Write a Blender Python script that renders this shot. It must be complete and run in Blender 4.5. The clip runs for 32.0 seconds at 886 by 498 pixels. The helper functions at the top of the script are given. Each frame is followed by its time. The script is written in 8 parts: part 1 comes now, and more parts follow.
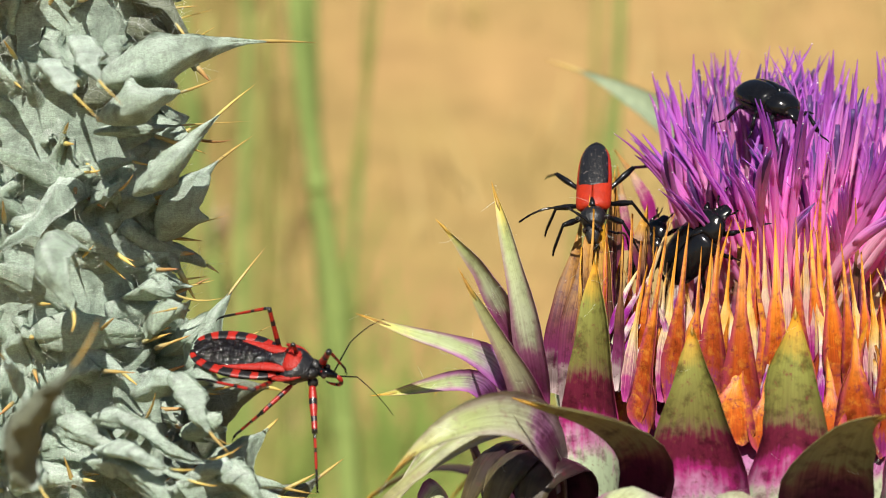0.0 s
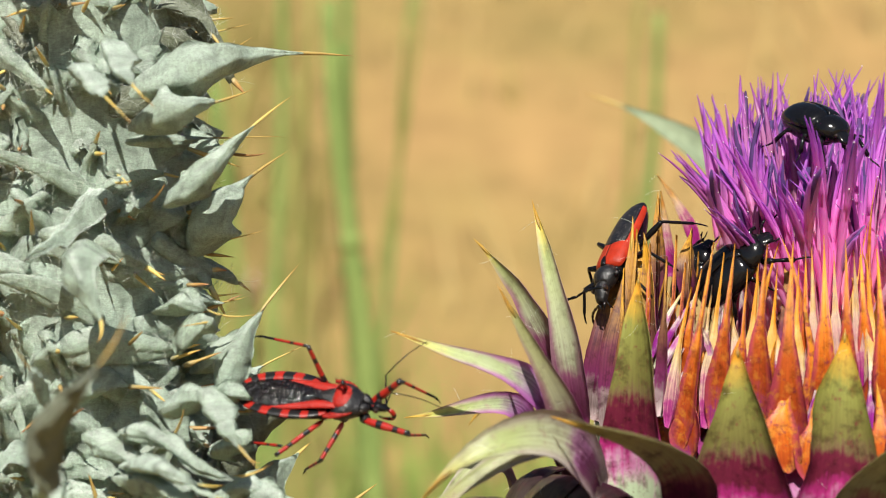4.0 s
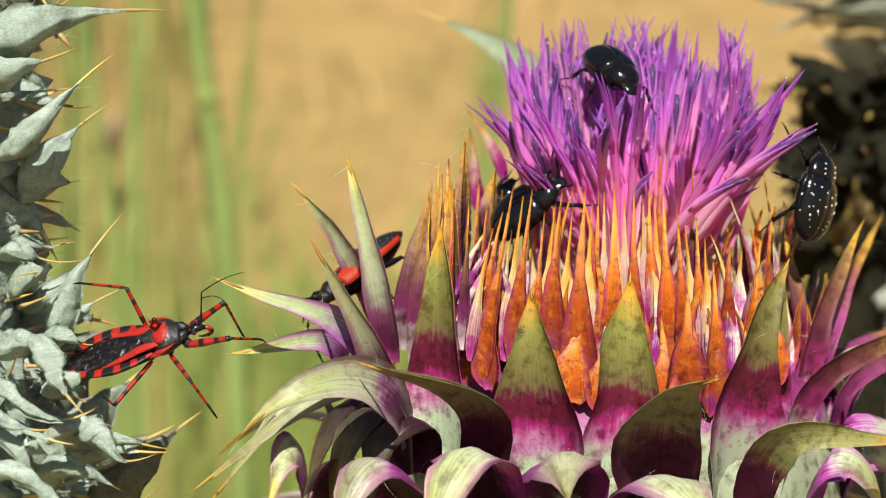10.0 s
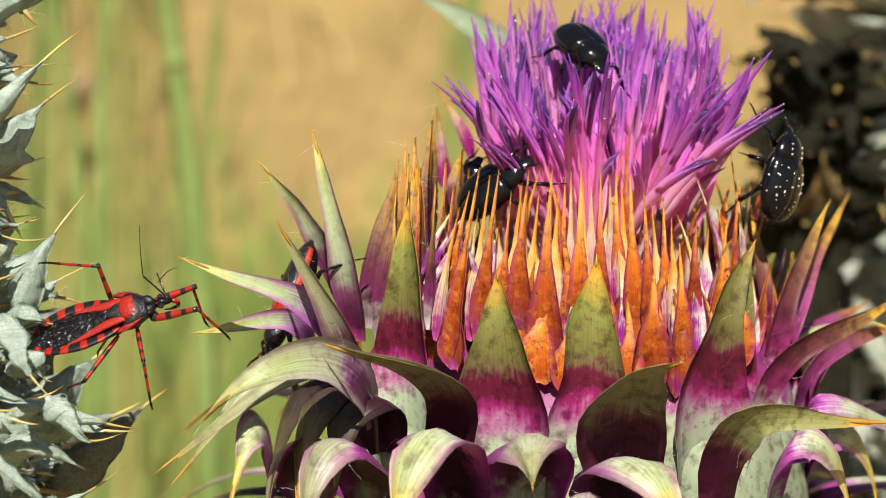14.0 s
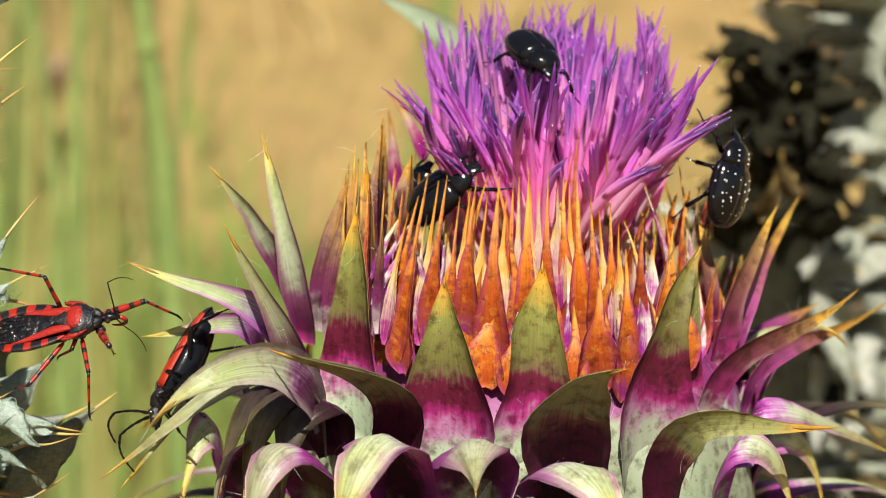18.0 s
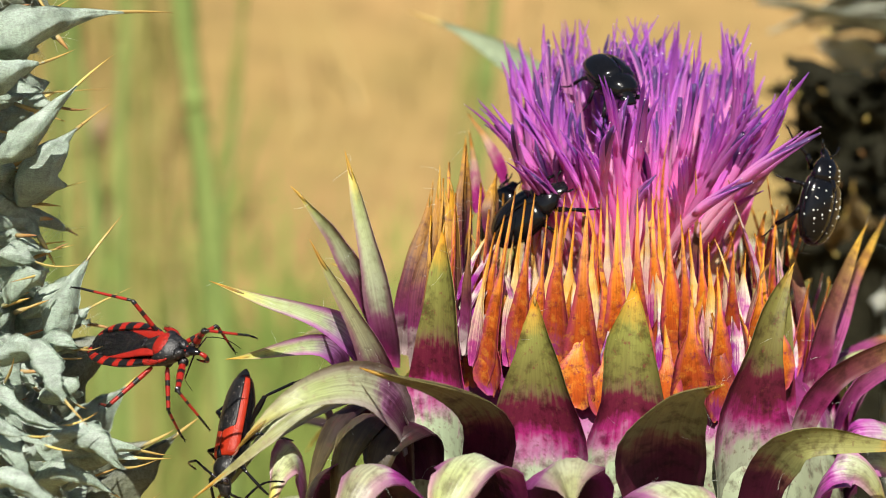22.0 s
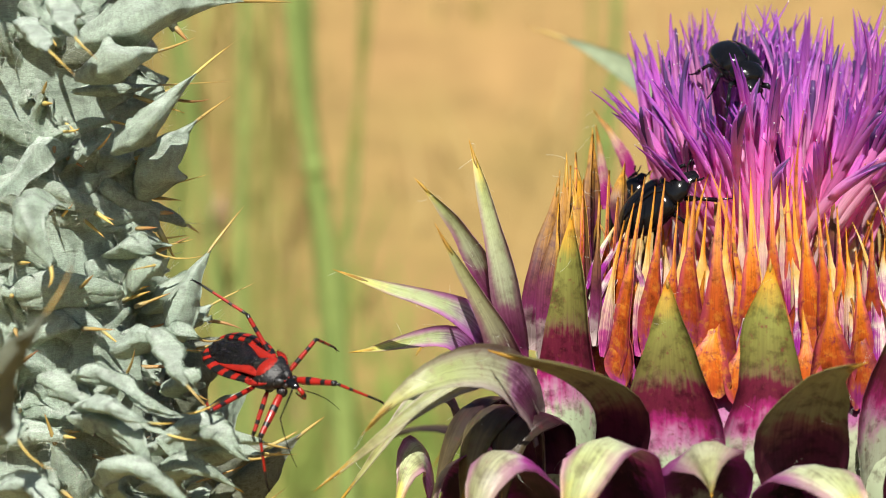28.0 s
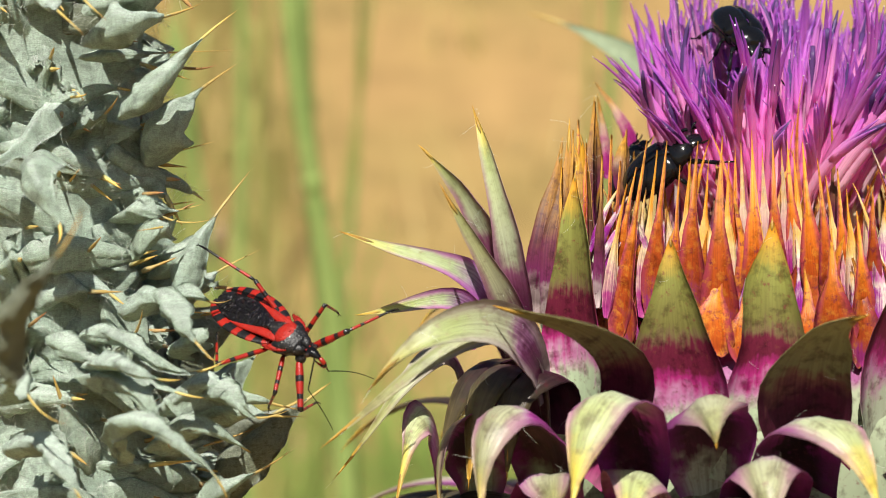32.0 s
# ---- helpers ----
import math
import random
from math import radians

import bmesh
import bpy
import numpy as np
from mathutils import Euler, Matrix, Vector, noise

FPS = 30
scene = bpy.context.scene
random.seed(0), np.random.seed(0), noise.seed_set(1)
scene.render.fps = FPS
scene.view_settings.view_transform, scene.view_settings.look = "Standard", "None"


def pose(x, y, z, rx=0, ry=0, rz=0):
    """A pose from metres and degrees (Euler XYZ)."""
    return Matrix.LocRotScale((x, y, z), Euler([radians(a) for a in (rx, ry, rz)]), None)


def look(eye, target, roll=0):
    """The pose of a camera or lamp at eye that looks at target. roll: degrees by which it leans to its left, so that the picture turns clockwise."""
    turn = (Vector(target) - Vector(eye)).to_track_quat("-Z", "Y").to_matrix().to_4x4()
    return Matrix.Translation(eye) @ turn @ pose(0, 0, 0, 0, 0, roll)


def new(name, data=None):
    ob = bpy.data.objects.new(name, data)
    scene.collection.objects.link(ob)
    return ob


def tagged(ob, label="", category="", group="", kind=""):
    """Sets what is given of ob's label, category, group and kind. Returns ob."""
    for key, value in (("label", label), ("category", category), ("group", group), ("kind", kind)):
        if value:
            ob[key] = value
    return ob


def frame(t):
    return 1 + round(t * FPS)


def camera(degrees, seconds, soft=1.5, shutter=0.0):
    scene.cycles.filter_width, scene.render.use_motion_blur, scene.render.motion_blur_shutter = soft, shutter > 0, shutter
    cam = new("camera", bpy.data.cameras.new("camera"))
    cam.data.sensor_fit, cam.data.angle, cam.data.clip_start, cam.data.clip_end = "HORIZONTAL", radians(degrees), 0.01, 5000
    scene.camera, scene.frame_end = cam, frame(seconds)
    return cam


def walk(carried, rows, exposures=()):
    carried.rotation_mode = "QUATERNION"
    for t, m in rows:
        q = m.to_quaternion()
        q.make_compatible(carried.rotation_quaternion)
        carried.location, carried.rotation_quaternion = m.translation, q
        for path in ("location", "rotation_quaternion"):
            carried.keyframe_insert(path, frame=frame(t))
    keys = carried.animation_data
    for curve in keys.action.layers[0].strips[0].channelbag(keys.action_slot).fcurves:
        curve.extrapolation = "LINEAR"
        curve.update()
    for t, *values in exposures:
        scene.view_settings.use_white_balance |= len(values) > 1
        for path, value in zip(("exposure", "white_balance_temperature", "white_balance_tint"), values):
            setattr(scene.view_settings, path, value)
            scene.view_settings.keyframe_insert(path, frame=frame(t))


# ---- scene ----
cam = camera(22.0, 32.0, soft=1.0)
cam.data.dof.use_dof = True
cam.data.dof.focus_distance = 0.206
cam.data.dof.aperture_fstop = 38.0
PATH = [
    (0, (-0.02543, -0.22287, 0.00599), (-0.03133, 0.02698, 0.01241), -0.16),
    (0.5, (-0.02367, -0.22224, 0.00516), (-0.03222, 0.02749, 0.01309), 0.09),
    (1, (-0.02388, -0.22129, 0.00402), (-0.03214, 0.02843, 0.01254), 0.02),
    (1.5, (-0.02383, -0.21975, 0.00278), (-0.03250, 0.02990, 0.01272), 0.03),
    (2, (-0.02639, -0.21927, 0.00275), (-0.03330, 0.03041, 0.01343), 0.15),
    (2.5, (-0.02662, -0.21728, 0.00068), (-0.03456, 0.03226, 0.01350), 0.29),
    (4.5, (-0.02555, -0.21705, 0.00122), (-0.03495, 0.03232, 0.01622), 0.65),
    (5, (-0.02438, -0.21691, 0.00566), (-0.03351, 0.03272, 0.01590), 0.08),
    (5.5, (-0.02497, -0.21910, 0.00852), (-0.03135, 0.03074, 0.01453), -0.08),
    (6, (-0.02442, -0.21988, 0.00826), (-0.03020, 0.02999, 0.01371), -0.22),
    (6.5, (-0.02369, -0.22086, 0.00811), (-0.02921, 0.02904, 0.01272), -0.18),
    (7, (-0.02397, -0.22162, 0.00771), (-0.02788, 0.02831, 0.01203), -0.14),
    (7.5, (-0.02339, -0.22248, 0.00707), (-0.02662, 0.02746, 0.01144), -0.14),
    (8, (-0.02207, -0.22420, 0.00805), (-0.02507, 0.02577, 0.01077), -0.20),
    (8.5, (-0.02170, -0.22602, 0.00895), (-0.02278, 0.02397, 0.00979), -0.14),
    (9, (-0.02210, -0.22810, 0.01043), (-0.02014, 0.02189, 0.00947), 0.19),
    (9.5, (-0.02128, -0.22984, 0.01112), (-0.01755, 0.02012, 0.00854), 0.11),
    (10, (-0.02051, -0.23138, 0.01253), (-0.01586, 0.01852, 0.00717), 0.22),
    (10.5, (-0.01946, -0.23230, 0.01282), (-0.01496, 0.01757, 0.00585), 0.23),
    (11, (-0.01946, -0.23255, 0.01235), (-0.01375, 0.01727, 0.00479), 0.20),
    (11.5, (-0.02035, -0.23173, 0.01335), (-0.01262, 0.01799, 0.00442), 0.29),
    (12, (-0.02009, -0.23190, 0.01494), (-0.01221, 0.01775, 0.00449), 0.60),
    (12.5, (-0.01943, -0.23182, 0.01454), (-0.01186, 0.01784, 0.00401), 0.46),
    (13, (-0.01964, -0.23149, 0.01607), (-0.01153, 0.01811, 0.00455), 0.73),
    (13.5, (-0.02025, -0.23088, 0.01498), (-0.01195, 0.01878, 0.00489), 0.54),
    (15.5, (-0.01921, -0.23094, 0.01443), (-0.01146, 0.01872, 0.00388), 0.47),
    (16, (-0.01850, -0.23149, 0.01554), (-0.01017, 0.01813, 0.00444), 0.59),
    (16.5, (-0.01811, -0.23158, 0.01604), (-0.00888, 0.01800, 0.00484), 0.60),
    (17, (-0.01778, -0.23193, 0.01651), (-0.00809, 0.01763, 0.00520), 0.65),
    (17.5, (-0.01767, -0.23220, 0.01750), (-0.00735, 0.01728, 0.00505), 0.76),
    (18, (-0.01706, -0.23274, 0.01727), (-0.00714, 0.01675, 0.00484), 0.68),
    (18.5, (-0.01704, -0.23252, 0.01698), (-0.00664, 0.01695, 0.00456), 0.68),
    (19, (-0.01682, -0.23267, 0.01707), (-0.00653, 0.01683, 0.00505), 0.61),
    (19.5, (-0.01698, -0.23249, 0.01623), (-0.00663, 0.01702, 0.00449), 0.58),
    (20, (-0.01757, -0.23274, 0.01574), (-0.00743, 0.01682, 0.00487), 0.49),
    (20.5, (-0.01862, -0.23207, 0.01429), (-0.00940, 0.01759, 0.00504), 0.44),
    (21, (-0.01940, -0.23136, 0.01390), (-0.01162, 0.01838, 0.00556), 0.33),
    (21.5, (-0.02065, -0.22988, 0.01319), (-0.01327, 0.01992, 0.00654), 0.21),
    (22, (-0.02223, -0.22928, 0.01274), (-0.01567, 0.02058, 0.00753), 0.23),
    (22.5, (-0.02164, -0.22797, 0.00973), (-0.01862, 0.02200, 0.00751), -0.08),
    (23, (-0.02238, -0.22610, 0.00653), (-0.02257, 0.02390, 0.00757), -0.34),
    (23.5, (-0.02322, -0.22476, 0.00449), (-0.02562, 0.02521, 0.00791), -0.36),
    (24, (-0.02202, -0.22443, 0.00393), (-0.02618, 0.02551, 0.00792), -0.46),
    (24.5, (-0.02205, -0.22456, 0.00329), (-0.02549, 0.02539, 0.00721), -0.60),
    (26.5, (-0.02319, -0.22447, 0.00052), (-0.02783, 0.02541, 0.00668), -0.80),
    (27, (-0.02387, -0.22440, 0.00075), (-0.02916, 0.02546, 0.00716), -0.73),
    (27.5, (-0.02342, -0.22395, 0.00092), (-0.02997, 0.02587, 0.00798), -0.71),
    (28, (-0.02296, -0.22387, 0.00257), (-0.02942, 0.02598, 0.00837), -0.56),
    (28.5, (-0.02243, -0.22353, 0.00293), (-0.02877, 0.02633, 0.00837), -0.60),
    (29, (-0.02220, -0.22385, 0.00355), (-0.02807, 0.02603, 0.00865), -0.59),
    (29.5, (-0.02190, -0.22497, 0.00236), (-0.02778, 0.02490, 0.00766), -0.74),
    (30, (-0.02260, -0.22564, 0.00085), (-0.02778, 0.02424, 0.00657), -0.81),
    (30.5, (-0.02299, -0.22553, -0.00080), (-0.02855, 0.02431, 0.00602), -0.77),
    (31, (-0.02353, -0.22545, -0.00347), (-0.02879, 0.02434, 0.00537), -0.85),
    (31.5, (-0.02325, -0.22524, -0.00537), (-0.02929, 0.02445, 0.00551), -0.77),
    (32, (-0.02374, -0.22537, -0.00425), (-0.02975, 0.02436, 0.00572), -0.88),
]
walk(cam, [(t, look(eye, target, roll)) for t, eye, target, roll in PATH])

# ---- light ----
SUN_TO = Vector((-0.06, -0.92, 0.85)).normalized()
world = bpy.data.worlds.new("sky")
scene.world = world
world.use_nodes = True
wn = world.node_tree.nodes
sky = wn.new("ShaderNodeTexSky")
sky.sky_type = "NISHITA"
sky.sun_disc = False
sky.sun_elevation = math.asin(SUN_TO.z)
sky.sun_rotation = math.atan2(SUN_TO.x, SUN_TO.y)
wn["Background"].inputs["Strength"].default_value = 0.052
world.node_tree.links.new(sky.outputs[0], wn["Background"].inputs["Color"])
sun = new("sun", bpy.data.lights.new("sun", "SUN"))
sun.data.energy = 5.0
sun.data.angle = radians(0.55)
sun.data.color = (1.0, 0.95, 0.86)
sun.matrix_world = look(tuple(SUN_TO * 3), (0, 0, 0))
scene.view_settings.exposure = 0.60

MM = 0.001


# ---- materials ----
def shader(name, rough=0.6, metal=0.0, spec=0.5, translucent=0.0, coat=0.0, sheen=0.0):
    """A material with a principled shader; returns it, its nodes and a wiring function."""
    m = bpy.data.materials.new(name)
    m.use_nodes = True
    nt = m.node_tree
    b = nt.nodes["Principled BSDF"]
    b.inputs["Roughness"].default_value = rough
    b.inputs["Metallic"].default_value = metal
    b.inputs["Specular IOR Level"].default_value = spec
    b.inputs["Coat Weight"].default_value = coat
    b.inputs["Coat Roughness"].default_value = 0.08
    b.inputs["Sheen Weight"].default_value = sheen
    b.inputs["Sheen Roughness"].default_value = 0.5
    tr = None
    if translucent > 0:
        tr = nt.nodes.new("ShaderNodeBsdfTranslucent")
        mix = nt.nodes.new("ShaderNodeMixShader")
        mix.inputs[0].default_value = translucent
        out = nt.nodes["Material Output"]
        nt.links.new(b.outputs[0], mix.inputs[1])
        nt.links.new(tr.outputs[0], mix.inputs[2])
        nt.links.new(mix.outputs[0], out.inputs[0])
    return m, nt, b, tr


def ramp_node(nt, stops, interp="LINEAR"):
    r = nt.nodes.new("ShaderNodeValToRGB")
    r.color_ramp.interpolation = interp
    els = r.color_ramp.elements
    while len(els) < len(stops):
        els.new(0.5)
    for e, (p, c) in zip(els, stops):
        e.position = p
        e.color = (*c, 1)
    return r


def noise_node(nt, vec, scale, detail=4.0, rough=0.6):
    n = nt.nodes.new("ShaderNodeTexNoise")
    n.inputs["Scale"].default_value = scale
    n.inputs["Detail"].default_value = detail
    n.inputs["Roughness"].default_value = rough
    if vec is not None:
        nt.links.new(vec, n.inputs["Vector"])
    return n


def math_node(nt, op, a, b):
    n = nt.nodes.new("ShaderNodeMath")
    n.operation = op
    for i, v in enumerate((a, b)):
        if isinstance(v, (int, float)):
            n.inputs[i].default_value = v
        else:
            nt.links.new(v, n.inputs[i])
    return n.outputs[0]


def mix_color(nt, fac, a, b, mode="MIX"):
    n = nt.nodes.new("ShaderNodeMix")
    n.data_type = "RGBA"
    n.blend_type = mode
    for sock, v in ((n.inputs[0], fac), (n.inputs[6], a), (n.inputs[7], b)):
        if isinstance(v, (int, float)):
            sock.default_value = v
        elif isinstance(v, tuple):
            sock.default_value = (*v, 1)
        else:
            nt.links.new(v, sock)
    return n.outputs[2]


def set_color(nt, b, tr, col):
    nt.links.new(col, b.inputs["Base Color"])
    if tr:
        nt.links.new(col, tr.inputs["Color"])


def bump(nt, b, height, strength, dist):
    n = nt.nodes.new("ShaderNodeBump")
    n.inputs["Strength"].default_value = strength
    n.inputs["Distance"].default_value = dist
    nt.links.new(height, n.inputs["Height"])
    nt.links.new(n.outputs[0], b.inputs["Normal"])


def plant_mat(name, stops, rough=0.5, translucent=0.2, streak=0.5, jitter=0.12, blotch=0.35, spec=0.4, dark=(0.10, 0.02, 0.03), edge=None, gilt=None):
    """Colour runs along the leaf by its own map, with fibres lengthwise, blotches and shifts from piece to piece."""
    m, nt, b, tr = shader(name, rough, 0, spec, translucent)
    uv = nt.nodes.new("ShaderNodeUVMap")
    sep = nt.nodes.new("ShaderNodeSeparateXYZ")
    nt.links.new(uv.outputs[0], sep.inputs[0])
    tc = nt.nodes.new("ShaderNodeTexCoord")
    info = nt.nodes.new("ShaderNodeObjectInfo")
    # ragged colour borders: the map's length is shifted by fibres and by blotches
    st = nt.nodes.new("ShaderNodeMapping")
    nt.links.new(uv.outputs[0], st.inputs[0])
    st.inputs["Scale"].default_value = (22, 2.2, 1)
    add = nt.nodes.new("ShaderNodeVectorMath")
    add.operation = "ADD"
    nt.links.new(st.outputs[0], add.inputs[0])
    shift = nt.nodes.new("ShaderNodeCombineXYZ")
    nt.links.new(math_node(nt, "MULTIPLY", info.outputs["Random"], 57.0), shift.inputs[0])
    nt.links.new(math_node(nt, "MULTIPLY", info.outputs["Random"], 31.0), shift.inputs[2])
    nt.links.new(shift.outputs[0], add.inputs[1])
    fib = noise_node(nt, add.outputs[0], 1.0, 3.0)
    blo = noise_node(nt, tc.outputs["Object"], 330.0, 3.0)
    v = math_node(nt, "ADD", sep.outputs[1], math_node(nt, "MULTIPLY", math_node(nt, "SUBTRACT", fib.outputs[0], 0.5), jitter * 0.8))
    v = math_node(nt, "ADD", v, math_node(nt, "MULTIPLY", math_node(nt, "SUBTRACT", blo.outputs[0], 0.5), jitter * 2.0))
    v = math_node(nt, "ADD", v, math_node(nt, "MULTIPLY", math_node(nt, "SUBTRACT", info.outputs["Random"], 0.5), jitter * 0.9))
    r = ramp_node(nt, stops)
    nt.links.new(v, r.inputs[0])
    fine = ramp_node(nt, [(0.38, (0.40, 0.34, 0.30)), (0.58, (1.08, 1.08, 1.08))])
    nt.links.new(fib.outputs[0], fine.inputs[0])
    col = mix_color(nt, streak, r.outputs[0], fine.outputs[0], "MULTIPLY")
    if edge:
        rim = math_node(nt, "ABSOLUTE", math_node(nt, "SUBTRACT", sep.outputs[0], 0.5), 0.0)
        rim = math_node(nt, "ADD", rim, math_node(nt, "MULTIPLY", math_node(nt, "SUBTRACT", blo.outputs[0], 0.5), 0.35))
        er = ramp_node(nt, [(0.22, (0, 0, 0)), (0.42, (1, 1, 1))])
        nt.links.new(rim, er.inputs[0])
        low = ramp_node(nt, [(0.5, (1, 1, 1)), (0.95, (0.1, 0.1, 0.1))])
        nt.links.new(sep.outputs[1], low.inputs[0])
        col = mix_color(nt, math_node(nt, "MULTIPLY", math_node(nt, "MULTIPLY", er.outputs[0], low.outputs[0]), 0.8), col, edge)
    spots = noise_node(nt, tc.outputs["Object"], 1500.0, 4.0, 0.7)
    mott = noise_node(nt, tc.outputs["Object"], 620.0, 5.0, 0.65)
    mr = ramp_node(nt, [(0.50, (1, 1, 1)), (0.66, (0.42, 0.36, 0.36))])
    nt.links.new(mott.outputs[0], mr.inputs[0])
    col = mix_color(nt, min(1.0, blotch * 1.6), col, mr.outputs[0], "MULTIPLY")
    if gilt:
        flake = noise_node(nt, tc.outputs["Object"], 980.0, 5.0, 0.7)
        gr = ramp_node(nt, [(0.50, (0, 0, 0)), (0.62, (0.75, 0.75, 0.75))])
        nt.links.new(flake.outputs[0], gr.inputs[0])
        col = mix_color(nt, gr.outputs[0], col, gilt)
    sp = ramp_node(nt, [(0.58, (0, 0, 0)), (0.68, (1, 1, 1))])
    nt.links.new(spots.outputs[0], sp.inputs[0])
    col = mix_color(nt, math_node(nt, "MULTIPLY", sp.outputs[0], blotch), col, dark)
    tone = ramp_node(nt, [(0.0, (0.74, 0.66, 0.66)), (0.5, (1.0, 1.0, 1.0)), (1.0, (1.14, 1.18, 1.08))])
    nt.links.new(info.outputs["Random"], tone.inputs[0])
    col = mix_color(nt, 1.0, col, tone.outputs[0], "MULTIPLY")
    set_color(nt, b, tr, col)
    bump(nt, b, fib.outputs[0], 0.3, 0.0002)
    return m


WHITE, MAG, PLUM = (0.48, 0.58, 0.40), (0.36, 0.022, 0.16), (0.115, 0.010, 0.030)
OLIVE, AMBER = (0.145, 0.128, 0.038), (0.62, 0.27, 0.025)
M_ERECT = plant_mat("erect_bract", [(0.0, WHITE), (0.22, (0.46, 0.54, 0.38)), (0.29, (0.48, 0.20, 0.36)), (0.35, MAG), (0.41, PLUM), (0.50, PLUM), (0.545, (0.15, 0.10, 0.05)), (0.58, OLIVE), (0.80, (0.20, 0.20, 0.05)), (0.92, (0.42, 0.26, 0.04)), (0.98, AMBER)], 0.5, 0.10, 0.15, 0.14, 0.7, 0.25, (0.14, 0.03, 0.03))
M_ORANGE = plant_mat("orange_bract", [(0.0, (0.55, 0.07, 0.36)), (0.03, (0.60, 0.11, 0.12)), (0.10, (0.60, 0.10, 0.025)), (0.38, (0.66, 0.14, 0.015)), (0.60, (0.80, 0.29, 0.02)), (0.80, (0.86, 0.42, 0.03)), (1.0, (0.80, 0.38, 0.03))], 0.42, 0.4, 0.3, 0.26, 0.9, 0.45, (0.26, 0.03, 0.06), edge=(0.56, 0.08, 0.16), gilt=(0.76, 0.30, 0.04))
M_STREAK = plant_mat("streaked_bract", [(0.0, (0.60, 0.66, 0.48)), (0.16, (0.40, 0.03, 0.40)), (0.32, (0.46, 0.05, 0.44)), (0.46, (0.90, 0.80, 0.74)), (0.60, (0.52, 0.07, 0.42)), (0.74, (0.94, 0.84, 0.66)), (1.0, (0.84, 0.50, 0.14))], 0.4, 0.25, 0.5, 0.5, 0.2, 0.4)
M_CREAM = plant_mat("cream_bract", [(0.0, (0.55, 0.04, 0.36)), (0.14, (0.74, 0.12, 0.46)), (0.26, (0.95, 0.66, 0.62)), (0.44, (0.98, 0.82, 0.56)), (0.60, (0.96, 0.68, 0.24)), (0.78, (0.84, 0.40, 0.03)), (1.0, (0.78, 0.36, 0.03))], 0.4, 0.5, 0.6, 0.45, 0.2, 0.4, (0.7, 0.14, 0.28))
# near-black stops low down paint in the shade under each curl
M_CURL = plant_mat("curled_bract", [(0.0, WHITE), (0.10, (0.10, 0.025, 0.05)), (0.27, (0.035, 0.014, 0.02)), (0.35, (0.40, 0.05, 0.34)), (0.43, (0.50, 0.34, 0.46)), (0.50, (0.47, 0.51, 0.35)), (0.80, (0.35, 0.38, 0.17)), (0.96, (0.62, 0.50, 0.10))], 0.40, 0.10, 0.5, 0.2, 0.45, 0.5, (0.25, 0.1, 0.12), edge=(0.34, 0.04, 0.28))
M_GREEN = plant_mat("green_bract", [(0.0, MAG), (0.10, (0.16, 0.022, 0.09)), (0.24, (0.26, 0.08, 0.16)), (0.36, (0.46, 0.50, 0.33)), (0.75, (0.38, 0.44, 0.18)), (0.93, (0.74, 0.52, 0.06))], 0.42, 0.15, 0.22, 0.16, 0.3, edge=(0.22, 0.04, 0.14))
M_BROWN = plant_mat("brown_bract", [(0.0, (0.60, 0.50, 0.50)), (0.08, (0.26, 0.04, 0.16)), (0.26, (0.18, 0.035, 0.08)), (0.42, (0.24, 0.11, 0.05)), (0.62, (0.42, 0.22, 0.035)), (0.82, (0.60, 0.30, 0.02)), (1.0, (0.66, 0.32, 0.02))], 0.5, 0.15, 0.5, 0.22, 0.8)
# low stops: own plum, deepened for the shade below the fold
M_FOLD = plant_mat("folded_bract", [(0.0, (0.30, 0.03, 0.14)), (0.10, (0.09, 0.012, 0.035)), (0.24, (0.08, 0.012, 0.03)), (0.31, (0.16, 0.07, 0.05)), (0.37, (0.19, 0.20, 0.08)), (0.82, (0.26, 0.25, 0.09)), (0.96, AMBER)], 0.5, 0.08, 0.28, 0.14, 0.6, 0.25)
# darkened bract: the shade cast by the curls is in its colour
M_SHADE_BRACT = plant_mat("shade_dark_bract", [(0.0, (0.12, 0.02, 0.07)), (0.35, (0.04, 0.012, 0.024)), (0.60, (0.055, 0.045, 0.03)), (0.88, (0.20, 0.17, 0.07)), (1.0, (0.70, 0.42, 0.05))], 0.4, 0.08, 0.35, 0.18, 0.4, 0.4)
M_SAGE = plant_mat("sage_bract", [(0.0, (0.10, 0.02, 0.05)), (0.18, (0.14, 0.03, 0.10)), (0.24, (0.42, 0.20, 0.38)), (0.30, (0.54, 0.58, 0.42)), (0.60, (0.38, 0.46, 0.19)), (0.85, (0.42, 0.43, 0.15)), (1.0, (0.80, 0.56, 0.06))], 0.40, 0.12, 0.5, 0.16, 0.4, 0.45, (0.25, 0.1, 0.12), edge=(0.40, 0.34, 0.32))
M_SHOULDER = plant_mat("violet_shouldered_bract", [(0.0, (0.06, 0.01, 0.03)), (0.20, (0.13, 0.03, 0.11)), (0.28, (0.30, 0.11, 0.32)), (0.40, (0.30, 0.21, 0.30)), (0.52, (0.34, 0.40, 0.23)), (0.75, (0.30, 0.36, 0.12)), (0.93, (0.60, 0.52, 0.10)), (1.0, (0.80, 0.52, 0.05))], 0.40, 0.12, 0.4, 0.16, 0.35, 0.45, (0.25, 0.1, 0.12), edge=(0.36, 0.08, 0.34))
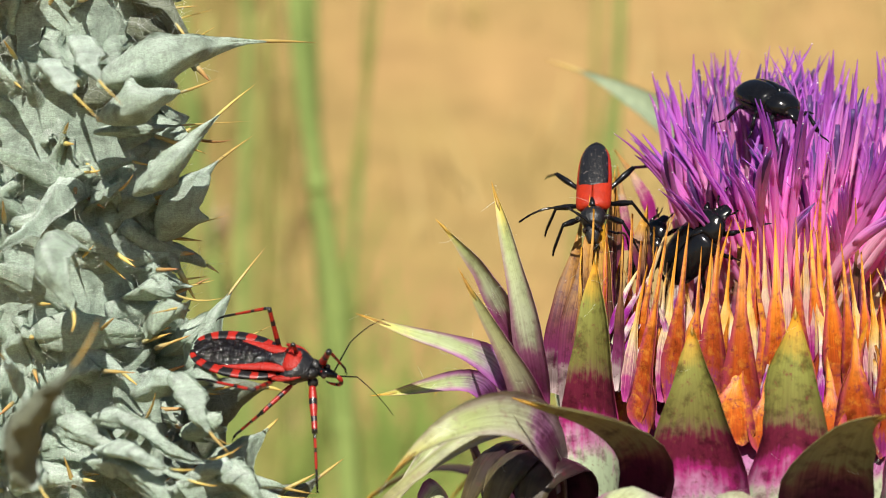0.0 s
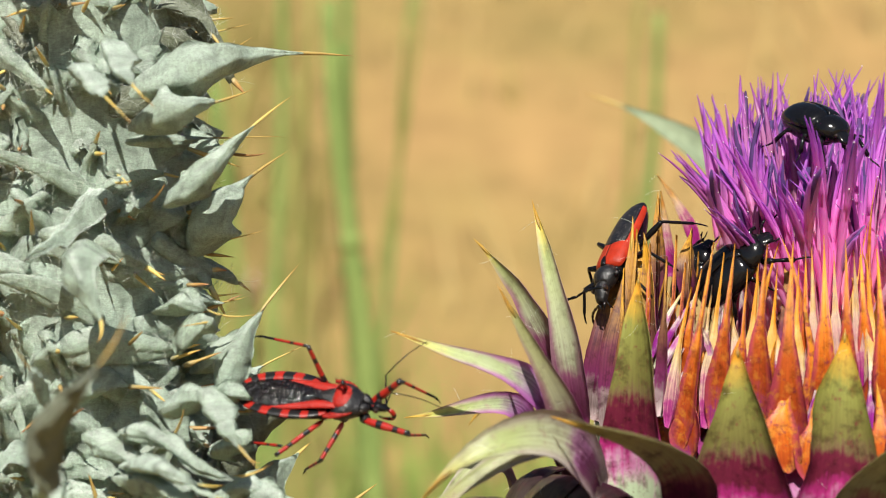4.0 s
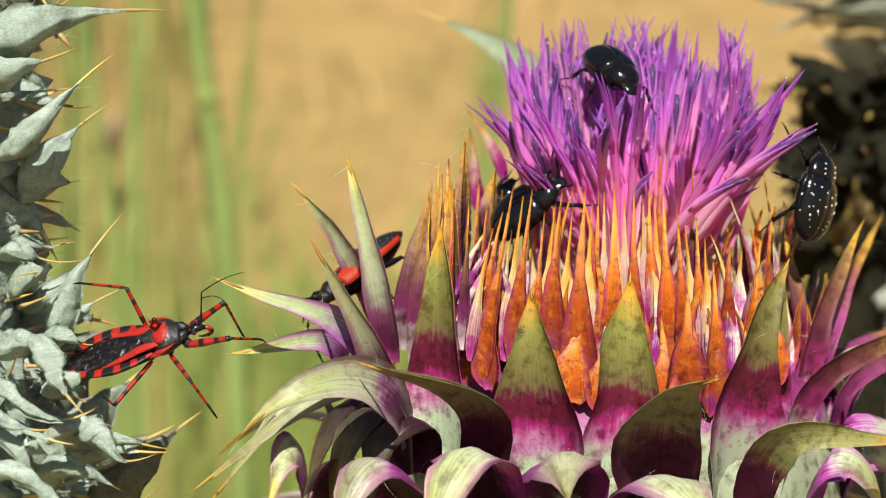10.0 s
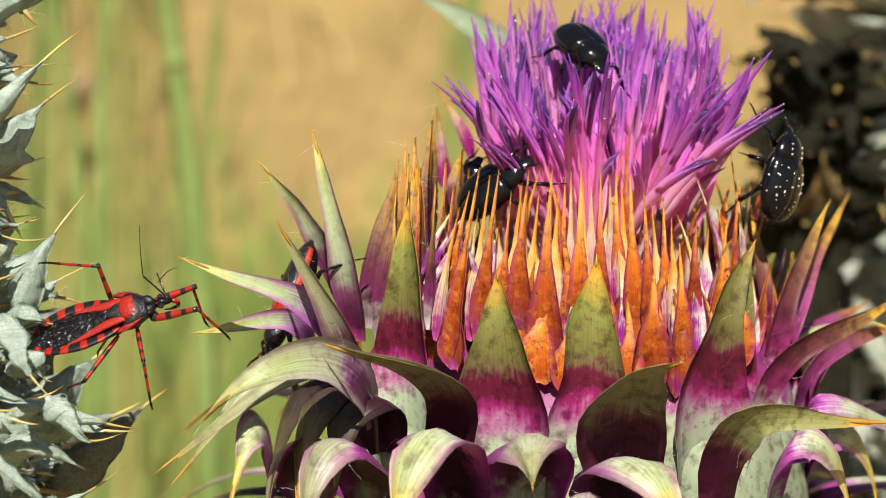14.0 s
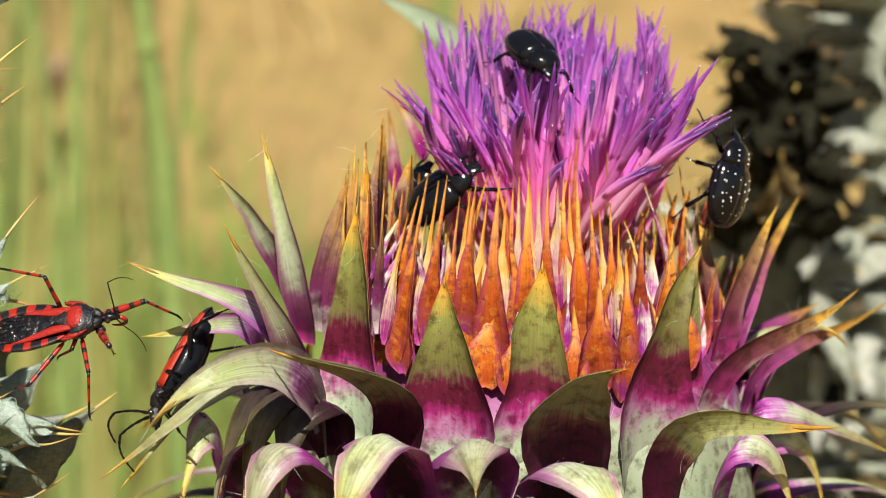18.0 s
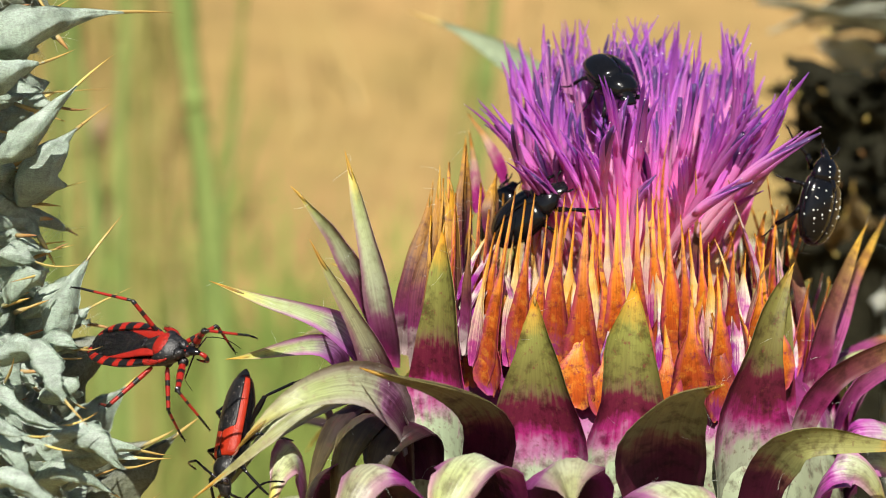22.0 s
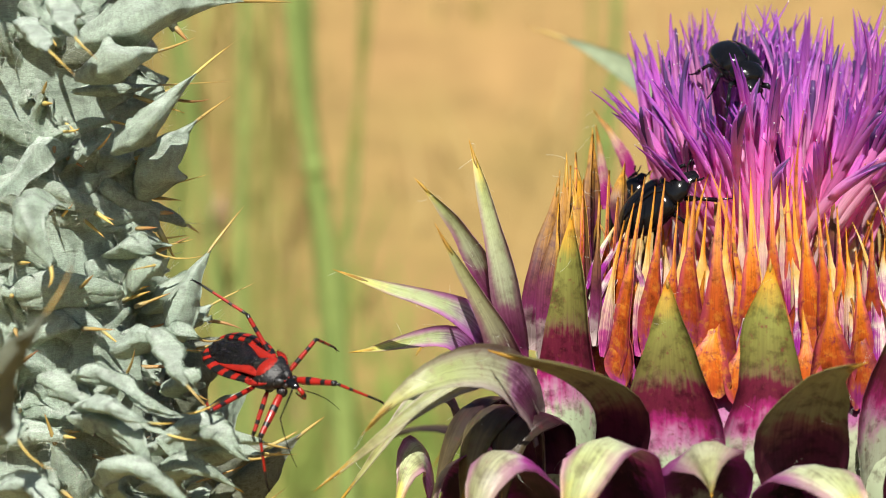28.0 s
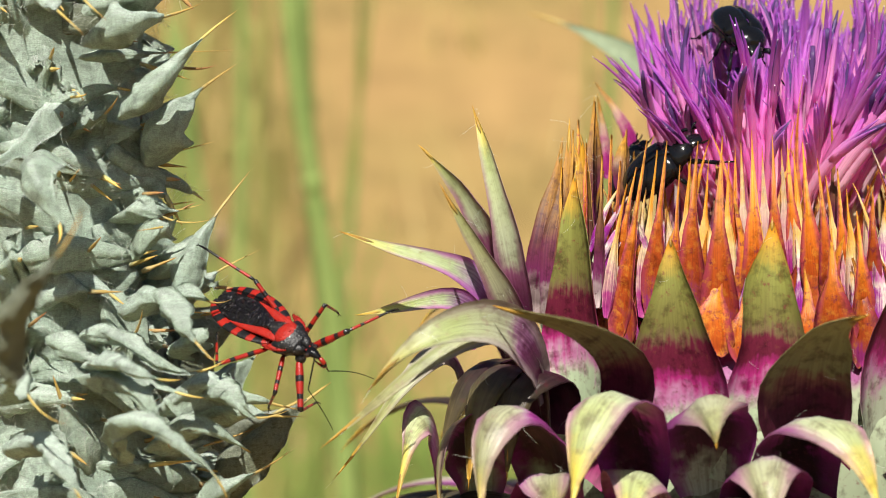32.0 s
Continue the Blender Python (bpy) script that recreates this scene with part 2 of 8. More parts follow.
M_PINK = plant_mat("pink_bract", [(0.0, (0.30, 0.04, 0.22)), (0.3, (0.22, 0.025, 0.13)), (0.52, (0.34, 0.07, 0.21)), (0.68, (0.30, 0.11, 0.09)), (0.82, (0.52, 0.27, 0.05)), (1.0, (0.76, 0.50, 0.06))], 0.45, 0.2, 0.5, 0.16, 0.5)
M_SPINE = plant_mat("spine_horn", [(0.0, (0.50, 0.48, 0.26)), (0.35, (0.68, 0.54, 0.18)), (0.8, (0.70, 0.50, 0.14)), (1.0, (0.5, 0.26, 0.06))], 0.3, 0.15, 0.2, 0.1, 0.1, 0.5)
M_SPINE_GOLD = plant_mat("spine_gold", [(0.0, (0.24, 0.20, 0.05)), (0.4, (0.46, 0.27, 0.04)), (1.0, (0.62, 0.33, 0.04))], 0.4, 0.15, 0.2, 0.1, 0.2, 0.4)
M_SPINE_RED = plant_mat("spine_rust", [(0.0, (0.46, 0.38, 0.18)), (0.4, (0.56, 0.34, 0.12)), (1.0, (0.42, 0.18, 0.08))], 0.35, 0.15, 0.2, 0.1, 0.1, 0.5)
M_FLORET = plant_mat("floret_purple", [(0.0, (1.0, 0.84, 0.70)), (0.14, (1.0, 0.60, 0.64)), (0.28, (1.0, 0.40, 0.68)), (0.44, (1.0, 0.35, 0.80)), (0.58, (0.94, 0.31, 0.86)), (0.74, (0.72, 0.21, 0.80)), (0.86, (0.42, 0.12, 0.62)), (0.90, (0.22, 0.10, 0.37)), (1.0, (0.16, 0.085, 0.30))], 0.30, 0.6, 0.2, 0.06, 0.06, 0.5, (0.3, 0.1, 0.4))
M_FLORET_PALE = plant_mat("floret_pale", [(0.0, (1.0, 0.94, 0.88)), (0.20, (1.0, 0.78, 0.78)), (0.40, (1.0, 0.58, 0.80)), (0.60, (0.96, 0.42, 0.82)), (0.86, (0.56, 0.17, 0.68)), (0.90, (0.26, 0.12, 0.38)), (1.0, (0.18, 0.09, 0.30))], 0.30, 0.55, 0.25, 0.06, 0.04, 0.5)
M_RECEPT = plant_mat("involucre_flesh", [(0.0, (0.14, 0.17, 0.10)), (0.36, (0.27, 0.32, 0.21)), (0.44, (0.34, 0.38, 0.27)), (0.468, (0.30, 0.09, 0.24)), (0.50, (0.22, 0.025, 0.14)), (0.60, (0.17, 0.02, 0.11)), (1.0, (0.34, 0.04, 0.16))], 0.6, 0.0, 0.35, 0.06, 0.7)
M_WINE = plant_mat("wine_bract", [(0.0, (0.62, 0.50, 0.50)), (0.10, (0.34, 0.03, 0.16)), (0.28, (0.12, 0.015, 0.045)), (0.55, (0.15, 0.05, 0.04)), (0.74, (0.26, 0.15, 0.05)), (0.88, (0.70, 0.40, 0.05)), (1.0, (0.85, 0.56, 0.05))], 0.5, 0.12, 0.3, 0.2, 0.6, 0.3)


def wool_mat(name, base, shade, scale=1.0, felt=1.0, sheen=0.3):
    """Felted leaf: grey-green skin under a web of pale hairs, with relief at two sizes."""
    m, nt, b, tr = shader(name, 0.9, 0, 0.1, 0.22, 0, sheen)
    tc = nt.nodes.new("ShaderNodeTexCoord")
    info = nt.nodes.new("ShaderNodeObjectInfo")
    big = noise_node(nt, tc.outputs["Object"], 330.0 * scale, 5.0)
    big.inputs["Distortion"].default_value = 0.8
    warp = nt.nodes.new("ShaderNodeMapping")
    nt.links.new(tc.outputs["Object"], warp.inputs[0])
    warp.inputs["Scale"].default_value = (2.4, 1.0, 0.40)
    hair = noise_node(nt, warp.outputs[0], 2100.0 * scale, 6.0, 0.72)
    hair.inputs["Distortion"].default_value = 1.2
    down = nt.nodes.new("ShaderNodeMapping")
    nt.links.new(tc.outputs["Object"], down.inputs[0])
    down.inputs["Scale"].default_value = (0.40, 1.0, 2.4)
    down.inputs["Rotation"].default_value = (0.4, 0.7, 0.3)
    fuzz = noise_node(nt, down.outputs[0], 2300.0 * scale, 5.0, 0.75)
    fuzz.inputs["Distortion"].default_value = 2.2
    r1 = ramp_node(nt, [(0.34, shade), (0.56, base)])
    nt.links.new(big.outputs[0], r1.inputs[0])
    r2 = ramp_node(nt, [(0.38, (0.50, 0.54, 0.46)), (0.58, (1.25, 1.25, 1.25))])
    nt.links.new(hair.outputs[0], r2.inputs[0])
    col = mix_color(nt, 0.5 * felt, r1.outputs[0], r2.outputs[0], "MULTIPLY")
    r3 = ramp_node(nt, [(0.38, (0.46, 0.50, 0.42)), (0.58, (1.35, 1.35, 1.35))])
    nt.links.new(fuzz.outputs[0], r3.inputs[0])
    col = mix_color(nt, 0.85 * felt, col, r3.outputs[0], "MULTIPLY")
    tone = ramp_node(nt, [(0.0, (0.84, 0.88, 0.80)), (1.0, (1.1, 1.1, 1.1))])
    nt.links.new(info.outputs["Random"], tone.inputs[0])
    col = mix_color(nt, 1.0, col, tone.outputs[0], "MULTIPLY")
    set_color(nt, b, tr, col)
    h = math_node(nt, "ADD", math_node(nt, "MULTIPLY", hair.outputs[0], 0.35), math_node(nt, "MULTIPLY", big.outputs[0], 0.7))
    h = math_node(nt, "ADD", h, math_node(nt, "MULTIPLY", fuzz.outputs[0], 0.7))
    bump(nt, b, h, 0.95, 0.0008)
    return m


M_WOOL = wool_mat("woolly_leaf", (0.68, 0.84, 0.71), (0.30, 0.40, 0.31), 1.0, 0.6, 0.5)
# duller leaf tone, which also serves as painted shade high on the stalk
M_WOOL_DULL_SHADE = wool_mat("woolly_leaf_dull_shade", (0.38, 0.41, 0.31), (0.22, 0.24, 0.17))
# near-black tone stands for the shade this growth lies in
M_SHADE_LEAF = wool_mat("shade_dark_leaf", (0.050, 0.046, 0.028), (0.022, 0.020, 0.012), felt=0.3, sheen=0.0)
M_BROWN_DRY = wool_mat("dry_brown_leaf", (0.40, 0.28, 0.14), (0.17, 0.12, 0.06), sheen=0.0)
M_PALE_DRY = wool_mat("dry_pale_leaf", (0.80, 0.80, 0.70), (0.46, 0.46, 0.36), felt=0.6, sheen=0.05)


def insect_mat(name, stops, rough=0.28, coat=0.5, grain=0.3, interp="CONSTANT", along=1, spec=0.5, fleck=None, crinkle=5200.0):
    """Chitin: colour bands along the part's map, punctured relief, a hard gloss."""
    m, nt, b, tr = shader(name, rough, 0, spec, 0, coat)
    uv = nt.nodes.new("ShaderNodeUVMap")
    sep = nt.nodes.new("ShaderNodeSeparateXYZ")
    nt.links.new(uv.outputs[0], sep.inputs[0])
    tc = nt.nodes.new("ShaderNodeTexCoord")
    n = noise_node(nt, tc.outputs["Object"], 1400.0, 3.0)
    v = math_node(nt, "ADD", sep.outputs[along], math_node(nt, "MULTIPLY", math_node(nt, "SUBTRACT", n.outputs[0], 0.5), 0.05))
    r = ramp_node(nt, stops, interp)
    nt.links.new(v, r.inputs[0])
    col = r.outputs[0]
    vary = ramp_node(nt, [(0.3, (0.72, 0.70, 0.70)), (0.65, (1.1, 1.1, 1.1))])
    nt.links.new(n.outputs[0], vary.inputs[0])
    col = mix_color(nt, 0.8, col, vary.outputs[0], "MULTIPLY")
    if fleck:
        f = noise_node(nt, tc.outputs["Object"], 2600.0, 3.0, 0.7)
        fr = ramp_node(nt, [(0.60, (0, 0, 0)), (0.68, (1, 1, 1))])
        nt.links.new(f.outputs[0], fr.inputs[0])
        col = mix_color(nt, math_node(nt, "MULTIPLY", fr.outputs[0], 0.55), col, fleck)
    set_color(nt, b, None, col)
    p = noise_node(nt, tc.outputs["Object"], crinkle, 2.0)
    bump(nt, b, p.outputs[0], grain, 0.00012 * 5200.0 / crinkle)
    return m


BLK, RED = (0.007, 0.007, 0.008), (0.31, 0.013, 0.007)
M_BLACK = insect_mat("black_chitin", [(0.0, (0.005, 0.005, 0.006)), (1.0, (0.005, 0.005, 0.006))], 0.13, 0.0, 0.10, spec=0.32)
M_BLACK_DULL = insect_mat("dull_black_chitin", [(0.0, BLK), (1.0, (0.016, 0.015, 0.017))], 0.42, 0.15, 0.6, fleck=(0.22, 0.18, 0.16))
M_RED = insect_mat("red_chitin", [(0.0, RED), (1.0, RED)], 0.5, 0.0, 0.8, spec=0.3, fleck=(0.10, 0.012, 0.01))
M_EYE = insect_mat("eye_chitin", [(0.0, (0.02, 0.012, 0.01)), (1.0, (0.02, 0.012, 0.01))], 0.12, 0.8, 0.1)
M_RIM = insect_mat("banded_rim", [(0.0, BLK), (0.07, RED), (0.15, BLK), (0.24, RED), (0.315, BLK), (0.41, RED), (0.485, BLK), (0.58, RED), (0.65, BLK), (0.745, RED), (0.81, BLK), (0.91, RED)], 0.38, 0.1, 0.4, spec=0.4)
M_MEMBRANE = insect_mat("wing_membrane", [(0.0, (0.006, 0.005, 0.006)), (1.0, (0.008, 0.006, 0.007))], 0.14, 0.0, 1.0, spec=0.5, fleck=(0.10, 0.08, 0.09), crinkle=1900.0)
M_FEMUR = insect_mat("banded_femur", [(0.0, RED), (0.30, BLK), (0.42, RED), (0.66, BLK), (0.76, RED), (0.92, BLK)], 0.35, 0.3, 0.4)
M_TIBIA = insect_mat("banded_tibia", [(0.0, BLK), (0.10, RED), (0.30, BLK), (0.38, RED), (0.72, BLK)], 0.35, 0.3, 0.4)
M_ELYTRON = insect_mat("red_black_elytron", [(0.0, (0.33, 0.022, 0.006)), (0.78, BLK)], 0.45, 0.0, 0.6, spec=0.28)


def plain_mat(name, c1, c2, scale, rough=0.9, c3=None, bumpd=0.0, trans=0.0):
    m, nt, b, tr = shader(name, rough, 0, 0.2, trans)
    tc = nt.nodes.new("ShaderNodeTexCoord")
    n = noise_node(nt, tc.outputs["Object"], scale, 6.0)
    stops = [(0.34, c1), (0.62, c2)] + ([(0.78, c3)] if c3 else [])
    r = ramp_node(nt, stops)
    nt.links.new(n.outputs[0], r.inputs[0])
    f = noise_node(nt, tc.outputs["Object"], scale * 9, 4.0)
    vary = ramp_node(nt, [(0.3, (0.7, 0.7, 0.7)), (0.7, (1.15, 1.15, 1.15))])
    nt.links.new(f.outputs[0], vary.inputs[0])
    set_color(nt, b, tr, mix_color(nt, 0.7, r.outputs[0], vary.outputs[0], "MULTIPLY"))
    if bumpd:
        bump(nt, b, f.outputs[0], 0.6, bumpd)
    return m


M_HAIR = plain_mat("white_wool_hair", (0.72, 0.80, 0.70), (0.86, 0.90, 0.82), 400, 0.6, None, 0.0, 0.3)
M_POLLEN_GLINT = plain_mat("pollen_glint_dust", (0.72, 0.60, 0.68), (0.86, 0.80, 0.82), 900, 0.7)
M_GROUND = plain_mat("dry_earth", (0.224, 0.165, 0.056), (0.315, 0.198, 0.078), 2.1, 0.95, (0.40, 0.252, 0.122), 0.006)
M_STALK = plain_mat("green_stalk", (0.145, 0.21, 0.055), (0.20, 0.265, 0.075), 60, 0.8)
M_STRAW = plain_mat("straw_stalk", (0.21, 0.21, 0.055), (0.28, 0.26, 0.085), 60, 0.8)
M_GRASS = plain_mat("dry_grass", (0.32, 0.24, 0.08), (0.46, 0.34, 0.15), 9, 0.85)
M_GREENGRASS = plain_mat("green_grass", (0.15, 0.22, 0.045), (0.25, 0.31, 0.075), 9, 0.85)
M_OLIVEGRASS = plain_mat("olive_grass", (0.18, 0.16, 0.04), (0.27, 0.23, 0.075), 9, 0.85)
M_BLUE_LEAF = plain_mat("bluish_leaf", (0.20, 0.25, 0.16), (0.28, 0.33, 0.21), 90, 0.9)
M_MAUVE = plain_mat("mauve_petal", (0.37, 0.26, 0.18), (0.44, 0.31, 0.22), 120, 0.7)


# ---- mesh helpers; all lengths below are in millimetres ----
def part(name, data, material, parent=None, label="", at=(0, 0, 0)):
    """One mesh object from (verts, faces, maps) in millimetres, under its parent, at a place in the parent's space."""
    verts, faces, uvs = data
    me = bpy.data.meshes.new(name)
    me.from_pydata([(x * MM, y * MM, z * MM) for x, y, z in verts], [], faces)
    me.polygons.foreach_set("use_smooth", [True] * len(me.polygons))
    if uvs:
        lay = me.uv_layers.new(name="map")
        idx = np.empty(len(me.loops), dtype=np.int32)
        me.loops.foreach_get("vertex_index", idx)
        lay.data.foreach_set("uv", np.asarray(uvs, dtype=np.float32)[idx].ravel())
    me.materials.append(material)
    ob = new(name, me)
    ob.parent = parent
    ob.location = Vector(at) * MM
    if label:
        tagged(ob, label)
    return ob


def base_empty(name, at, label, category, group=""):
    e = new(name)
    e.empty_display_size = 0.005
    e.location = Vector(at) * MM
    return tagged(e, label, category, group)


def bezier(p, v):
    a, b, c, d = (Vector(q) for q in p)
    w = 1 - v
    return a * w**3 + b * 3 * w * w * v + c * 3 * w * v * v + d * v**3


def tangent(p, v):
    a, b, c, d = (Vector(q) for q in p)
    w = 1 - v
    return ((b - a) * w * w + (c - b) * 2 * w * v + (d - c) * v * v).normalized()


def tube(points, radii, sides=8, v0=0.0, v1=1.0, flat=1.0, hint=(0.13, 0.31, 0.94)):
    """A closed round rod along points with a radius at each."""
    verts, faces, uvs = [], [], []
    pts = [Vector(p) for p in points]
    n = len(pts)
    for i, p in enumerate(pts):
        t = (pts[min(i + 1, n - 1)] - pts[max(i - 1, 0)]).normalized()
        s = t.cross(Vector(hint))
        s = s.normalized() if s.length > 1e-6 else Vector((1, 0, 0))
        u = s.cross(t)
        for k in range(sides):
            a = 2 * math.pi * k / sides
            verts.append(tuple(p + (s * math.cos(a) + u * math.sin(a) * flat) * radii[i]))
            uvs.append((k / sides, v0 + (v1 - v0) * i / (n - 1)))
    for i in range(n - 1):
        for k in range(sides):
            q = (k + 1) % sides
            faces.append((i * sides + k, i * sides + q, (i + 1) * sides + q, (i + 1) * sides + k))
    faces.append(tuple(range(sides - 1, -1, -1)))
    faces.append(tuple(range((n - 1) * sides, n * sides)))
    return verts, faces, uvs


def leaf_width(shape, v):
    """Half-width of a leaf at a place along it, against its widest."""
    if shape == "tri":
        return max((0.72 + 0.28 * min(1, v / 0.22)) * max(0.0, 1 - v) ** 0.85, 0.03)
    if shape == "lance":
        return (0.5 + 0.5 * math.sin(min(1, v / 0.38) * math.pi / 2)) * max(0.03, 1 - v**1.7)
    if shape == "erect":
        return (0.80 + 0.20 * min(1, v / 0.28)) * max(0.025, 1 - max(0.0, (v - 0.26) / 0.74)) ** 0.92
    if shape == "awn":
        return max((0.30 + 0.70 * math.sin(min(1, v / 0.26) * math.pi / 2)) * (1 - min(1, v / 0.66) ** 1.6), 0.52 * (1 - v) * min(1, 0.3 + v / 0.2), 0.02)
    return (0.86 + 0.14 * min(1, v / 0.2)) * max(0.03, 1 - v**1.55)


def blade(p, width, side, n=13, m=6, cup=0.25, thick=0.28, shape="tri", wave=0.0, seed=0.0, end=0.93, roll=0.0, teeth=0.0, puff=0.0):
    """A leaf-like shell along a curve: wide low down, drawn out to a point, cupped across, thicker in the middle."""
    verts, faces, uvs = [], [], []
    side = Vector(side).normalized()
    for layer in (0, 1):
        for i in range(n + 1):
            v = end * i / n
            c, t = bezier(p, v), tangent(p, v)
            s = (side - t * side.dot(t)).normalized()
            nn = s.cross(t).normalized()
            if roll:
                rot = Matrix.Rotation(roll * v, 3, t)
                s, nn = rot @ s, rot @ nn
            full, v = v, v / end
            w = leaf_width(shape, v)
            w *= width / 2
            v = full
            for k in range(m + 1):
                u = 2 * k / m - 1
                off = cup * w * (u * u) - cup * w * 0.4
                if wave:
                    q = Vector((u * 1.3 + seed * 7.1, v * 3.4 + seed * 3.3, seed))
                    off += wave * (0.35 + abs(u)) * noise.noise(q) * (1 - v * 0.6)
                    off += 0.26 * wave * (0.2 + u * u) * noise.noise(q * 2.7 + Vector((3, 1, 5))) * (1 - v * 0.7)
                    off -= 0.10 * wave * (1 - abs(u)) ** 2
                th = thick * math.sqrt(1 - (0.86 + 0.13 * puff) * u * u) * (1 - (0.6 + 0.32 * puff) * v)
                x = u * w
                if wave:
                    x *= 1 + 0.35 * noise.noise(Vector((v * 4.0 + seed * 5, seed * 2 + (3 if u > 0 else 0), 1.7)))
                if teeth:
                    x *= 1 + teeth * (2 * abs((v * 4.5 + seed * 1.7 + (0.4 if u > 0 else 0)) % 1 - 0.5) - 0.5) * abs(u)
                if puff:
                    th *= 1.0 - 0.55 * puff * abs(u) ** 0.6
                    q = c * 0.55 + s * x * 0.55
                    off += puff * (0.75 * noise.noise(q) + 0.42 * noise.noise(q * 2.3 + Vector((5, 1, 2))))
                    off += 0.25 * puff * math.exp(-((abs(u) - 0.5) / 0.25) ** 2) * thick * (1 - v) * (-1 if layer == 0 else 1) * 0.5
                pt = c + s * x + nn * (off + (th / 2 if layer else -th / 2))
                verts.append(tuple(pt))
                uvs.append(((u + 1) / 2, v))
    row, size = m + 1, (n + 1) * (m + 1)
    for i in range(n):
        for k in range(m):
            a = i * row + k
            faces.append((a, a + 1, a + row + 1, a + row))
            b = a + size
            faces.append((b, b + row, b + row + 1, b + 1))
    rim = [i * row for i in range(n + 1)] + [n * row + k for k in range(1, m + 1)]
    rim += [i * row + m for i in range(n - 1, -1, -1)] + list(range(m - 1, 0, -1))
    for a, b in zip(rim, rim[1:] + rim[:1]):
        faces.append((a, a + size, b + size, b))
    return verts, faces, uvs


def moved(data, off):
    verts, faces, uvs = data
    return [(x - off[0], y - off[1], z - off[2]) for x, y, z in verts], faces, uvs


def loft(sections, sides=18, a0=0.0, a1=360.0):
    """A body along x from sections (x, half width, height above, depth below, middle height, middle y)."""
    verts, faces, uvs = [], [], []
    full = abs(a1 - a0) > 359
    cols = sides if full else sides + 1
    n = len(sections)
    for i, (x, hw, up, dn, zc, yc) in enumerate(sections):
        for k in range(cols):
            a = radians(a0 + (a1 - a0) * k / sides)
            y, z = math.cos(a) * hw, math.sin(a)
            verts.append((x, yc + y, zc + z * (up if z > 0 else dn)))
            uvs.append((k / sides, i / (n - 1)))
    for i in range(n - 1):
        for k in range(sides if full else cols):
            q = (k + 1) % cols
            faces.append((i * cols + k, (i + 1) * cols + k, (i + 1) * cols + q, i * cols + q))
    faces.append(tuple(range(cols)))
    faces.append(tuple(range(n * cols - 1, (n - 1) * cols - 1, -1)))
    return verts, faces, uvs


def ball(c, r, sides=10, stretch=(1, 1, 1)):
    verts, faces, uvs = [], [], []
    rows = 7
    for i in range(rows + 1):
        th = math.pi * (0.04 + 0.92 * i / rows)
        for k in range(sides):
            ph = 2 * math.pi * k / sides
            verts.append((c[0] + r * stretch[0] * math.sin(th) * math.cos(ph), c[1] + r * stretch[1] * math.sin(th) * math.sin(ph), c[2] + r * stretch[2] * math.cos(th)))
            uvs.append((k / sides, i / rows))
    for i in range(rows):
        for k in range(sides):
            q = (k + 1) % sides
            faces.append((i * sides + k, (i + 1) * sides + k, (i + 1) * sides + q, i * sides + q))
    faces += [tuple(range(sides - 1, -1, -1)), tuple(range(rows * sides, (rows + 1) * sides))][::-1]
    return verts, faces, uvs


# ---- the setting ----
def make_ground():
    """One sheet: level dry earth, and a bank that rises behind the plants."""
    xs = [-400, -120, -40, -15] + [-8 + 0.5 * i for i in range(33)] + [15, 40, 120, 400]
    ys = [-400, -100, -30, -8, -2, 0, 0.6] + [0.8 + 0.3 * i for i in range(26)] + [12, 20, 60, 400]
    verts, faces = [], []
    for y in ys:
        for x in xs:
            s = max(0.0, min(y, 9.0) - 0.9)
            z = -0.62 + 0.62 * s + 0.06 * noise.noise(Vector((x * 0.7, y * 0.7, 0))) * min(1, s + 0.2)
            z += 0.05 * noise.noise(Vector((x * 3.1, y * 3.1, 4)))
            verts.append((x * 1000, y * 1000, z * 1000))
    nx = len(xs)
    for j in range(len(ys) - 1):
        for i in range(nx - 1):
            a = j * nx + i
            faces.append((a, a + 1, a + nx + 1, a + nx))
    g = part("ground", (verts, faces, None), M_GROUND)
    tagged(g, "dry ochre earth rising to a bank behind the thistles", "ground", kind="structure")


def make_grass(name, label, count, seed, mat, x0, x1, y0, y1, h0, h1):
    """Sparse tufts on the bank, one object; x limits are slopes from the flower."""
    rng = random.Random(seed)
    verts, faces = [], []
    for _ in range(count):
        y = rng.uniform(y0, y1) if mat is not M_GREENGRASS else max(1000, rng.gauss((y0 + y1) / 2, (y1 - y0) / 2))
        x = (rng.uniform(x0, x1) if mat is not M_GREENGRASS else rng.gauss((x0 + x1) / 2, (x1 - x0) / 2)) * (y + 230)
        z = -620 + 0.62 * max(0, y - 900) - 30
        h, w, lean = rng.uniform(h0, h1), rng.uniform(2, 5), rng.uniform(-0.35, 0.35)
        a = rng.uniform(0, math.pi)
        dx, dy = math.cos(a) * w, math.sin(a) * w
        i = len(verts)
        verts += [(x - dx, y - dy, z), (x + dx, y + dy, z), (x + dx * 0.6 + lean * h * 0.4, y + dy * 0.6, z + h * 0.6), (x - dx * 0.6 + lean * h * 0.4, y - dy * 0.6, z + h * 0.6), (x + lean * h, y, z + h)]
        faces += [(i, i + 1, i + 2, i + 3), (i + 3, i + 2, i + 4)]
    tagged(part(name, (verts, faces, None), mat), label, "grass", kind="stuff")


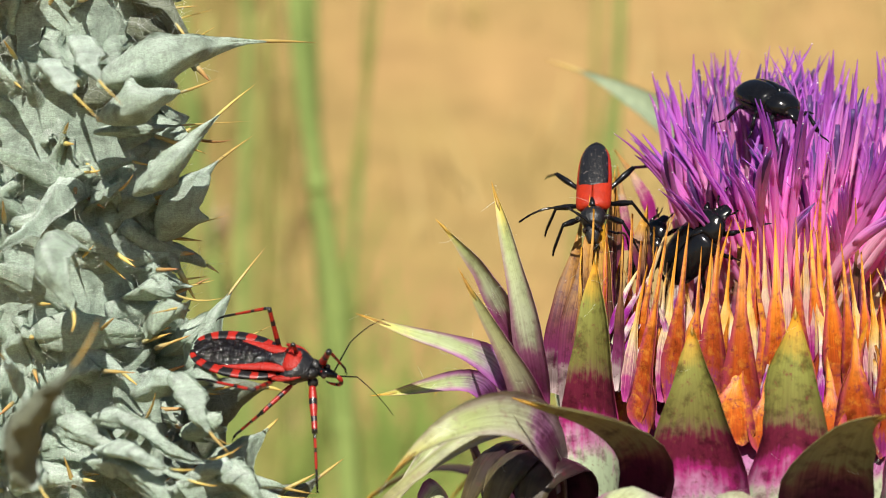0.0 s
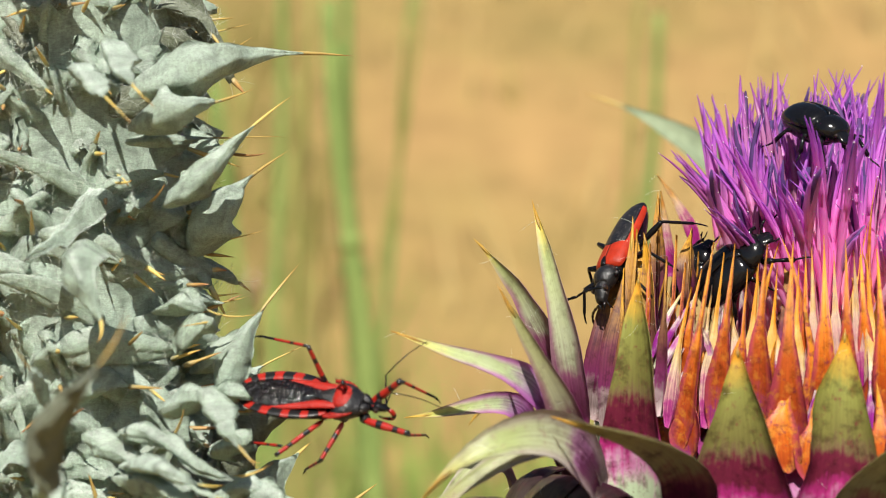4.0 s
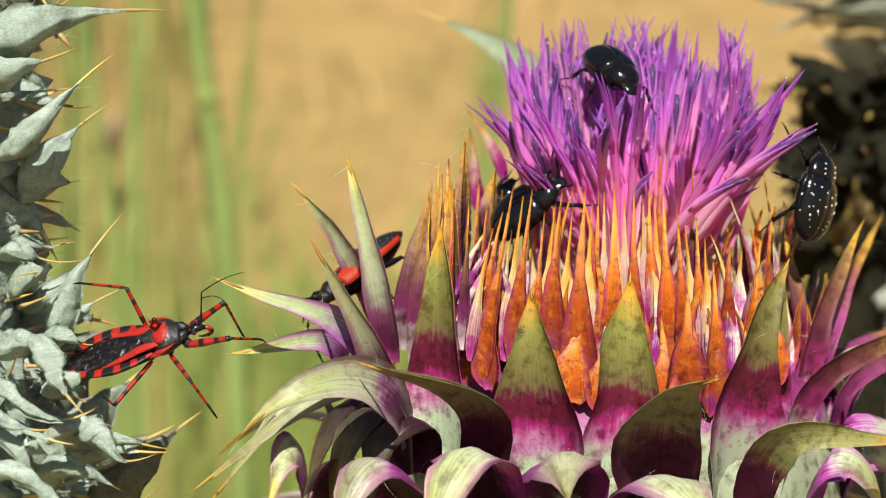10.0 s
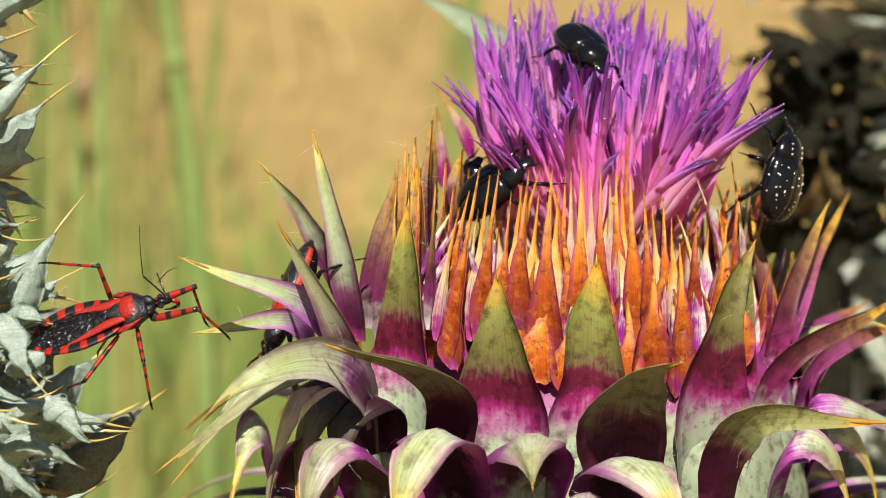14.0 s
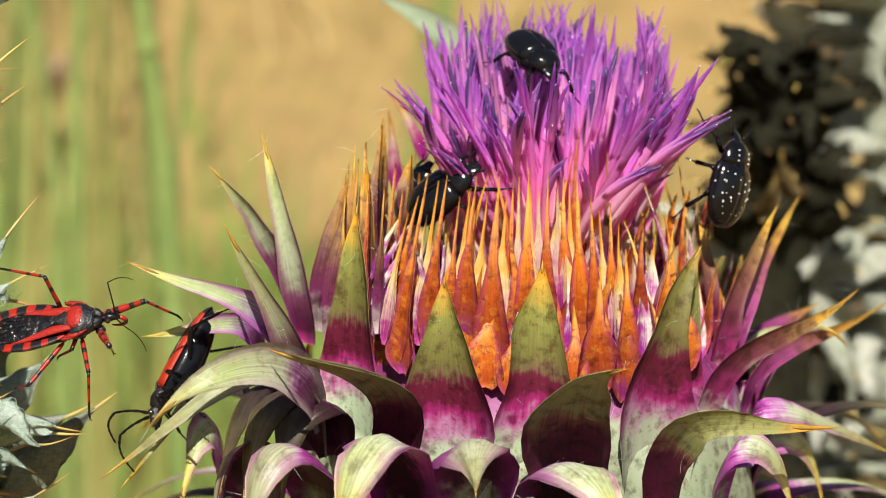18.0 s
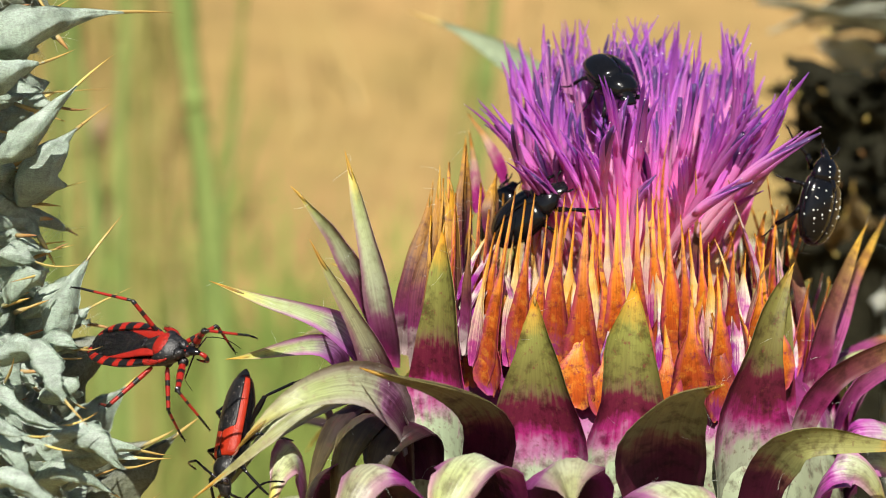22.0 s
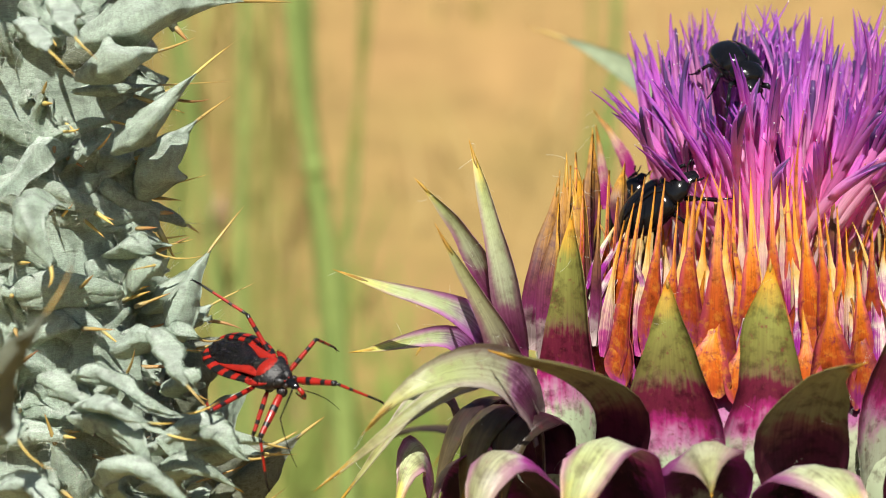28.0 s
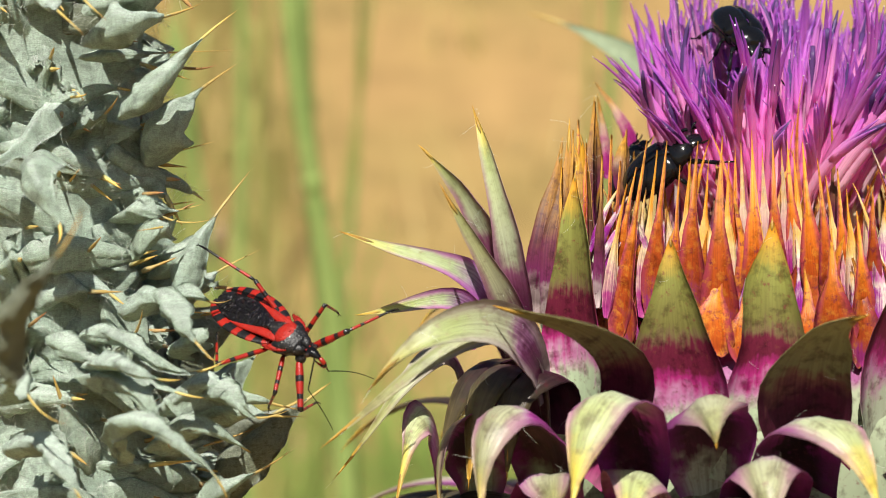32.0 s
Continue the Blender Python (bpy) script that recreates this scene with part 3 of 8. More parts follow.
def stalk(name, low, high, r, mats, label, count=6, spread=7.0, seed=1):
    """A clump of thin field stems with swollen joints, rising from one root."""
    rng = random.Random(seed)
    low, high = Vector(low), Vector(high)
    foot = Vector((low.x, low.y, -640.0))
    root = base_empty(name, foot, label, "plant stalk", "field stalks")
    lift = low - foot
    for k in range(count):
        a = Vector((rng.gauss(0, spread * 0.5), rng.gauss(0, spread), 0))
        b = (high - low) * rng.uniform(0.7, 1.05) + Vector((rng.gauss(0, spread), rng.gauss(0, spread), 0))
        ph, bend = rng.uniform(0, 6.28), rng.uniform(2, 6)
        pts = [a + (b - a) * (i / 20) + Vector((math.sin(i / 4 + ph) * bend * i / 20, math.cos(i / 5 + ph) * bend * i / 20, 0)) + lift for i in range(21)]
        rr = r * rng.uniform(0.6, 1.2)
        stem = part("stem", tube([a * 0.4, (pts[0] + a * 0.4) / 2] + pts, [rr * 1.3, rr * 1.22] + [rr * (1.15 - 0.022 * i) for i in range(21)], 8), mats[k % len(mats)], root)
        for i in (6, 13):
            d = (pts[i + 1] - pts[i]).normalized()
            part("node", tube([pts[i] - d * rr * 1.2, pts[i], pts[i] + d * rr * 1.2], [rr * 0.7, rr * 1.25, rr * 0.7], 8), mats[k % len(mats)], stem, "swollen joint of the stalk")


make_ground()
make_grass("dry_grass", "sparse dry yellowish grass on the earth bank", 2600, 5, M_GRASS, -0.8, 0.8, 950, 3800, 60, 220)
make_grass("green_grass", "yellowish-green grass tufts at the foot of the bank", 3600, 6, M_GREENGRASS, -0.26, -0.04, 1440, 1650, 60, 180)
make_grass("olive_grass", "thin olive-green grass over the earth bank", 2400, 8, M_OLIVEGRASS, -0.40, -0.10, 1350, 2500, 80, 220)
stalk("green_stalk", (-66.0, 447.0, -90.0), (-83.0, 447.0, 140.0), 3.3, [M_STALK], "tall thick green grass stalk behind the thistles", 3, 1.6, 3)
stalk("green_stalk", (-72.0, 455.0, 10.0), (-58.0, 455.0, 150.0), 1.1, [M_STRAW, M_STALK], "thin green grass stalks leaning behind the thistles", 3, 3.0, 5)
stalk("olive_stalk", (-110.0, 600.0, -110.0), (-118.0, 600.0, 165.0), 2.2, [M_STRAW, M_STRAW, M_STALK], "thin yellowish-green field stalks behind the thistles", 6, 9.0, 7)
stalk("olive_stalk", (-150.0, 640.0, -120.0), (-138.0, 640.0, 160.0), 2.2, [M_STRAW, M_STALK], "thin yellowish-green field stalks behind the thistles", 5, 10.0, 8)
stalk("green_stalk", (0.5, 620.0, -90.0), (18.5, 620.0, 170.0), 2.4, [M_STALK, M_STRAW], "tall green grass stalks behind the thistles", 4, 5.0, 9)


# ---- the flower head ----
AXIS = Vector((1.0, -2.0, 0.0))
PROFILE = [(-36, 5), (-32, 15), (-27, 21.5), (-20, 23.2), (-14, 22.6), (-8, 21.2), (-3, 19.0), (-1, 17.2), (0.6, 14.6), (1.6, 11.5), (2.2, 8.0), (2.5, 2.0)]


def involucre_radius(z):
    zs, rs = zip(*PROFILE)
    return float(np.interp(z, zs, rs))


head = base_empty("thistle_flower", (1.0, -2.0, -600.0), "purple thistle flower head ringed with orange and magenta spiny bracts", "flower")
HEAD_AT = Vector((1.0, -2.0, -600.0))


def make_receptacle():
    verts, faces, uvs = [], [], []
    n = 40
    for i, (z, r) in enumerate(PROFILE):
        for k in range(n):
            a = 2 * math.pi * k / n
            verts.append((r * math.cos(a), r * math.sin(a), z + 600))
            uvs.append((k / n, i / (len(PROFILE) - 1)))
    for i in range(len(PROFILE) - 1):
        for k in range(n):
            q = (k + 1) % n
            faces.append((i * n + k, i * n + q, (i + 1) * n + q, (i + 1) * n + k))
    faces += [tuple(range(n - 1, -1, -1)), tuple(range((len(PROFILE) - 1) * n, len(PROFILE) * n))]
    part("receptacle", (verts, faces, uvs), M_RECEPT, head)
    pts = [(0.6 * math.sin(i * 0.9), 0.5 * math.cos(i * 1.1), i * 47.2) for i in range(13)]
    part("stalk", tube(pts, [7.5 - 0.15 * i for i in range(13)], 14), M_WOOL_DULL_SHADE, head, "woolly grey-green ribbed stalk")


make_receptacle()


def bract(p0, p1, p2, p3, width, mat, cup=0.3, thick=0.35, shape="tri", spine=0.15, wave=0.25, side=None, roll=0.0):
    """One bract along a curve from its seat to its tip, with its horny spine."""
    p = [Vector(q) for q in (p0, p1, p2, p3)]
    out = Vector((p[0].x - AXIS.x, p[0].y - AXIS.y, 0)).normalized()
    s = Vector(side) if side else Vector((-out.y, out.x, 0))
    seed = p[3].x * 0.37 + p[3].z * 0.11
    at = p[0]
    b = part("bract", moved(blade(p, width, s, 14, 6, cup, thick, shape, wave, seed, 0.97, roll), at), mat, head, at=at - HEAD_AT)
    if spine:
        pts = [bezier(p, 1 - spine + spine * i / 6) - at for i in range(7)]
        r0 = max(0.07 * width * spine + 0.08, min(0.22, 0.26 * width * leaf_width(shape, (1 - spine) / 0.97)))
        part("spine", tube(pts, [r0 * (0.2, 0.75, 0.9, 0.78, 0.58, 0.34, 0.05)[i] for i in range(7)], 7), M_SPINE_GOLD, b, "yellow horny spine")
    return b


def erect(p0, p1, p2, p3, width):
    """A broad upright bract whose pale claw runs down over the involucre."""
    p0, p1 = Vector(p0), Vector(p1)
    bract(p0 + Vector((0.0, 0.7, -6.0)), p0 + (p1 - p0) * 0.6, p2, p3, width, M_ERECT, shape="erect", spine=0.07, wave=0.3, cup=0.35)


erect((-8.00, -24.50, -10.32), (-8.42, -29.08, -5.21), (-8.53, -28.42, -0.45), (-8.77, -27.00, 4.55), 9.1)
erect((0.05, -24.50, -8.71), (-0.72, -28.75, -3.68), (-0.07, -27.00, -0.13), (0.26, -26.00, 6.11), 9.2)
erect((-16.60, -20.00, -6.44), (-17.24, -24.83, -0.13), (-17.18, -23.67, 5.41), (-16.64, -21.00, 10.94), 7.1)
erect((11.25, -21.00, -11.21), (9.81, -25.17, -5.61), (11.21, -26.33, 1.09), (15.74, -20.00, 7.30), 9.0)
bract((3.60, -22.80, -17.20), (1.59, -29.83, -4.68), (2.46, -37.17, -3.61), (6.82, -37.00, -2.70), 9.3, M_FOLD, shape="ogive")
erect((15.70, -16.00, -9.95), (15.06, -19.83, -3.06), (15.09, -17.67, 1.30), (16.33, -14.00, 6.80), 3.9)
bract((-21.46, -12.00, -2.96), (-22.47, -17.92, 4.02), (-24.13, -17.83, 11.44), (-25.92, -14.00, 17.61), 3.5, M_GREEN, side=(0.85, -0.51, 0.13), shape="lance")
bract((-19.95, -10.00, -2.02), (-19.85, -16.00, 4.06), (-18.12, -11.50, 8.78), (-17.44, -10.00, 14.86), 3.9, M_BROWN, side=(0.84, -0.53, -0.09), shape="lance")
bract((-18.79, -14.00, -3.57), (-18.93, -20.00, 4.74), (-17.04, -15.50, 7.98), (-16.90, -14.00, 16.26), 3.6, M_BROWN, side=(0.89, -0.46, -0.06), shape="lance")
bract((-22.84, -8.00, 0.60), (-25.34, -12.17, 7.90), (-27.38, -12.58, 10.58), (-31.12, -11.50, 14.20), 3.1, M_GREEN, side=(0.73, -0.58, 0.36), shape="lance")
bract((-22.39, -2.00, 2.45), (-23.71, -1.17, 4.20), (-25.37, -3.33, 5.93), (-27.45, -4.00, 6.61), 1.8, M_GREEN, side=(-0.48, -0.66, -0.58), shape="lance")
bract((-20.55, -20.00, -7.32), (-22.05, -28.67, -1.31), (-25.18, -28.33, 2.80), (-28.73, -28.00, 9.37), 3.6, M_GREEN, side=(0.88, -0.40, 0.26), shape="lance")
bract((-24.11, -20.00, -3.60), (-23.72, -27.00, 2.97), (-30.57, -27.00, 2.56), (-37.88, -24.00, 5.56), 3.4, M_SHOULDER, side=(0.50, 0.30, 0.80), shape="lance", wave=0.4)
bract((-26.05, -14.00, -4.85), (-25.13, -21.00, 2.35), (-31.42, -20.00, -1.71), (-36.84, -19.00, -1.88), 2.8, M_SHOULDER, side=(0.45, 0.25, 0.85), shape="lance", wave=0.4)
bract((-15.76, -21.80, -17.20), (-7.47, -30.00, -2.25), (-18.38, -38.50, -3.42), (-24.29, -35.00, -1.43), 6.0, M_FOLD, side=(0.84, -0.52, 0.15), shape="lance")
bract((-19.72, -20.00, -12.31), (-19.68, -31.83, 4.76), (-29.93, -34.67, -6.43), (-39.01, -33.00, -13.25), 3.6, M_SAGE, side=(0.46, -0.49, -0.74), shape="lance")
bract((-26.39, -6.00, -12.58), (-28.28, -14.17, 1.88), (-31.59, -19.33, -8.39), (-39.08, -17.00, -16.81), 3.3, M_SAGE, side=(0.33, -0.64, -0.70), shape="lance")
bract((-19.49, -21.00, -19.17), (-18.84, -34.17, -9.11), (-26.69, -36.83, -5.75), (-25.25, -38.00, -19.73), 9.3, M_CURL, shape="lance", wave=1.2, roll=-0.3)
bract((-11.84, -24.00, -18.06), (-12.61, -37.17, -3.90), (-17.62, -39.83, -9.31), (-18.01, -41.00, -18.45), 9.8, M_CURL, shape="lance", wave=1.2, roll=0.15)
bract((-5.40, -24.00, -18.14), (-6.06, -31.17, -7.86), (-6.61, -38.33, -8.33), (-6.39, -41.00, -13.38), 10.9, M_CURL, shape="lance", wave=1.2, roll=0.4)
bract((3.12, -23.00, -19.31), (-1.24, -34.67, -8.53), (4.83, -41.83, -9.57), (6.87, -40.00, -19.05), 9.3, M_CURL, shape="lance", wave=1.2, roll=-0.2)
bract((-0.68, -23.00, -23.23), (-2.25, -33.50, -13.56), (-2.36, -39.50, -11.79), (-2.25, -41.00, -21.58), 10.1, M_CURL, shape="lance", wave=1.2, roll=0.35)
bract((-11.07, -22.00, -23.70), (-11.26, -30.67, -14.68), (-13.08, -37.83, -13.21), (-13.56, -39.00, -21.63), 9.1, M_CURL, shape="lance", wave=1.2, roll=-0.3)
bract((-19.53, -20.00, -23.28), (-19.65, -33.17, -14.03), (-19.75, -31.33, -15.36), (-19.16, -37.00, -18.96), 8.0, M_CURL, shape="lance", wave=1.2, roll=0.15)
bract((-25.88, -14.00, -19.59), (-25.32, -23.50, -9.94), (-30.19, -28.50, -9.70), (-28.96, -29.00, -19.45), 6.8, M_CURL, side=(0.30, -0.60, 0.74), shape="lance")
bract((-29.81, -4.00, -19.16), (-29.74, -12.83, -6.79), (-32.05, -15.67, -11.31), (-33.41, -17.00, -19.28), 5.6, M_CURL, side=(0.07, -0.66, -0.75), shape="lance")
bract((20.54, -6.00, -5.76), (19.92, -14.67, -0.41), (25.18, -0.83, 5.74), (31.49, 13.00, 11.40), 3.2, M_PINK, side=(0.71, 0.60, -0.37), shape="lance")
bract((19.15, -10.00, -5.37), (19.02, -16.33, 0.25), (22.34, -7.67, 5.32), (26.36, -2.00, 10.86), 3.2, M_WINE, side=(0.82, 0.52, -0.26), shape="lance")
bract((17.11, -15.00, -10.34), (16.97, -23.17, 0.02), (24.50, -17.83, -3.56), (33.49, -8.00, 2.66), 3.5, M_WINE, side=(0.75, 0.44, -0.50), shape="lance")
bract((22.27, -8.00, -10.64), (21.72, -16.83, -0.61), (28.93, -1.67, -5.47), (40.56, 6.00, 0.83), 2.8, M_PINK, side=(0.54, 0.59, -0.59), shape="lance")
bract((23.99, 6.00, -5.16), (25.92, 6.33, -2.90), (30.66, 12.67, -2.26), (34.50, 16.00, -0.54), 2.7, M_PINK, side=(-0.49, 0.59, 0.65), shape="lance")
bract((12.10, -21.80, -19.00), (10.25, -34.50, -3.72), (14.63, -35.50, -8.72), (28.24, -26.00, -9.04), 4.9, M_FOLD, side=(0.74, 0.27, -0.62), shape="lance")
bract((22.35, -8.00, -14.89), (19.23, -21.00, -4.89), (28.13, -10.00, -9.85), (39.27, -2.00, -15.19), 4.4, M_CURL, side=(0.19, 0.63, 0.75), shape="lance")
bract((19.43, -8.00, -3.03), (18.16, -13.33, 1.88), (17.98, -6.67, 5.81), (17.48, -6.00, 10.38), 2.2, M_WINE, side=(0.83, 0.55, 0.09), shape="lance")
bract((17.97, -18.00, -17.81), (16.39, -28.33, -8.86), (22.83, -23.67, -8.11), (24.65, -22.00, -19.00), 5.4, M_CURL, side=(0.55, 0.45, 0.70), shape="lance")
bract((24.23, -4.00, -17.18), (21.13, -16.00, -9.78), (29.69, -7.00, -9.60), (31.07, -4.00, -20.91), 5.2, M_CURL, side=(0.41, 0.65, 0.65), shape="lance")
bract((17.96, -4.00, 6.62), (16.98, -8.67, 9.59), (19.70, -4.33, 13.49), (21.91, 0.00, 16.27), 1.5, M_ORANGE, shape="lance")
bract((15.21, -8.00, 6.78), (14.65, -13.33, 9.64), (16.16, -6.67, 10.59), (16.66, -6.00, 12.18), 2.0, M_ORANGE, shape="lance")
bract((13.84, -10.00, 4.92), (13.25, -14.17, 8.36), (13.88, -10.83, 9.72), (14.98, -9.00, 12.13), 2.2, M_ORANGE, shape="lance")
bract((-15.08, -14.00, -2.00), (-15.31, -17.00, 4.36), (-15.55, -14.75, 12.81), (-15.93, -14.00, 14.75), 2.7, M_BROWN, shape="lance")
bract((-14.46, -6.00, 6.14), (-14.90, -11.33, 10.71), (-14.14, -4.67, 14.06), (-14.11, -4.00, 19.31), 2.9, M_BROWN, side=(0.82, -0.57, -0.02), shape="lance")
bract((-12.45, 2.00, 11.60), (-12.65, 2.00, 14.01), (-13.03, 2.00, 17.12), (-13.58, 2.00, 20.12), 1.9, M_CREAM, side=(-0.82, -0.56, -0.09), shape="lance")
bract((-9.62, 8.00, 14.47), (-10.25, 8.00, 17.92), (-11.85, 8.00, 19.66), (-13.63, 8.00, 22.10), 1.6, M_CREAM, side=(-0.88, -0.38, -0.28), shape="lance")
bract((-15.60, -12.00, 4.78), (-16.02, -16.50, 7.28), (-16.01, -12.00, 10.94), (-16.34, -12.00, 14.08), 2.5, M_BROWN, side=(0.89, -0.46, 0.05), shape="lance")
bract((-11.15, -8.00, 8.50), (-12.62, -12.50, 11.87), (-11.54, -8.00, 13.30), (-11.23, -8.00, 15.74), 2.2, M_BROWN, side=(0.87, -0.49, 0.01), shape="lance")


# pale spoon-shaped bract, and ones beneath whose dark colour stands for its shade
bract((-20.06, -24.0, -9.34), (-20.37, -33.0, -0.85), (-28.92, -40.0, -1.08), (-34.8, -37.0, -8.56), 5.4, M_SAGE, side=(0.3, 0.5, 0.8), shape="lance", wave=0.5)
bract((-20.83, -18.0, -12.72), (-22.98, -22.0, -3.31), (-26.22, -26.0, -6.07), (-26.64, -26.0, -17.39), 8.0, M_SHADE_BRACT, side=(0.8, -0.5, 0.2), shape="lance", wave=0.5)
bract((-18.18, -20.0, -12.98), (-20.36, -24.0, -4.16), (-22.86, -28.0, -6.86), (-23.29, -28.0, -16.55), 8.5, M_SHADE_BRACT, side=(0.85, -0.5, 0.1), shape="lance", wave=0.5)
bract((-21.97, -12.0, -10.76), (-24.14, -16.0, -2.77), (-28.23, -20.0, -7.22), (-29.21, -20.0, -16.75), 7.0, M_SHADE_BRACT, side=(0.7, -0.6, 0.3), shape="lance", wave=0.5)
# narrow brown bracts crowding one side of the head
bract((-17.45, -15.0, -0.64), (-17.09, -18.2, 6.37), (-16.85, -17.6, 10.65), (-16.58, -15.0, 15.36), 1.6, M_BROWN, shape="awn", spine=0, cup=0.5, wave=0.4)
bract((-15.87, -17.0, -1.01), (-15.87, -20.2, 5.52), (-15.73, -19.6, 9.52), (-15.48, -17.0, 13.93), 1.6, M_ORANGE, shape="awn", spine=0, cup=0.5, wave=0.4)
bract((-14.82, -9.0, 3.39), (-14.7, -12.2, 10.08), (-14.54, -11.6, 14.15), (-14.31, -9.0, 18.6), 1.4, M_BROWN, shape="awn", spine=0, cup=0.5, wave=0.4)
bract((-13.82, -14.0, 0.41), (-13.55, -17.2, 6.58), (-13.31, -16.6, 10.5), (-13.0, -14.0, 14.92), 1.6, M_ORANGE, shape="awn", spine=0, cup=0.5, wave=0.4)
bract((-12.42, -10.0, 3.47), (-12.06, -13.2, 8.83), (-11.75, -12.6, 12.11), (-11.34, -10.0, 15.7), 1.4, M_BROWN, shape="awn", spine=0, cup=0.5, wave=0.4)
bract((-18.26, -16.0, -1.65), (-18.08, -19.2, 4.5), (-17.93, -18.6, 8.05), (-17.74, -16.0, 11.77), 1.4, M_BROWN, shape="awn", spine=0, cup=0.5, wave=0.4)
bract((-14.54, -17.5, -1.5), (-14.48, -20.7, 4.61), (-14.32, -20.1, 8.46), (-14.05, -17.5, 12.78), 1.6, M_BROWN, shape="awn", spine=0, cup=0.5, wave=0.4)
bract((-16.34, -8.0, 2.21), (-16.2, -11.2, 8.95), (-16.06, -10.6, 12.84), (-15.88, -8.0, 16.94), 1.2, M_ORANGE, shape="awn", spine=0, cup=0.5, wave=0.4)
bract((-13.41, -15.0, -0.6), (-13.06, -18.2, 5.14), (-12.72, -17.6, 8.59), (-12.25, -15.0, 12.35), 1.4, M_ORANGE, shape="awn", spine=0, cup=0.5, wave=0.4)
# slanting white and magenta strips in the gap beside them
bract((-14.98, -16.5, 2.71), (-14.04, -18.5, 5.25), (-12.86, -18.0, 7.36), (-11.57, -15.0, 8.8), 1.1, M_STREAK, shape="lance", spine=0, cup=0.3)
bract((-15.08, -16.5, 1.1), (-13.97, -18.5, 3.83), (-12.6, -18.0, 6.09), (-11.12, -15.0, 7.62), 1.2, M_STREAK, shape="lance", spine=0, cup=0.3)
bract((-14.85, -16.5, -0.51), (-13.9, -18.5, 2.28), (-12.72, -18.0, 4.57), (-11.43, -15.0, 6.11), 1.1, M_STREAK, shape="lance", spine=0, cup=0.3)
bract((-13.97, -16.5, -1.84), (-13.01, -18.5, 1.19), (-11.79, -18.0, 3.69), (-10.45, -15.0, 5.36), 1.2, M_STREAK, shape="lance", spine=0, cup=0.3)
bract((-15.21, -16.5, 3.78), (-14.45, -18.5, 6.18), (-13.49, -18.0, 8.18), (-12.44, -15.0, 9.55), 0.9, M_STREAK, shape="lance", spine=0, cup=0.3)
bract((-13.54, -16.5, -2.64), (-12.8, -18.5, 0.08), (-11.84, -18.0, 2.29), (-10.76, -15.0, 3.74), 1.0, M_STREAK, shape="lance", spine=0, cup=0.3)
# rust-orange bracts drawn out into golden points, with paler ones behind
bract((-13.03, -18.0, -4.65), (-11.99, -22.0, 2.81), (-11.07, -20.9, 8.03), (-9.84, -17.0, 14.26), 3.0, M_ORANGE, shape="awn", spine=0, cup=0.45)
bract((-10.06, -19.0, -2.94), (-9.62, -23.0, 4.03), (-9.03, -21.9, 8.65), (-8.13, -18.0, 14.01), 2.7, M_ORANGE, shape="awn", spine=0, cup=0.45)
bract((-6.51, -19.0, -2.38), (-6.63, -23.0, 3.96), (-6.19, -21.9, 8.48), (-5.31, -18.0, 13.94), 3.4, M_ORANGE, shape="awn", spine=0, cup=0.45)
bract((-3.62, -20.5, -4.88), (-4.42, -24.5, 1.67), (-4.14, -23.4, 7.17), (-3.25, -19.5, 14.34), 4.1, M_ORANGE, shape="awn", spine=0, cup=0.45)
bract((-0.67, -19.0, -2.34), (-1.03, -23.0, 4.0), (-0.9, -21.9, 8.84), (-0.48, -18.0, 14.89), 3.1, M_ORANGE, shape="awn", spine=0, cup=0.45)
bract((1.15, -20.0, -2.24), (0.74, -24.0, 4.69), (0.85, -22.9, 9.21), (1.24, -19.0, 14.38), 2.5, M_ORANGE, shape="awn", spine=0, cup=0.45)
bract((4.98, -19.0, -2.82), (3.88, -23.0, 4.36), (3.76, -21.9, 8.76), (4.07, -18.0, 13.61), 3.0, M_ORANGE, shape="awn", spine=0, cup=0.45)
bract((5.88, -19.5, -2.77), (5.3, -23.5, 3.36), (5.2, -22.4, 7.39), (5.26, -18.5, 12.03), 2.4, M_ORANGE, shape="awn", spine=0, cup=0.45)
bract((5.91, -21.5, -6.82), (5.42, -25.5, -1.48), (5.6, -24.4, 1.83), (6.17, -20.5, 5.49), 4.8, M_ORANGE, shape="awn", spine=0, cup=0.45)
bract((9.03, -20.0, -4.83), (8.28, -24.0, 0.92), (8.29, -22.9, 4.0), (8.67, -19.0, 7.04), 2.6, M_ORANGE, shape="awn", spine=0, cup=0.45)
bract((10.05, -17.0, -2.41), (9.74, -21.0, 3.99), (10.01, -19.9, 6.82), (10.66, -16.0, 9.1), 2.4, M_ORANGE, shape="awn", spine=0, cup=0.45)
bract((12.06, -17.0, -3.47), (12.09, -21.0, 2.33), (12.64, -19.9, 5.65), (13.63, -16.0, 9.12), 3.1, M_ORANGE, shape="awn", spine=0, cup=0.45)
bract((14.67, -12.0, 0.51), (14.29, -16.0, 6.79), (14.69, -14.9, 9.74), (15.63, -11.0, 12.3), 1.5, M_ORANGE, shape="awn", spine=0, cup=0.45)
bract((-8.07, -17.0, -4.7), (-7.95, -21.0, 2.36), (-7.55, -19.9, 6.84), (-6.86, -16.0, 11.88), 2.2, M_ORANGE, shape="awn", spine=0, cup=0.45)
bract((-2.17, -16.5, -1.48), (-2.38, -20.5, 5.12), (-2.19, -19.4, 9.14), (-1.74, -15.5, 13.53), 2.2, M_ORANGE, shape="awn", spine=0, cup=0.45)
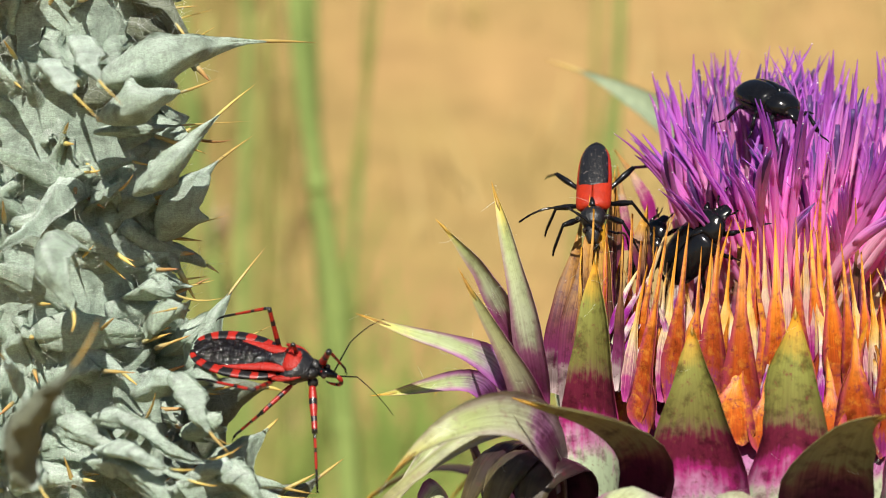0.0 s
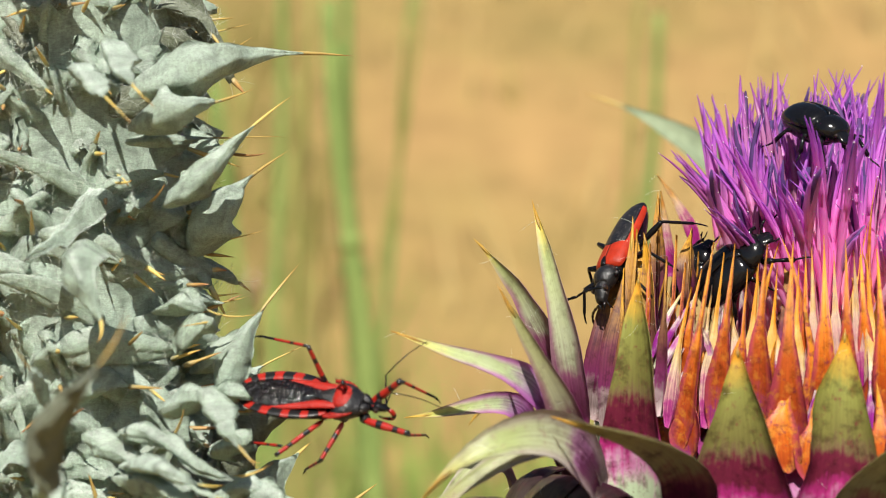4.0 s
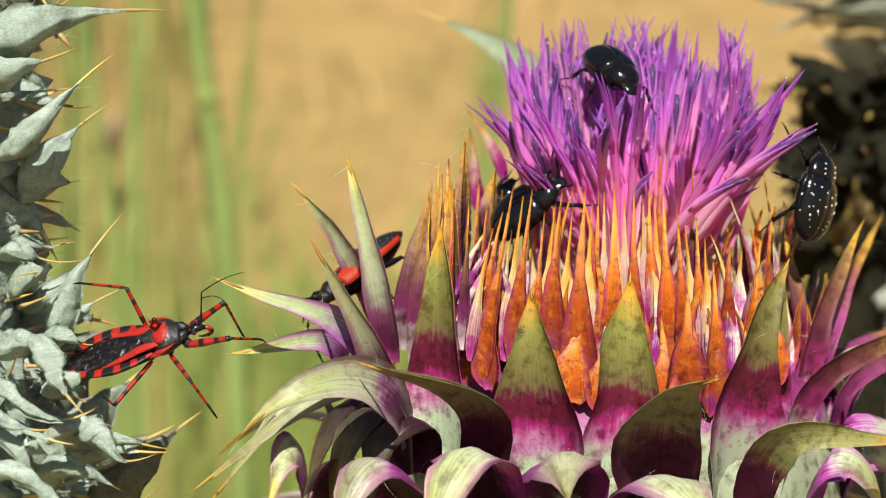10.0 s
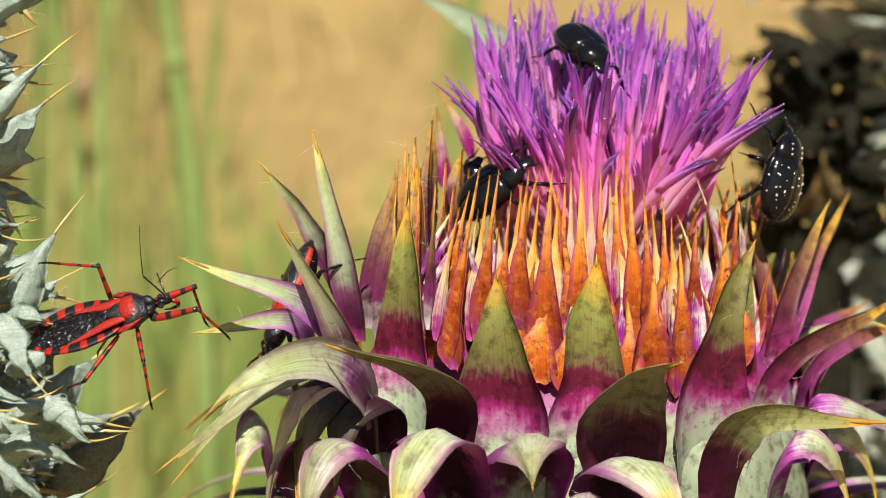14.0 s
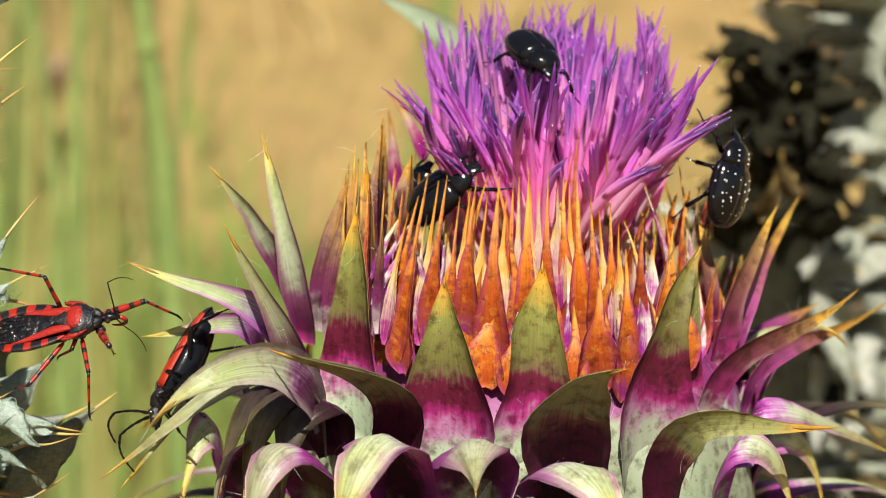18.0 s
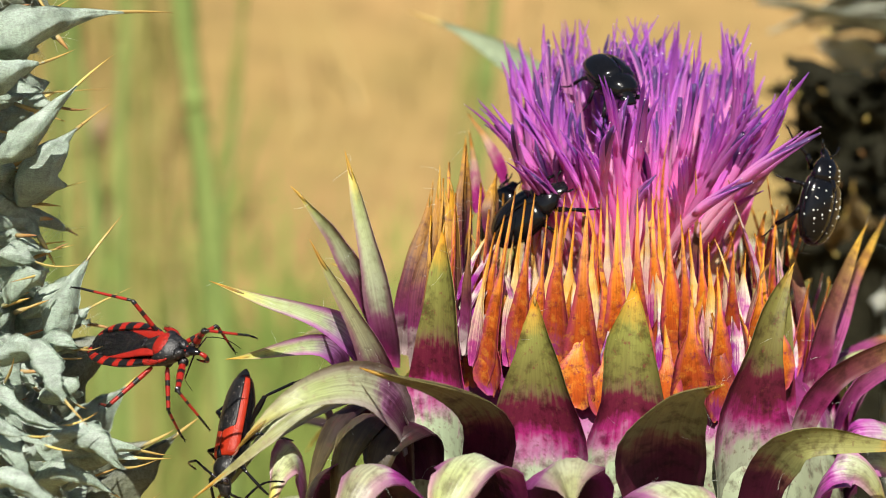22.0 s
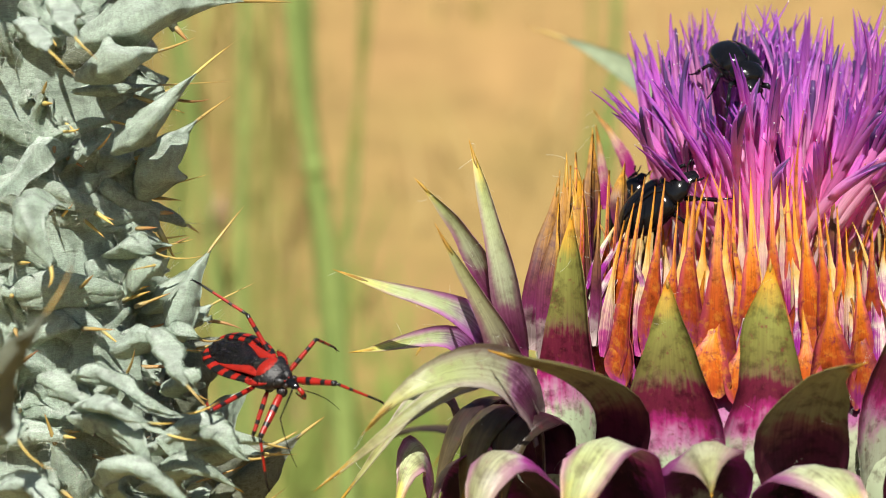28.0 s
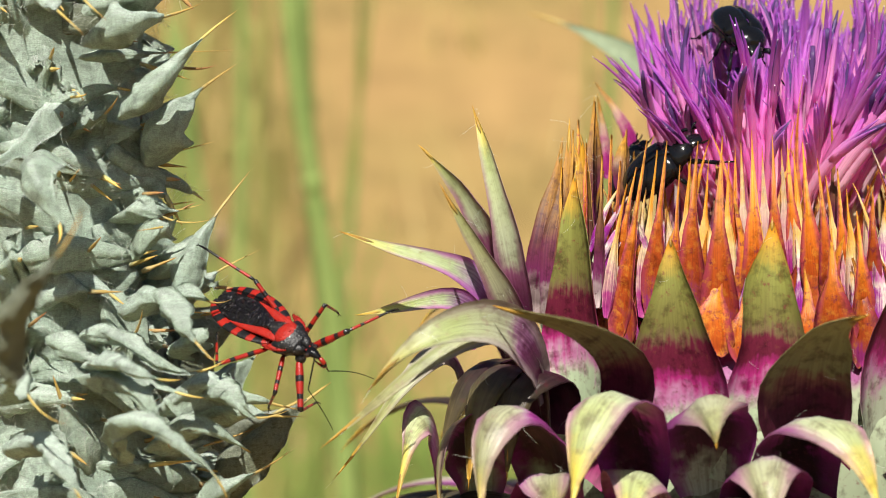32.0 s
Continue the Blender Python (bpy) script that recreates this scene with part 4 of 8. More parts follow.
bract((3.32, -16.5, -1.43), (2.7, -20.5, 5.59), (2.7, -19.4, 9.71), (2.99, -15.5, 14.12), 2.3, M_ORANGE, shape="awn", spine=0, cup=0.45)
bract((7.8, -16.5, -2.47), (7.06, -20.5, 4.15), (7.12, -19.4, 7.7), (7.57, -15.5, 11.21), 2.3, M_ORANGE, shape="awn", spine=0, cup=0.45)
bract((11.31, -15.0, -2.57), (10.99, -19.0, 2.84), (11.35, -17.9, 5.7), (12.16, -14.0, 8.51), 2.1, M_ORANGE, shape="awn", spine=0, cup=0.45)
bract((-13.13, -15.0, -1.68), (-12.47, -19.0, 4.54), (-11.74, -17.9, 8.09), (-10.69, -14.0, 11.81), 2.1, M_ORANGE, shape="awn", spine=0, cup=0.45)
bract((-10.84, -18.5, -2.46), (-10.34, -20.1, 3.16), (-9.72, -18.57, 7.68), (-8.82, -15.0, 13.46), 2.2, M_CREAM, shape="awn", spine=0, cup=0.3)
bract((-7.38, -18.5, -2.43), (-7.12, -20.1, 3.6), (-6.59, -18.57, 7.76), (-5.73, -15.0, 12.68), 2.2, M_CREAM, shape="awn", spine=0, cup=0.3)
bract((-5.25, -18.5, -2.41), (-5.23, -20.1, 4.04), (-4.83, -18.57, 8.02), (-4.11, -15.0, 12.43), 2.4, M_CREAM, shape="awn", spine=0, cup=0.3)
bract((-1.47, -18.5, -2.38), (-1.62, -20.1, 4.92), (-1.49, -18.57, 9.4), (-1.17, -15.0, 14.34), 2.2, M_CREAM, shape="awn", spine=0, cup=0.3)
bract((0.45, -18.5, -2.37), (0.27, -20.1, 5.35), (0.42, -18.57, 9.47), (0.78, -15.0, 13.55), 2.2, M_CREAM, shape="awn", spine=0, cup=0.3)
bract((2.47, -18.5, -2.35), (2.12, -20.1, 5.37), (2.2, -18.57, 9.49), (2.51, -15.0, 13.57), 2.2, M_CREAM, shape="awn", spine=0, cup=0.3)
bract((3.97, -18.5, -2.34), (3.43, -20.1, 4.96), (3.4, -18.57, 9.07), (3.6, -15.0, 13.31), 2.3, M_CREAM, shape="awn", spine=0, cup=0.3)
bract((7.01, -18.5, -2.32), (6.51, -20.1, 3.72), (6.4, -18.57, 7.22), (6.45, -15.0, 10.92), 2.3, M_CREAM, shape="awn", spine=0, cup=0.3)
bract((8.34, -18.5, -2.31), (7.96, -20.1, 3.31), (8.06, -18.57, 6.33), (8.42, -15.0, 9.32), 2.3, M_CREAM, shape="awn", spine=0, cup=0.3)
bract((9.52, -18.5, -2.3), (9.3, -20.1, 2.9), (9.52, -18.57, 5.62), (10.01, -15.0, 8.25), 2.2, M_CREAM, shape="awn", spine=0, cup=0.3)
bract((-14.02, -18.5, -2.48), (-13.49, -20.1, 2.7), (-12.75, -18.57, 6.17), (-11.63, -15.0, 10.2), 2.2, M_CREAM, shape="awn", spine=0, cup=0.3)
bract((-0.19, -18.5, -2.37), (-0.44, -20.1, 5.35), (-0.35, -18.57, 9.38), (-0.08, -15.0, 13.28), 2.2, M_CREAM, shape="awn", spine=0, cup=0.3)
bract((-3.12, -18.5, -2.4), (-3.21, -20.1, 4.48), (-2.88, -18.57, 8.48), (-2.23, -15.0, 12.72), 2.2, M_CREAM, shape="awn", spine=0, cup=0.3)


for _x, _z, _w, _h in ((-12.2, -5.2, 4.4, 10.5), (-4.6, -6.0, 5.2, 9.5), (-2.2, -6.6, 4.0, 8.0), (3.4, -6.8, 4.4, 9.0), (8.4, -7.2, 5.2, 10.0), (11.6, -6.4, 4.2, 9.0), (14.6, -5.0, 3.4, 9.0)):
    _y = -2.0 - math.sqrt(max(0.0, 21.4**2 - (_x - 1.0) ** 2))
    _o = Vector((_x - 1.0, _y + 2.0, 0)).normalized()
    _q = Vector((_x, _y, _z))
    bract(_q, _q + _o * 1.6 + Vector((0, 0, _h * 0.34)), _q - _o * 0.2 + Vector((0.2, 0, _h * 0.68)), _q - _o * 2.6 + Vector((0.5, 0, _h)), _w, M_ORANGE, shape="awn", spine=0, cup=0.4, wave=0.45)


def ring(count, z0, length, width, rise, lean, mat, jit, seed, start=0.0, span=360.0, shape="tri", spine=0.16, cup=0.3):
    """A whorl of bracts seated at one height; lean 0 stands upright, 1 lies outward."""
    rng = random.Random(seed)
    for i in range(count):
        a = radians(start + span * (i + rng.uniform(-0.3, 0.3)) / count)
        z = z0 + rng.uniform(-1.2, 1.2) * jit
        r = involucre_radius(z) + (0.2 if spine else -0.9)
        ln = length * rng.uniform(1 - 0.22 * jit, 1 + 0.22 * jit)
        le = lean + rng.uniform(-0.12, 0.12) * jit
        out = Vector((math.cos(a), math.sin(a), 0))
        tw = Vector((-out.y, out.x, 0)) * rng.uniform(-0.14, 0.14) * jit * ln
        bend = Vector((-out.y, out.x, 0)) * (rng.uniform(-0.09, 0.09) * ln if shape == "awn" else 0.0)
        p0 = AXIS + out * r + Vector((0, 0, z))
        up = Vector((0, 0, 1))
        p1 = p0 + up * ln * 0.38 * rise + out * ln * 0.08
        p2 = p0 + up * ln * 0.72 * rise + out * ln * (0.05 + 0.6 * le) + tw * 0.4 + bend
        p3 = p0 + up * ln * (1 - le) * rise + out * ln * le + tw
        m = mat[rng.randrange(len(mat))] if isinstance(mat, list) else mat
        bract(p0, p1, p2, p3, width * rng.uniform(0.8, 1.2), m, cup, 0.3, shape, spine, 0.2)


# inner whorls all round, then the whorls of the far side
ring(36, 1.0, 11.6, 1.7, 1, 0.0, [M_CREAM, M_STREAK, M_ORANGE], 1.9, 11, shape="awn", spine=0)
ring(46, 0.2, 12.2, 2.1, 1, 0.02, [M_ORANGE, M_CREAM, M_BROWN], 1.9, 12, shape="awn", spine=0)
ring(38, -1.6, 11.8, 2.6, 1, 0.04, [M_ORANGE, M_STREAK, M_CREAM], 1.7, 13, shape="awn", spine=0)
ring(30, -4.4, 11.0, 3.6, 1, 0.05, [M_ORANGE, M_ORANGE, M_STREAK], 1.2, 14, shape="awn", spine=0)
ring(44, -5.0, 9.5, 2.8, 1, 0.0, [M_ORANGE, M_STREAK], 1.0, 25, shape="lance", spine=0)
ring(15, -11.5, 8.0, 7.0, 1, 0.05, M_ERECT, 0.5, 22, -20, 220, shape="erect", spine=0.08)
ring(9, -6.5, 14.0, 7.0, 1, 0.22, M_ERECT, 0.6, 15, 8, 164)
ring(9, -11.0, 18.0, 7.0, 1, 0.6, M_GREEN, 0.8, 16, 0, 180)
ring(9, -17.0, 22.0, 7.5, 0.6, 0.95, [M_CURL, M_SHADE_BRACT, M_SHADE_BRACT], 0.6, 17, 5, 170)
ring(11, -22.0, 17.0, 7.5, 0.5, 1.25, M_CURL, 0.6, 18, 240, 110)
# side whorl in the colour that carries painted shade
ring(6, -22.0, 16.0, 7.5, 0.5, 1.25, M_SHADE_BRACT, 0.6, 28, 178, 60)
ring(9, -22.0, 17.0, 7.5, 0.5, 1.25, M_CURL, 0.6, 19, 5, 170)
ring(20, -27.0, 15.0, 7.0, 0.45, 1.3, [M_CURL, M_SHADE_BRACT], 0.6, 20)


def joined(pieces):
    verts, faces, uvs = [], [], []
    for vs, fs, us in pieces:
        k = len(verts)
        verts += vs
        faces += [tuple(q + k for q in f) for f in fs]
        uvs += us
    return verts, faces, uvs


def floret_shape(rng, arch):
    """One floret 27 mm long: pale tube, split purple throat with pointed lobes, and a dark dusty anther column."""
    ln = 27.0
    by, bx = rng.uniform(-0.08, 0.08), rng.uniform(-0.05, 0.05)
    p = (Vector((0, 0, 0)), Vector((-0.02 + bx, by, 0.34)), Vector((arch * 0.35 - bx, by * 1.5, 0.74)), Vector((arch, -by * 0.9, 1.0 - 0.35 * arch * arch)))
    pieces = []
    n = 11
    tubev = 0.66
    rad = [0.22, 0.24, 0.27, 0.32, 0.38, 0.44, 0.50, 0.54, 0.56, 0.50, 0.36]
    pts = [bezier(p, tubev * k / (n - 1)) * ln for k in range(n)]
    pieces.append(tube(pts, [r * rng.uniform(0.9, 1.1) for r in rad], 6, 0.0, 0.62, 0.62))
    d = tangent(p, 0.8)
    a = d.orthogonal().normalized()
    b = d.cross(a)
    w0 = rng.uniform(0, 6.28)
    for k in range(3):
        w = w0 + k * 2.09 + rng.uniform(-0.4, 0.4)
        o = a * math.cos(w) + b * math.sin(w)
        end, gap = rng.uniform(0.80, 1.0), rng.uniform(0.12, 0.8)
        curl = rng.uniform(-0.7, 0.5)
        ps = []
        for i in range(7):
            v = i / 6
            ps.append(bezier(p, tubev - 0.10 + (end - tubev + 0.10) * v) * ln + o * (0.20 + gap * v * v + curl * v**4))
        pieces.append(tube(ps, [0.30, 0.40, 0.41, 0.36, 0.28, 0.18, 0.04], 5, 0.50, 0.86, 0.5))
    if rng.random() < 0.45:
        return joined(pieces)
    ps = [bezier(p, 0.66 + (0.22 + rng.uniform(-0.05, 0.05)) * i / 6) * ln for i in range(7)]
    pieces.append(tube(ps, [rng.uniform(0.8, 1.2) * r for r in (0.16, 0.24, 0.27, 0.28, 0.27, 0.23, 0.07)], 6, 0.90, 1.0))
    return joined(pieces)


def make_florets():
    """A fan of florets: the outer ones single, the inner crowd joined; those in front arch over to both sides."""
    rng = random.Random(21)
    shapes = [floret_shape(rng, rng.uniform(-0.18, 0.05)) for _ in range(14)] + [floret_shape(rng, rng.uniform(0.15, 0.42)) for _ in range(8)]
    protos = {}
    total, singles = 290, 240
    order = list(range(total))
    rng.shuffle(order)
    crowd = []
    for n, i in enumerate(order):
        share = math.sqrt((i + 0.5) / total)
        rho = 8.8 * share
        a = i * 2.399963 + rng.uniform(-0.2, 0.2)
        out = Vector((math.cos(a), math.sin(a), 0))
        base = out * rho + Vector((1.0, 0, 2.0 + 600))
        clump = noise.noise(Vector((out.x * rho * 0.42, out.y * rho * 0.42, 3.7)))
        lean = 0.01 + (0.13 if out.x < 0 else 0.24) * share**1.3 + rng.uniform(-0.05, 0.05) + 0.07 * clump
        sway = Vector((-out.y, out.x, 0)) * (0.16 * noise.noise(Vector((out.x * rho * 0.5, out.y * rho * 0.5, 8.1))) + rng.uniform(-0.06, 0.06))
        front = out.y < -0.25 and rho > 4.5
        size = rng.uniform(0.86, 1.12)
        kind = n % 14
        if front:
            size *= rng.uniform(0.66, 0.98)
            lean += rng.uniform(-0.04, 0.24) * out.y * out.y
            sway += Vector((0.24 * (1 - abs(out.x)) * math.tanh((out.x * rho + 0.3) / 1.6), 0, 0))
            if rng.random() < 0.75 and out.y < -0.6:
                kind = 14 + n % 8
        d = (Vector((0.02, 0, 1)) + out * lean + sway).normalized()
        x = out + sway * 1.5
        x = (x - d * x.dot(d)).normalized()
        rot = Matrix((x, d.cross(x), d)).transposed().to_4x4()
        m = Matrix.Translation(base * MM) @ rot @ Matrix.Rotation(rng.uniform(-0.5, 0.5), 4, "Z") @ Matrix.Diagonal((1, 1, size, 1))
        if n < singles:
            if kind in protos:
                ob = new("floret", protos[kind])
            else:
                ob = part("floret", shapes[kind], M_FLORET if kind % 3 else M_FLORET_PALE, head)
                protos[kind] = ob.data
            ob.parent = head
            ob.matrix_basis = m
        else:
            vs, fs, us = shapes[kind]
            crowd.append(([tuple((m @ (Vector(v) * MM)) / MM) for v in vs], fs, us))
    tagged(part("floret_crowd", joined(crowd), M_FLORET, head, "dense inner purple florets"), kind="stuff")


make_florets()


def strands(name, items, material, parent, label, sides=3):
    """Many fine hairs in one mesh: each a list of points and a radius."""
    verts, faces = [], []
    for pts, r in items:
        k = len(verts)
        n = len(pts)
        for i, p in enumerate(pts):
            t = pts[min(i + 1, n - 1)] - pts[max(i - 1, 0)]
            a = t.orthogonal().normalized()
            b = t.normalized().cross(a)
            for j in range(sides):
                w = 2 * math.pi * j / sides
                verts.append(tuple(p + (a * math.cos(w) + b * math.sin(w)) * r * (1 - 0.6 * i / n)))
        for i in range(n - 1):
            for j in range(sides):
                q = (j + 1) % sides
                faces.append((k + i * sides + j, k + i * sides + q, k + (i + 1) * sides + q, k + (i + 1) * sides + j))
    return tagged(part(name, (verts, faces, None), material, parent, label), kind="stuff")


def felt_on(ob, count, length, r, rng, origin):
    """Long loose hairs that lie along the surface of a mesh part on its open side."""
    me = ob.data
    spots = [v for v in me.vertices if v.normal.y < 0.35]
    out = []
    for _ in range(count if spots else 0):
        v = spots[rng.randrange(len(spots))]
        nrm = v.normal
        d = Vector((rng.gauss(0, 1), rng.gauss(0, 1), rng.gauss(0, 1)))
        d = (d - nrm * d.dot(nrm)).normalized()
        c = Vector((rng.gauss(0, 1), rng.gauss(0, 1), rng.gauss(0, 1)))
        p = v.co / MM + origin + nrm * 0.03
        ln = length * rng.uniform(0.5, 1.5)
        pts = []
        for i in range(4):
            pts.append(p.copy())
            d = (d + c * 0.22).normalized()
            p = p + d * ln / 3 + nrm * 0.05
        out.append((pts, r * rng.uniform(0.7, 1.2)))
    return out


def hairs_on(ob, count, length, r, rng, origin):
    """Curling hairs rooted on the points of a mesh part, in the space of its thing."""
    me = ob.data
    out = []
    for _ in range(count):
        v = me.vertices[rng.randrange(len(me.vertices))]
        d = Vector((rng.gauss(0, 1), rng.gauss(0, 1), rng.gauss(0, 1))) * 0.8 + v.normal
        d.normalize()
        c = Vector((rng.gauss(0, 1), rng.gauss(0, 1), rng.gauss(0, 1)))
        p = v.co / MM + origin
        ln = length * rng.uniform(0.5, 1.4)
        pts = []
        for i in range(5):
            pts.append(p.copy())
            d = (d + c * 0.28).normalized()
            p = p + d * ln / 4
        out.append((pts, r * rng.uniform(0.7, 1.2)))
    return out


def make_pollen():
    rng = random.Random(64)
    verts, faces = [], []
    tubes = [o for o in head.children if o.name.startswith("floret") and "crowd" not in o.name]
    for o in tubes:
        for _ in range(7):
            v = o.data.vertices[rng.randrange(30, len(o.data.vertices))]
            p = o.matrix_basis @ v.co / MM
            r = rng.uniform(0.05, 0.09)
            k = len(verts)
            for d in ((1, 0, 0), (-1, 0, 0), (0, 1, 0), (0, -1, 0), (0, 0, 1), (0, 0, -1)):
                verts.append(tuple(p + Vector(d) * r))
            faces += [(k + a, k + b, k + c) for a, b, c in ((0, 2, 4), (2, 1, 4), (1, 3, 4), (3, 0, 4), (2, 0, 5), (1, 2, 5), (3, 1, 5), (0, 3, 5))]
    # pale grains do for pollen and for glints on the florets
    tagged(part("pollen", (verts, faces, None), M_POLLEN_GLINT, head, "white grains on the florets, pollen dust and added sparkle"), kind="stuff")
    webs = []
    bracts = [o for o in head.children if o.name.startswith("bract")]
    for o in bracts[:52]:
        webs += hairs_on(o, 7, 1.6, 0.010, rng, o.location / MM)
    strands("cobweb", webs, M_HAIR, head, "fine white cobwebby hairs on the bracts")


make_pollen()


# ---- spiny woolly plants ----
def lobe(root, root_at, p, width, mat, side, spine, spine_mat, wave, cup, thick=0.8, shape="tri", roll=0.0, seed=None, teeth=0.15, puff=0.0):
    p = [Vector(q) for q in p]
    at = p[0]
    seed = p[3].x * 0.53 + p[3].z * 0.29 + p[3].y * 0.17 if seed is None else seed
    b = part("leaf_lobe", moved(blade(p, width, side, 20 if puff else 16, 12 if puff else 8, cup, thick, shape, wave, seed, 1 - spine * 0.72, roll, teeth, puff), at), mat, root, at=at - root_at)
    if spine:
        pts = [bezier(p, 1 - spine + spine * i / 5) - at for i in range(6)]
        r0 = min(0.24, 0.06 + 0.025 * width)
        part("spine", tube(pts, [r0 * (0.2, 0.85, 0.9, 0.7, 0.4, 0.05)[i] for i in range(6)], 6), spine_mat, b, "sharp amber spine")
    return b


def rolled_tooth(root, root_at, p, r, mat, out, spine, spine_mat, seed):
    """A felted leaf tooth rolled in on itself: a creased, tapering fold that ends in a spine."""
    p = [Vector(q) for q in p]
    at = p[0]
    n, sides = 15, 16
    verts, faces, uvs = [], [], []
    a1, a2 = 1.57 + 0.7 * math.sin(seed * 3.1), 1.57 + 1.3 * math.cos(seed * 1.7)
    for i in range(n):
        v = 0.94 * i / (n - 1)
        c, t = bezier(p, v), tangent(p, v)
        u = (out - t * out.dot(t)).normalized()
        w = u.cross(t)
        rr = r * (0.55 + 0.45 * min(1, v / 0.25)) * max(0.06, 1 - v) ** 0.62
        for k in range(sides):
            a = 2 * math.pi * k / sides
            q = rr * (1 - 0.42 * math.exp(-((a - a1) / 0.28) ** 2) - 0.30 * math.exp(-((a - a2) / 0.25) ** 2))
            d = w * math.cos(a) * 1.15 + u * math.sin(a) * 0.85
            pt = c + d * q
            pt += d * 0.35 * (1 - v) * noise.noise(pt * 0.9) + u * 0.5 * noise.noise(pt * 0.3)
            verts.append(tuple(pt - at))
            uvs.append((k / sides, v))
    for i in range(n - 1):
        for k in range(sides):
            q = (k + 1) % sides
            faces.append((i * sides + k, i * sides + q, (i + 1) * sides + q, (i + 1) * sides + k))
    faces.append(tuple(range(sides - 1, -1, -1)))
    faces.append(tuple(range((n - 1) * sides, n * sides)))
    b = part("leaf_lobe", (verts, faces, uvs), mat, root, at=at - root_at)
    if spine:
        d = tangent(p, 1.0)
        tip = bezier(p, 0.93) - at
        part("spine", tube([tip + d * spine * i / 5 + out * 0.06 * i for i in range(6)], [r * 0.14 * q for q in (1.0, 0.95, 0.8, 0.6, 0.36, 0.05)], 6), spine_mat, b, "sharp amber spine")
    return b


def felted_body(low, high, core, seed):
    """The winged stalk's gathered surface: leaning peaks with star-like folds running down from them, and the peaks' tips."""
    low, high = Vector(low), Vector(high)
    length = (high - low).length
    ax = (high - low).normalized()
    ex = Vector((1, 0, 0)) - ax * ax.x
    ex.normalize()
    ey = ax.cross(ex)
    n, rows = 210, int(length / 0.42)
    rng = np.random.default_rng(seed)
    ph, zz = np.meshgrid(np.linspace(0, 2 * np.pi, n, endpoint=False), np.linspace(0, length, rows))
    rad = np.full(ph.shape, core * 0.60)
    aside, along_z = np.zeros(ph.shape), np.zeros(ph.shape)
    count = int(length * 4.4)
    tips = []
    for i in range(count):
        z0, a0 = length * (i + rng.uniform(-0.4, 0.4)) / count, i * 2.399963 + rng.uniform(-0.4, 0.4)
        r, h, turn = rng.uniform(3.0, 5.6), rng.uniform(3.6, 8.0), rng.uniform(0, 2 * np.pi)
        folds, la, lz = rng.integers(3, 5), rng.uniform(-0.15, 0.7), rng.uniform(-0.45, 0.45)
        dz = zz - z0
        da = (np.mod(ph - a0 + np.pi, 2 * np.pi) - np.pi) * core
        th = np.arctan2(dz, da) * folds + turn
        d = np.sqrt(da * da + dz * dz) / (r * (1 + 0.55 * np.cos(th)))
        rise = h * np.clip(1 - d, 0, 1) ** 1.2
        win = core * 0.60 + rise > rad
        rad = np.where(win, core * 0.60 + rise, rad)
        aside = np.where(win, la * rise * rise / h, aside)
        along_z = np.where(win, lz * rise * rise / h, along_z)
        a1 = a0 + la * h / (core * 0.60 + h)
        o = ex * math.cos(a1) + ey * math.sin(a1)
        tn = ax.cross(o)
        tips.append((low + ax * (z0 + lz * h) + o * (core * 0.60 + h * 0.93), (o + tn * la * 1.2 + ax * lz * 1.2).normalized()))
    verts, uvs = [], []
    for j in range(rows):
        for k in range(n):
            q = low + ax * (zz[j, k] + along_z[j, k])
            a = ph[j, k] + aside[j, k] / rad[j, k]
            o = ex * math.cos(a) + ey * math.sin(a)
            r = rad[j, k] + 0.75 * noise.noise(q * 0.33 + o * 3) + 0.45 * noise.noise(q * 0.9 + o * 9)
            verts.append(tuple(q + o * r))
            uvs.append((k / n, j / rows))
    faces = [(j * n + k, j * n + (k + 1) % n, (j + 1) * n + (k + 1) % n, (j + 1) * n + k) for j in range(rows - 1) for k in range(n)]
    return verts, faces, uvs, tips


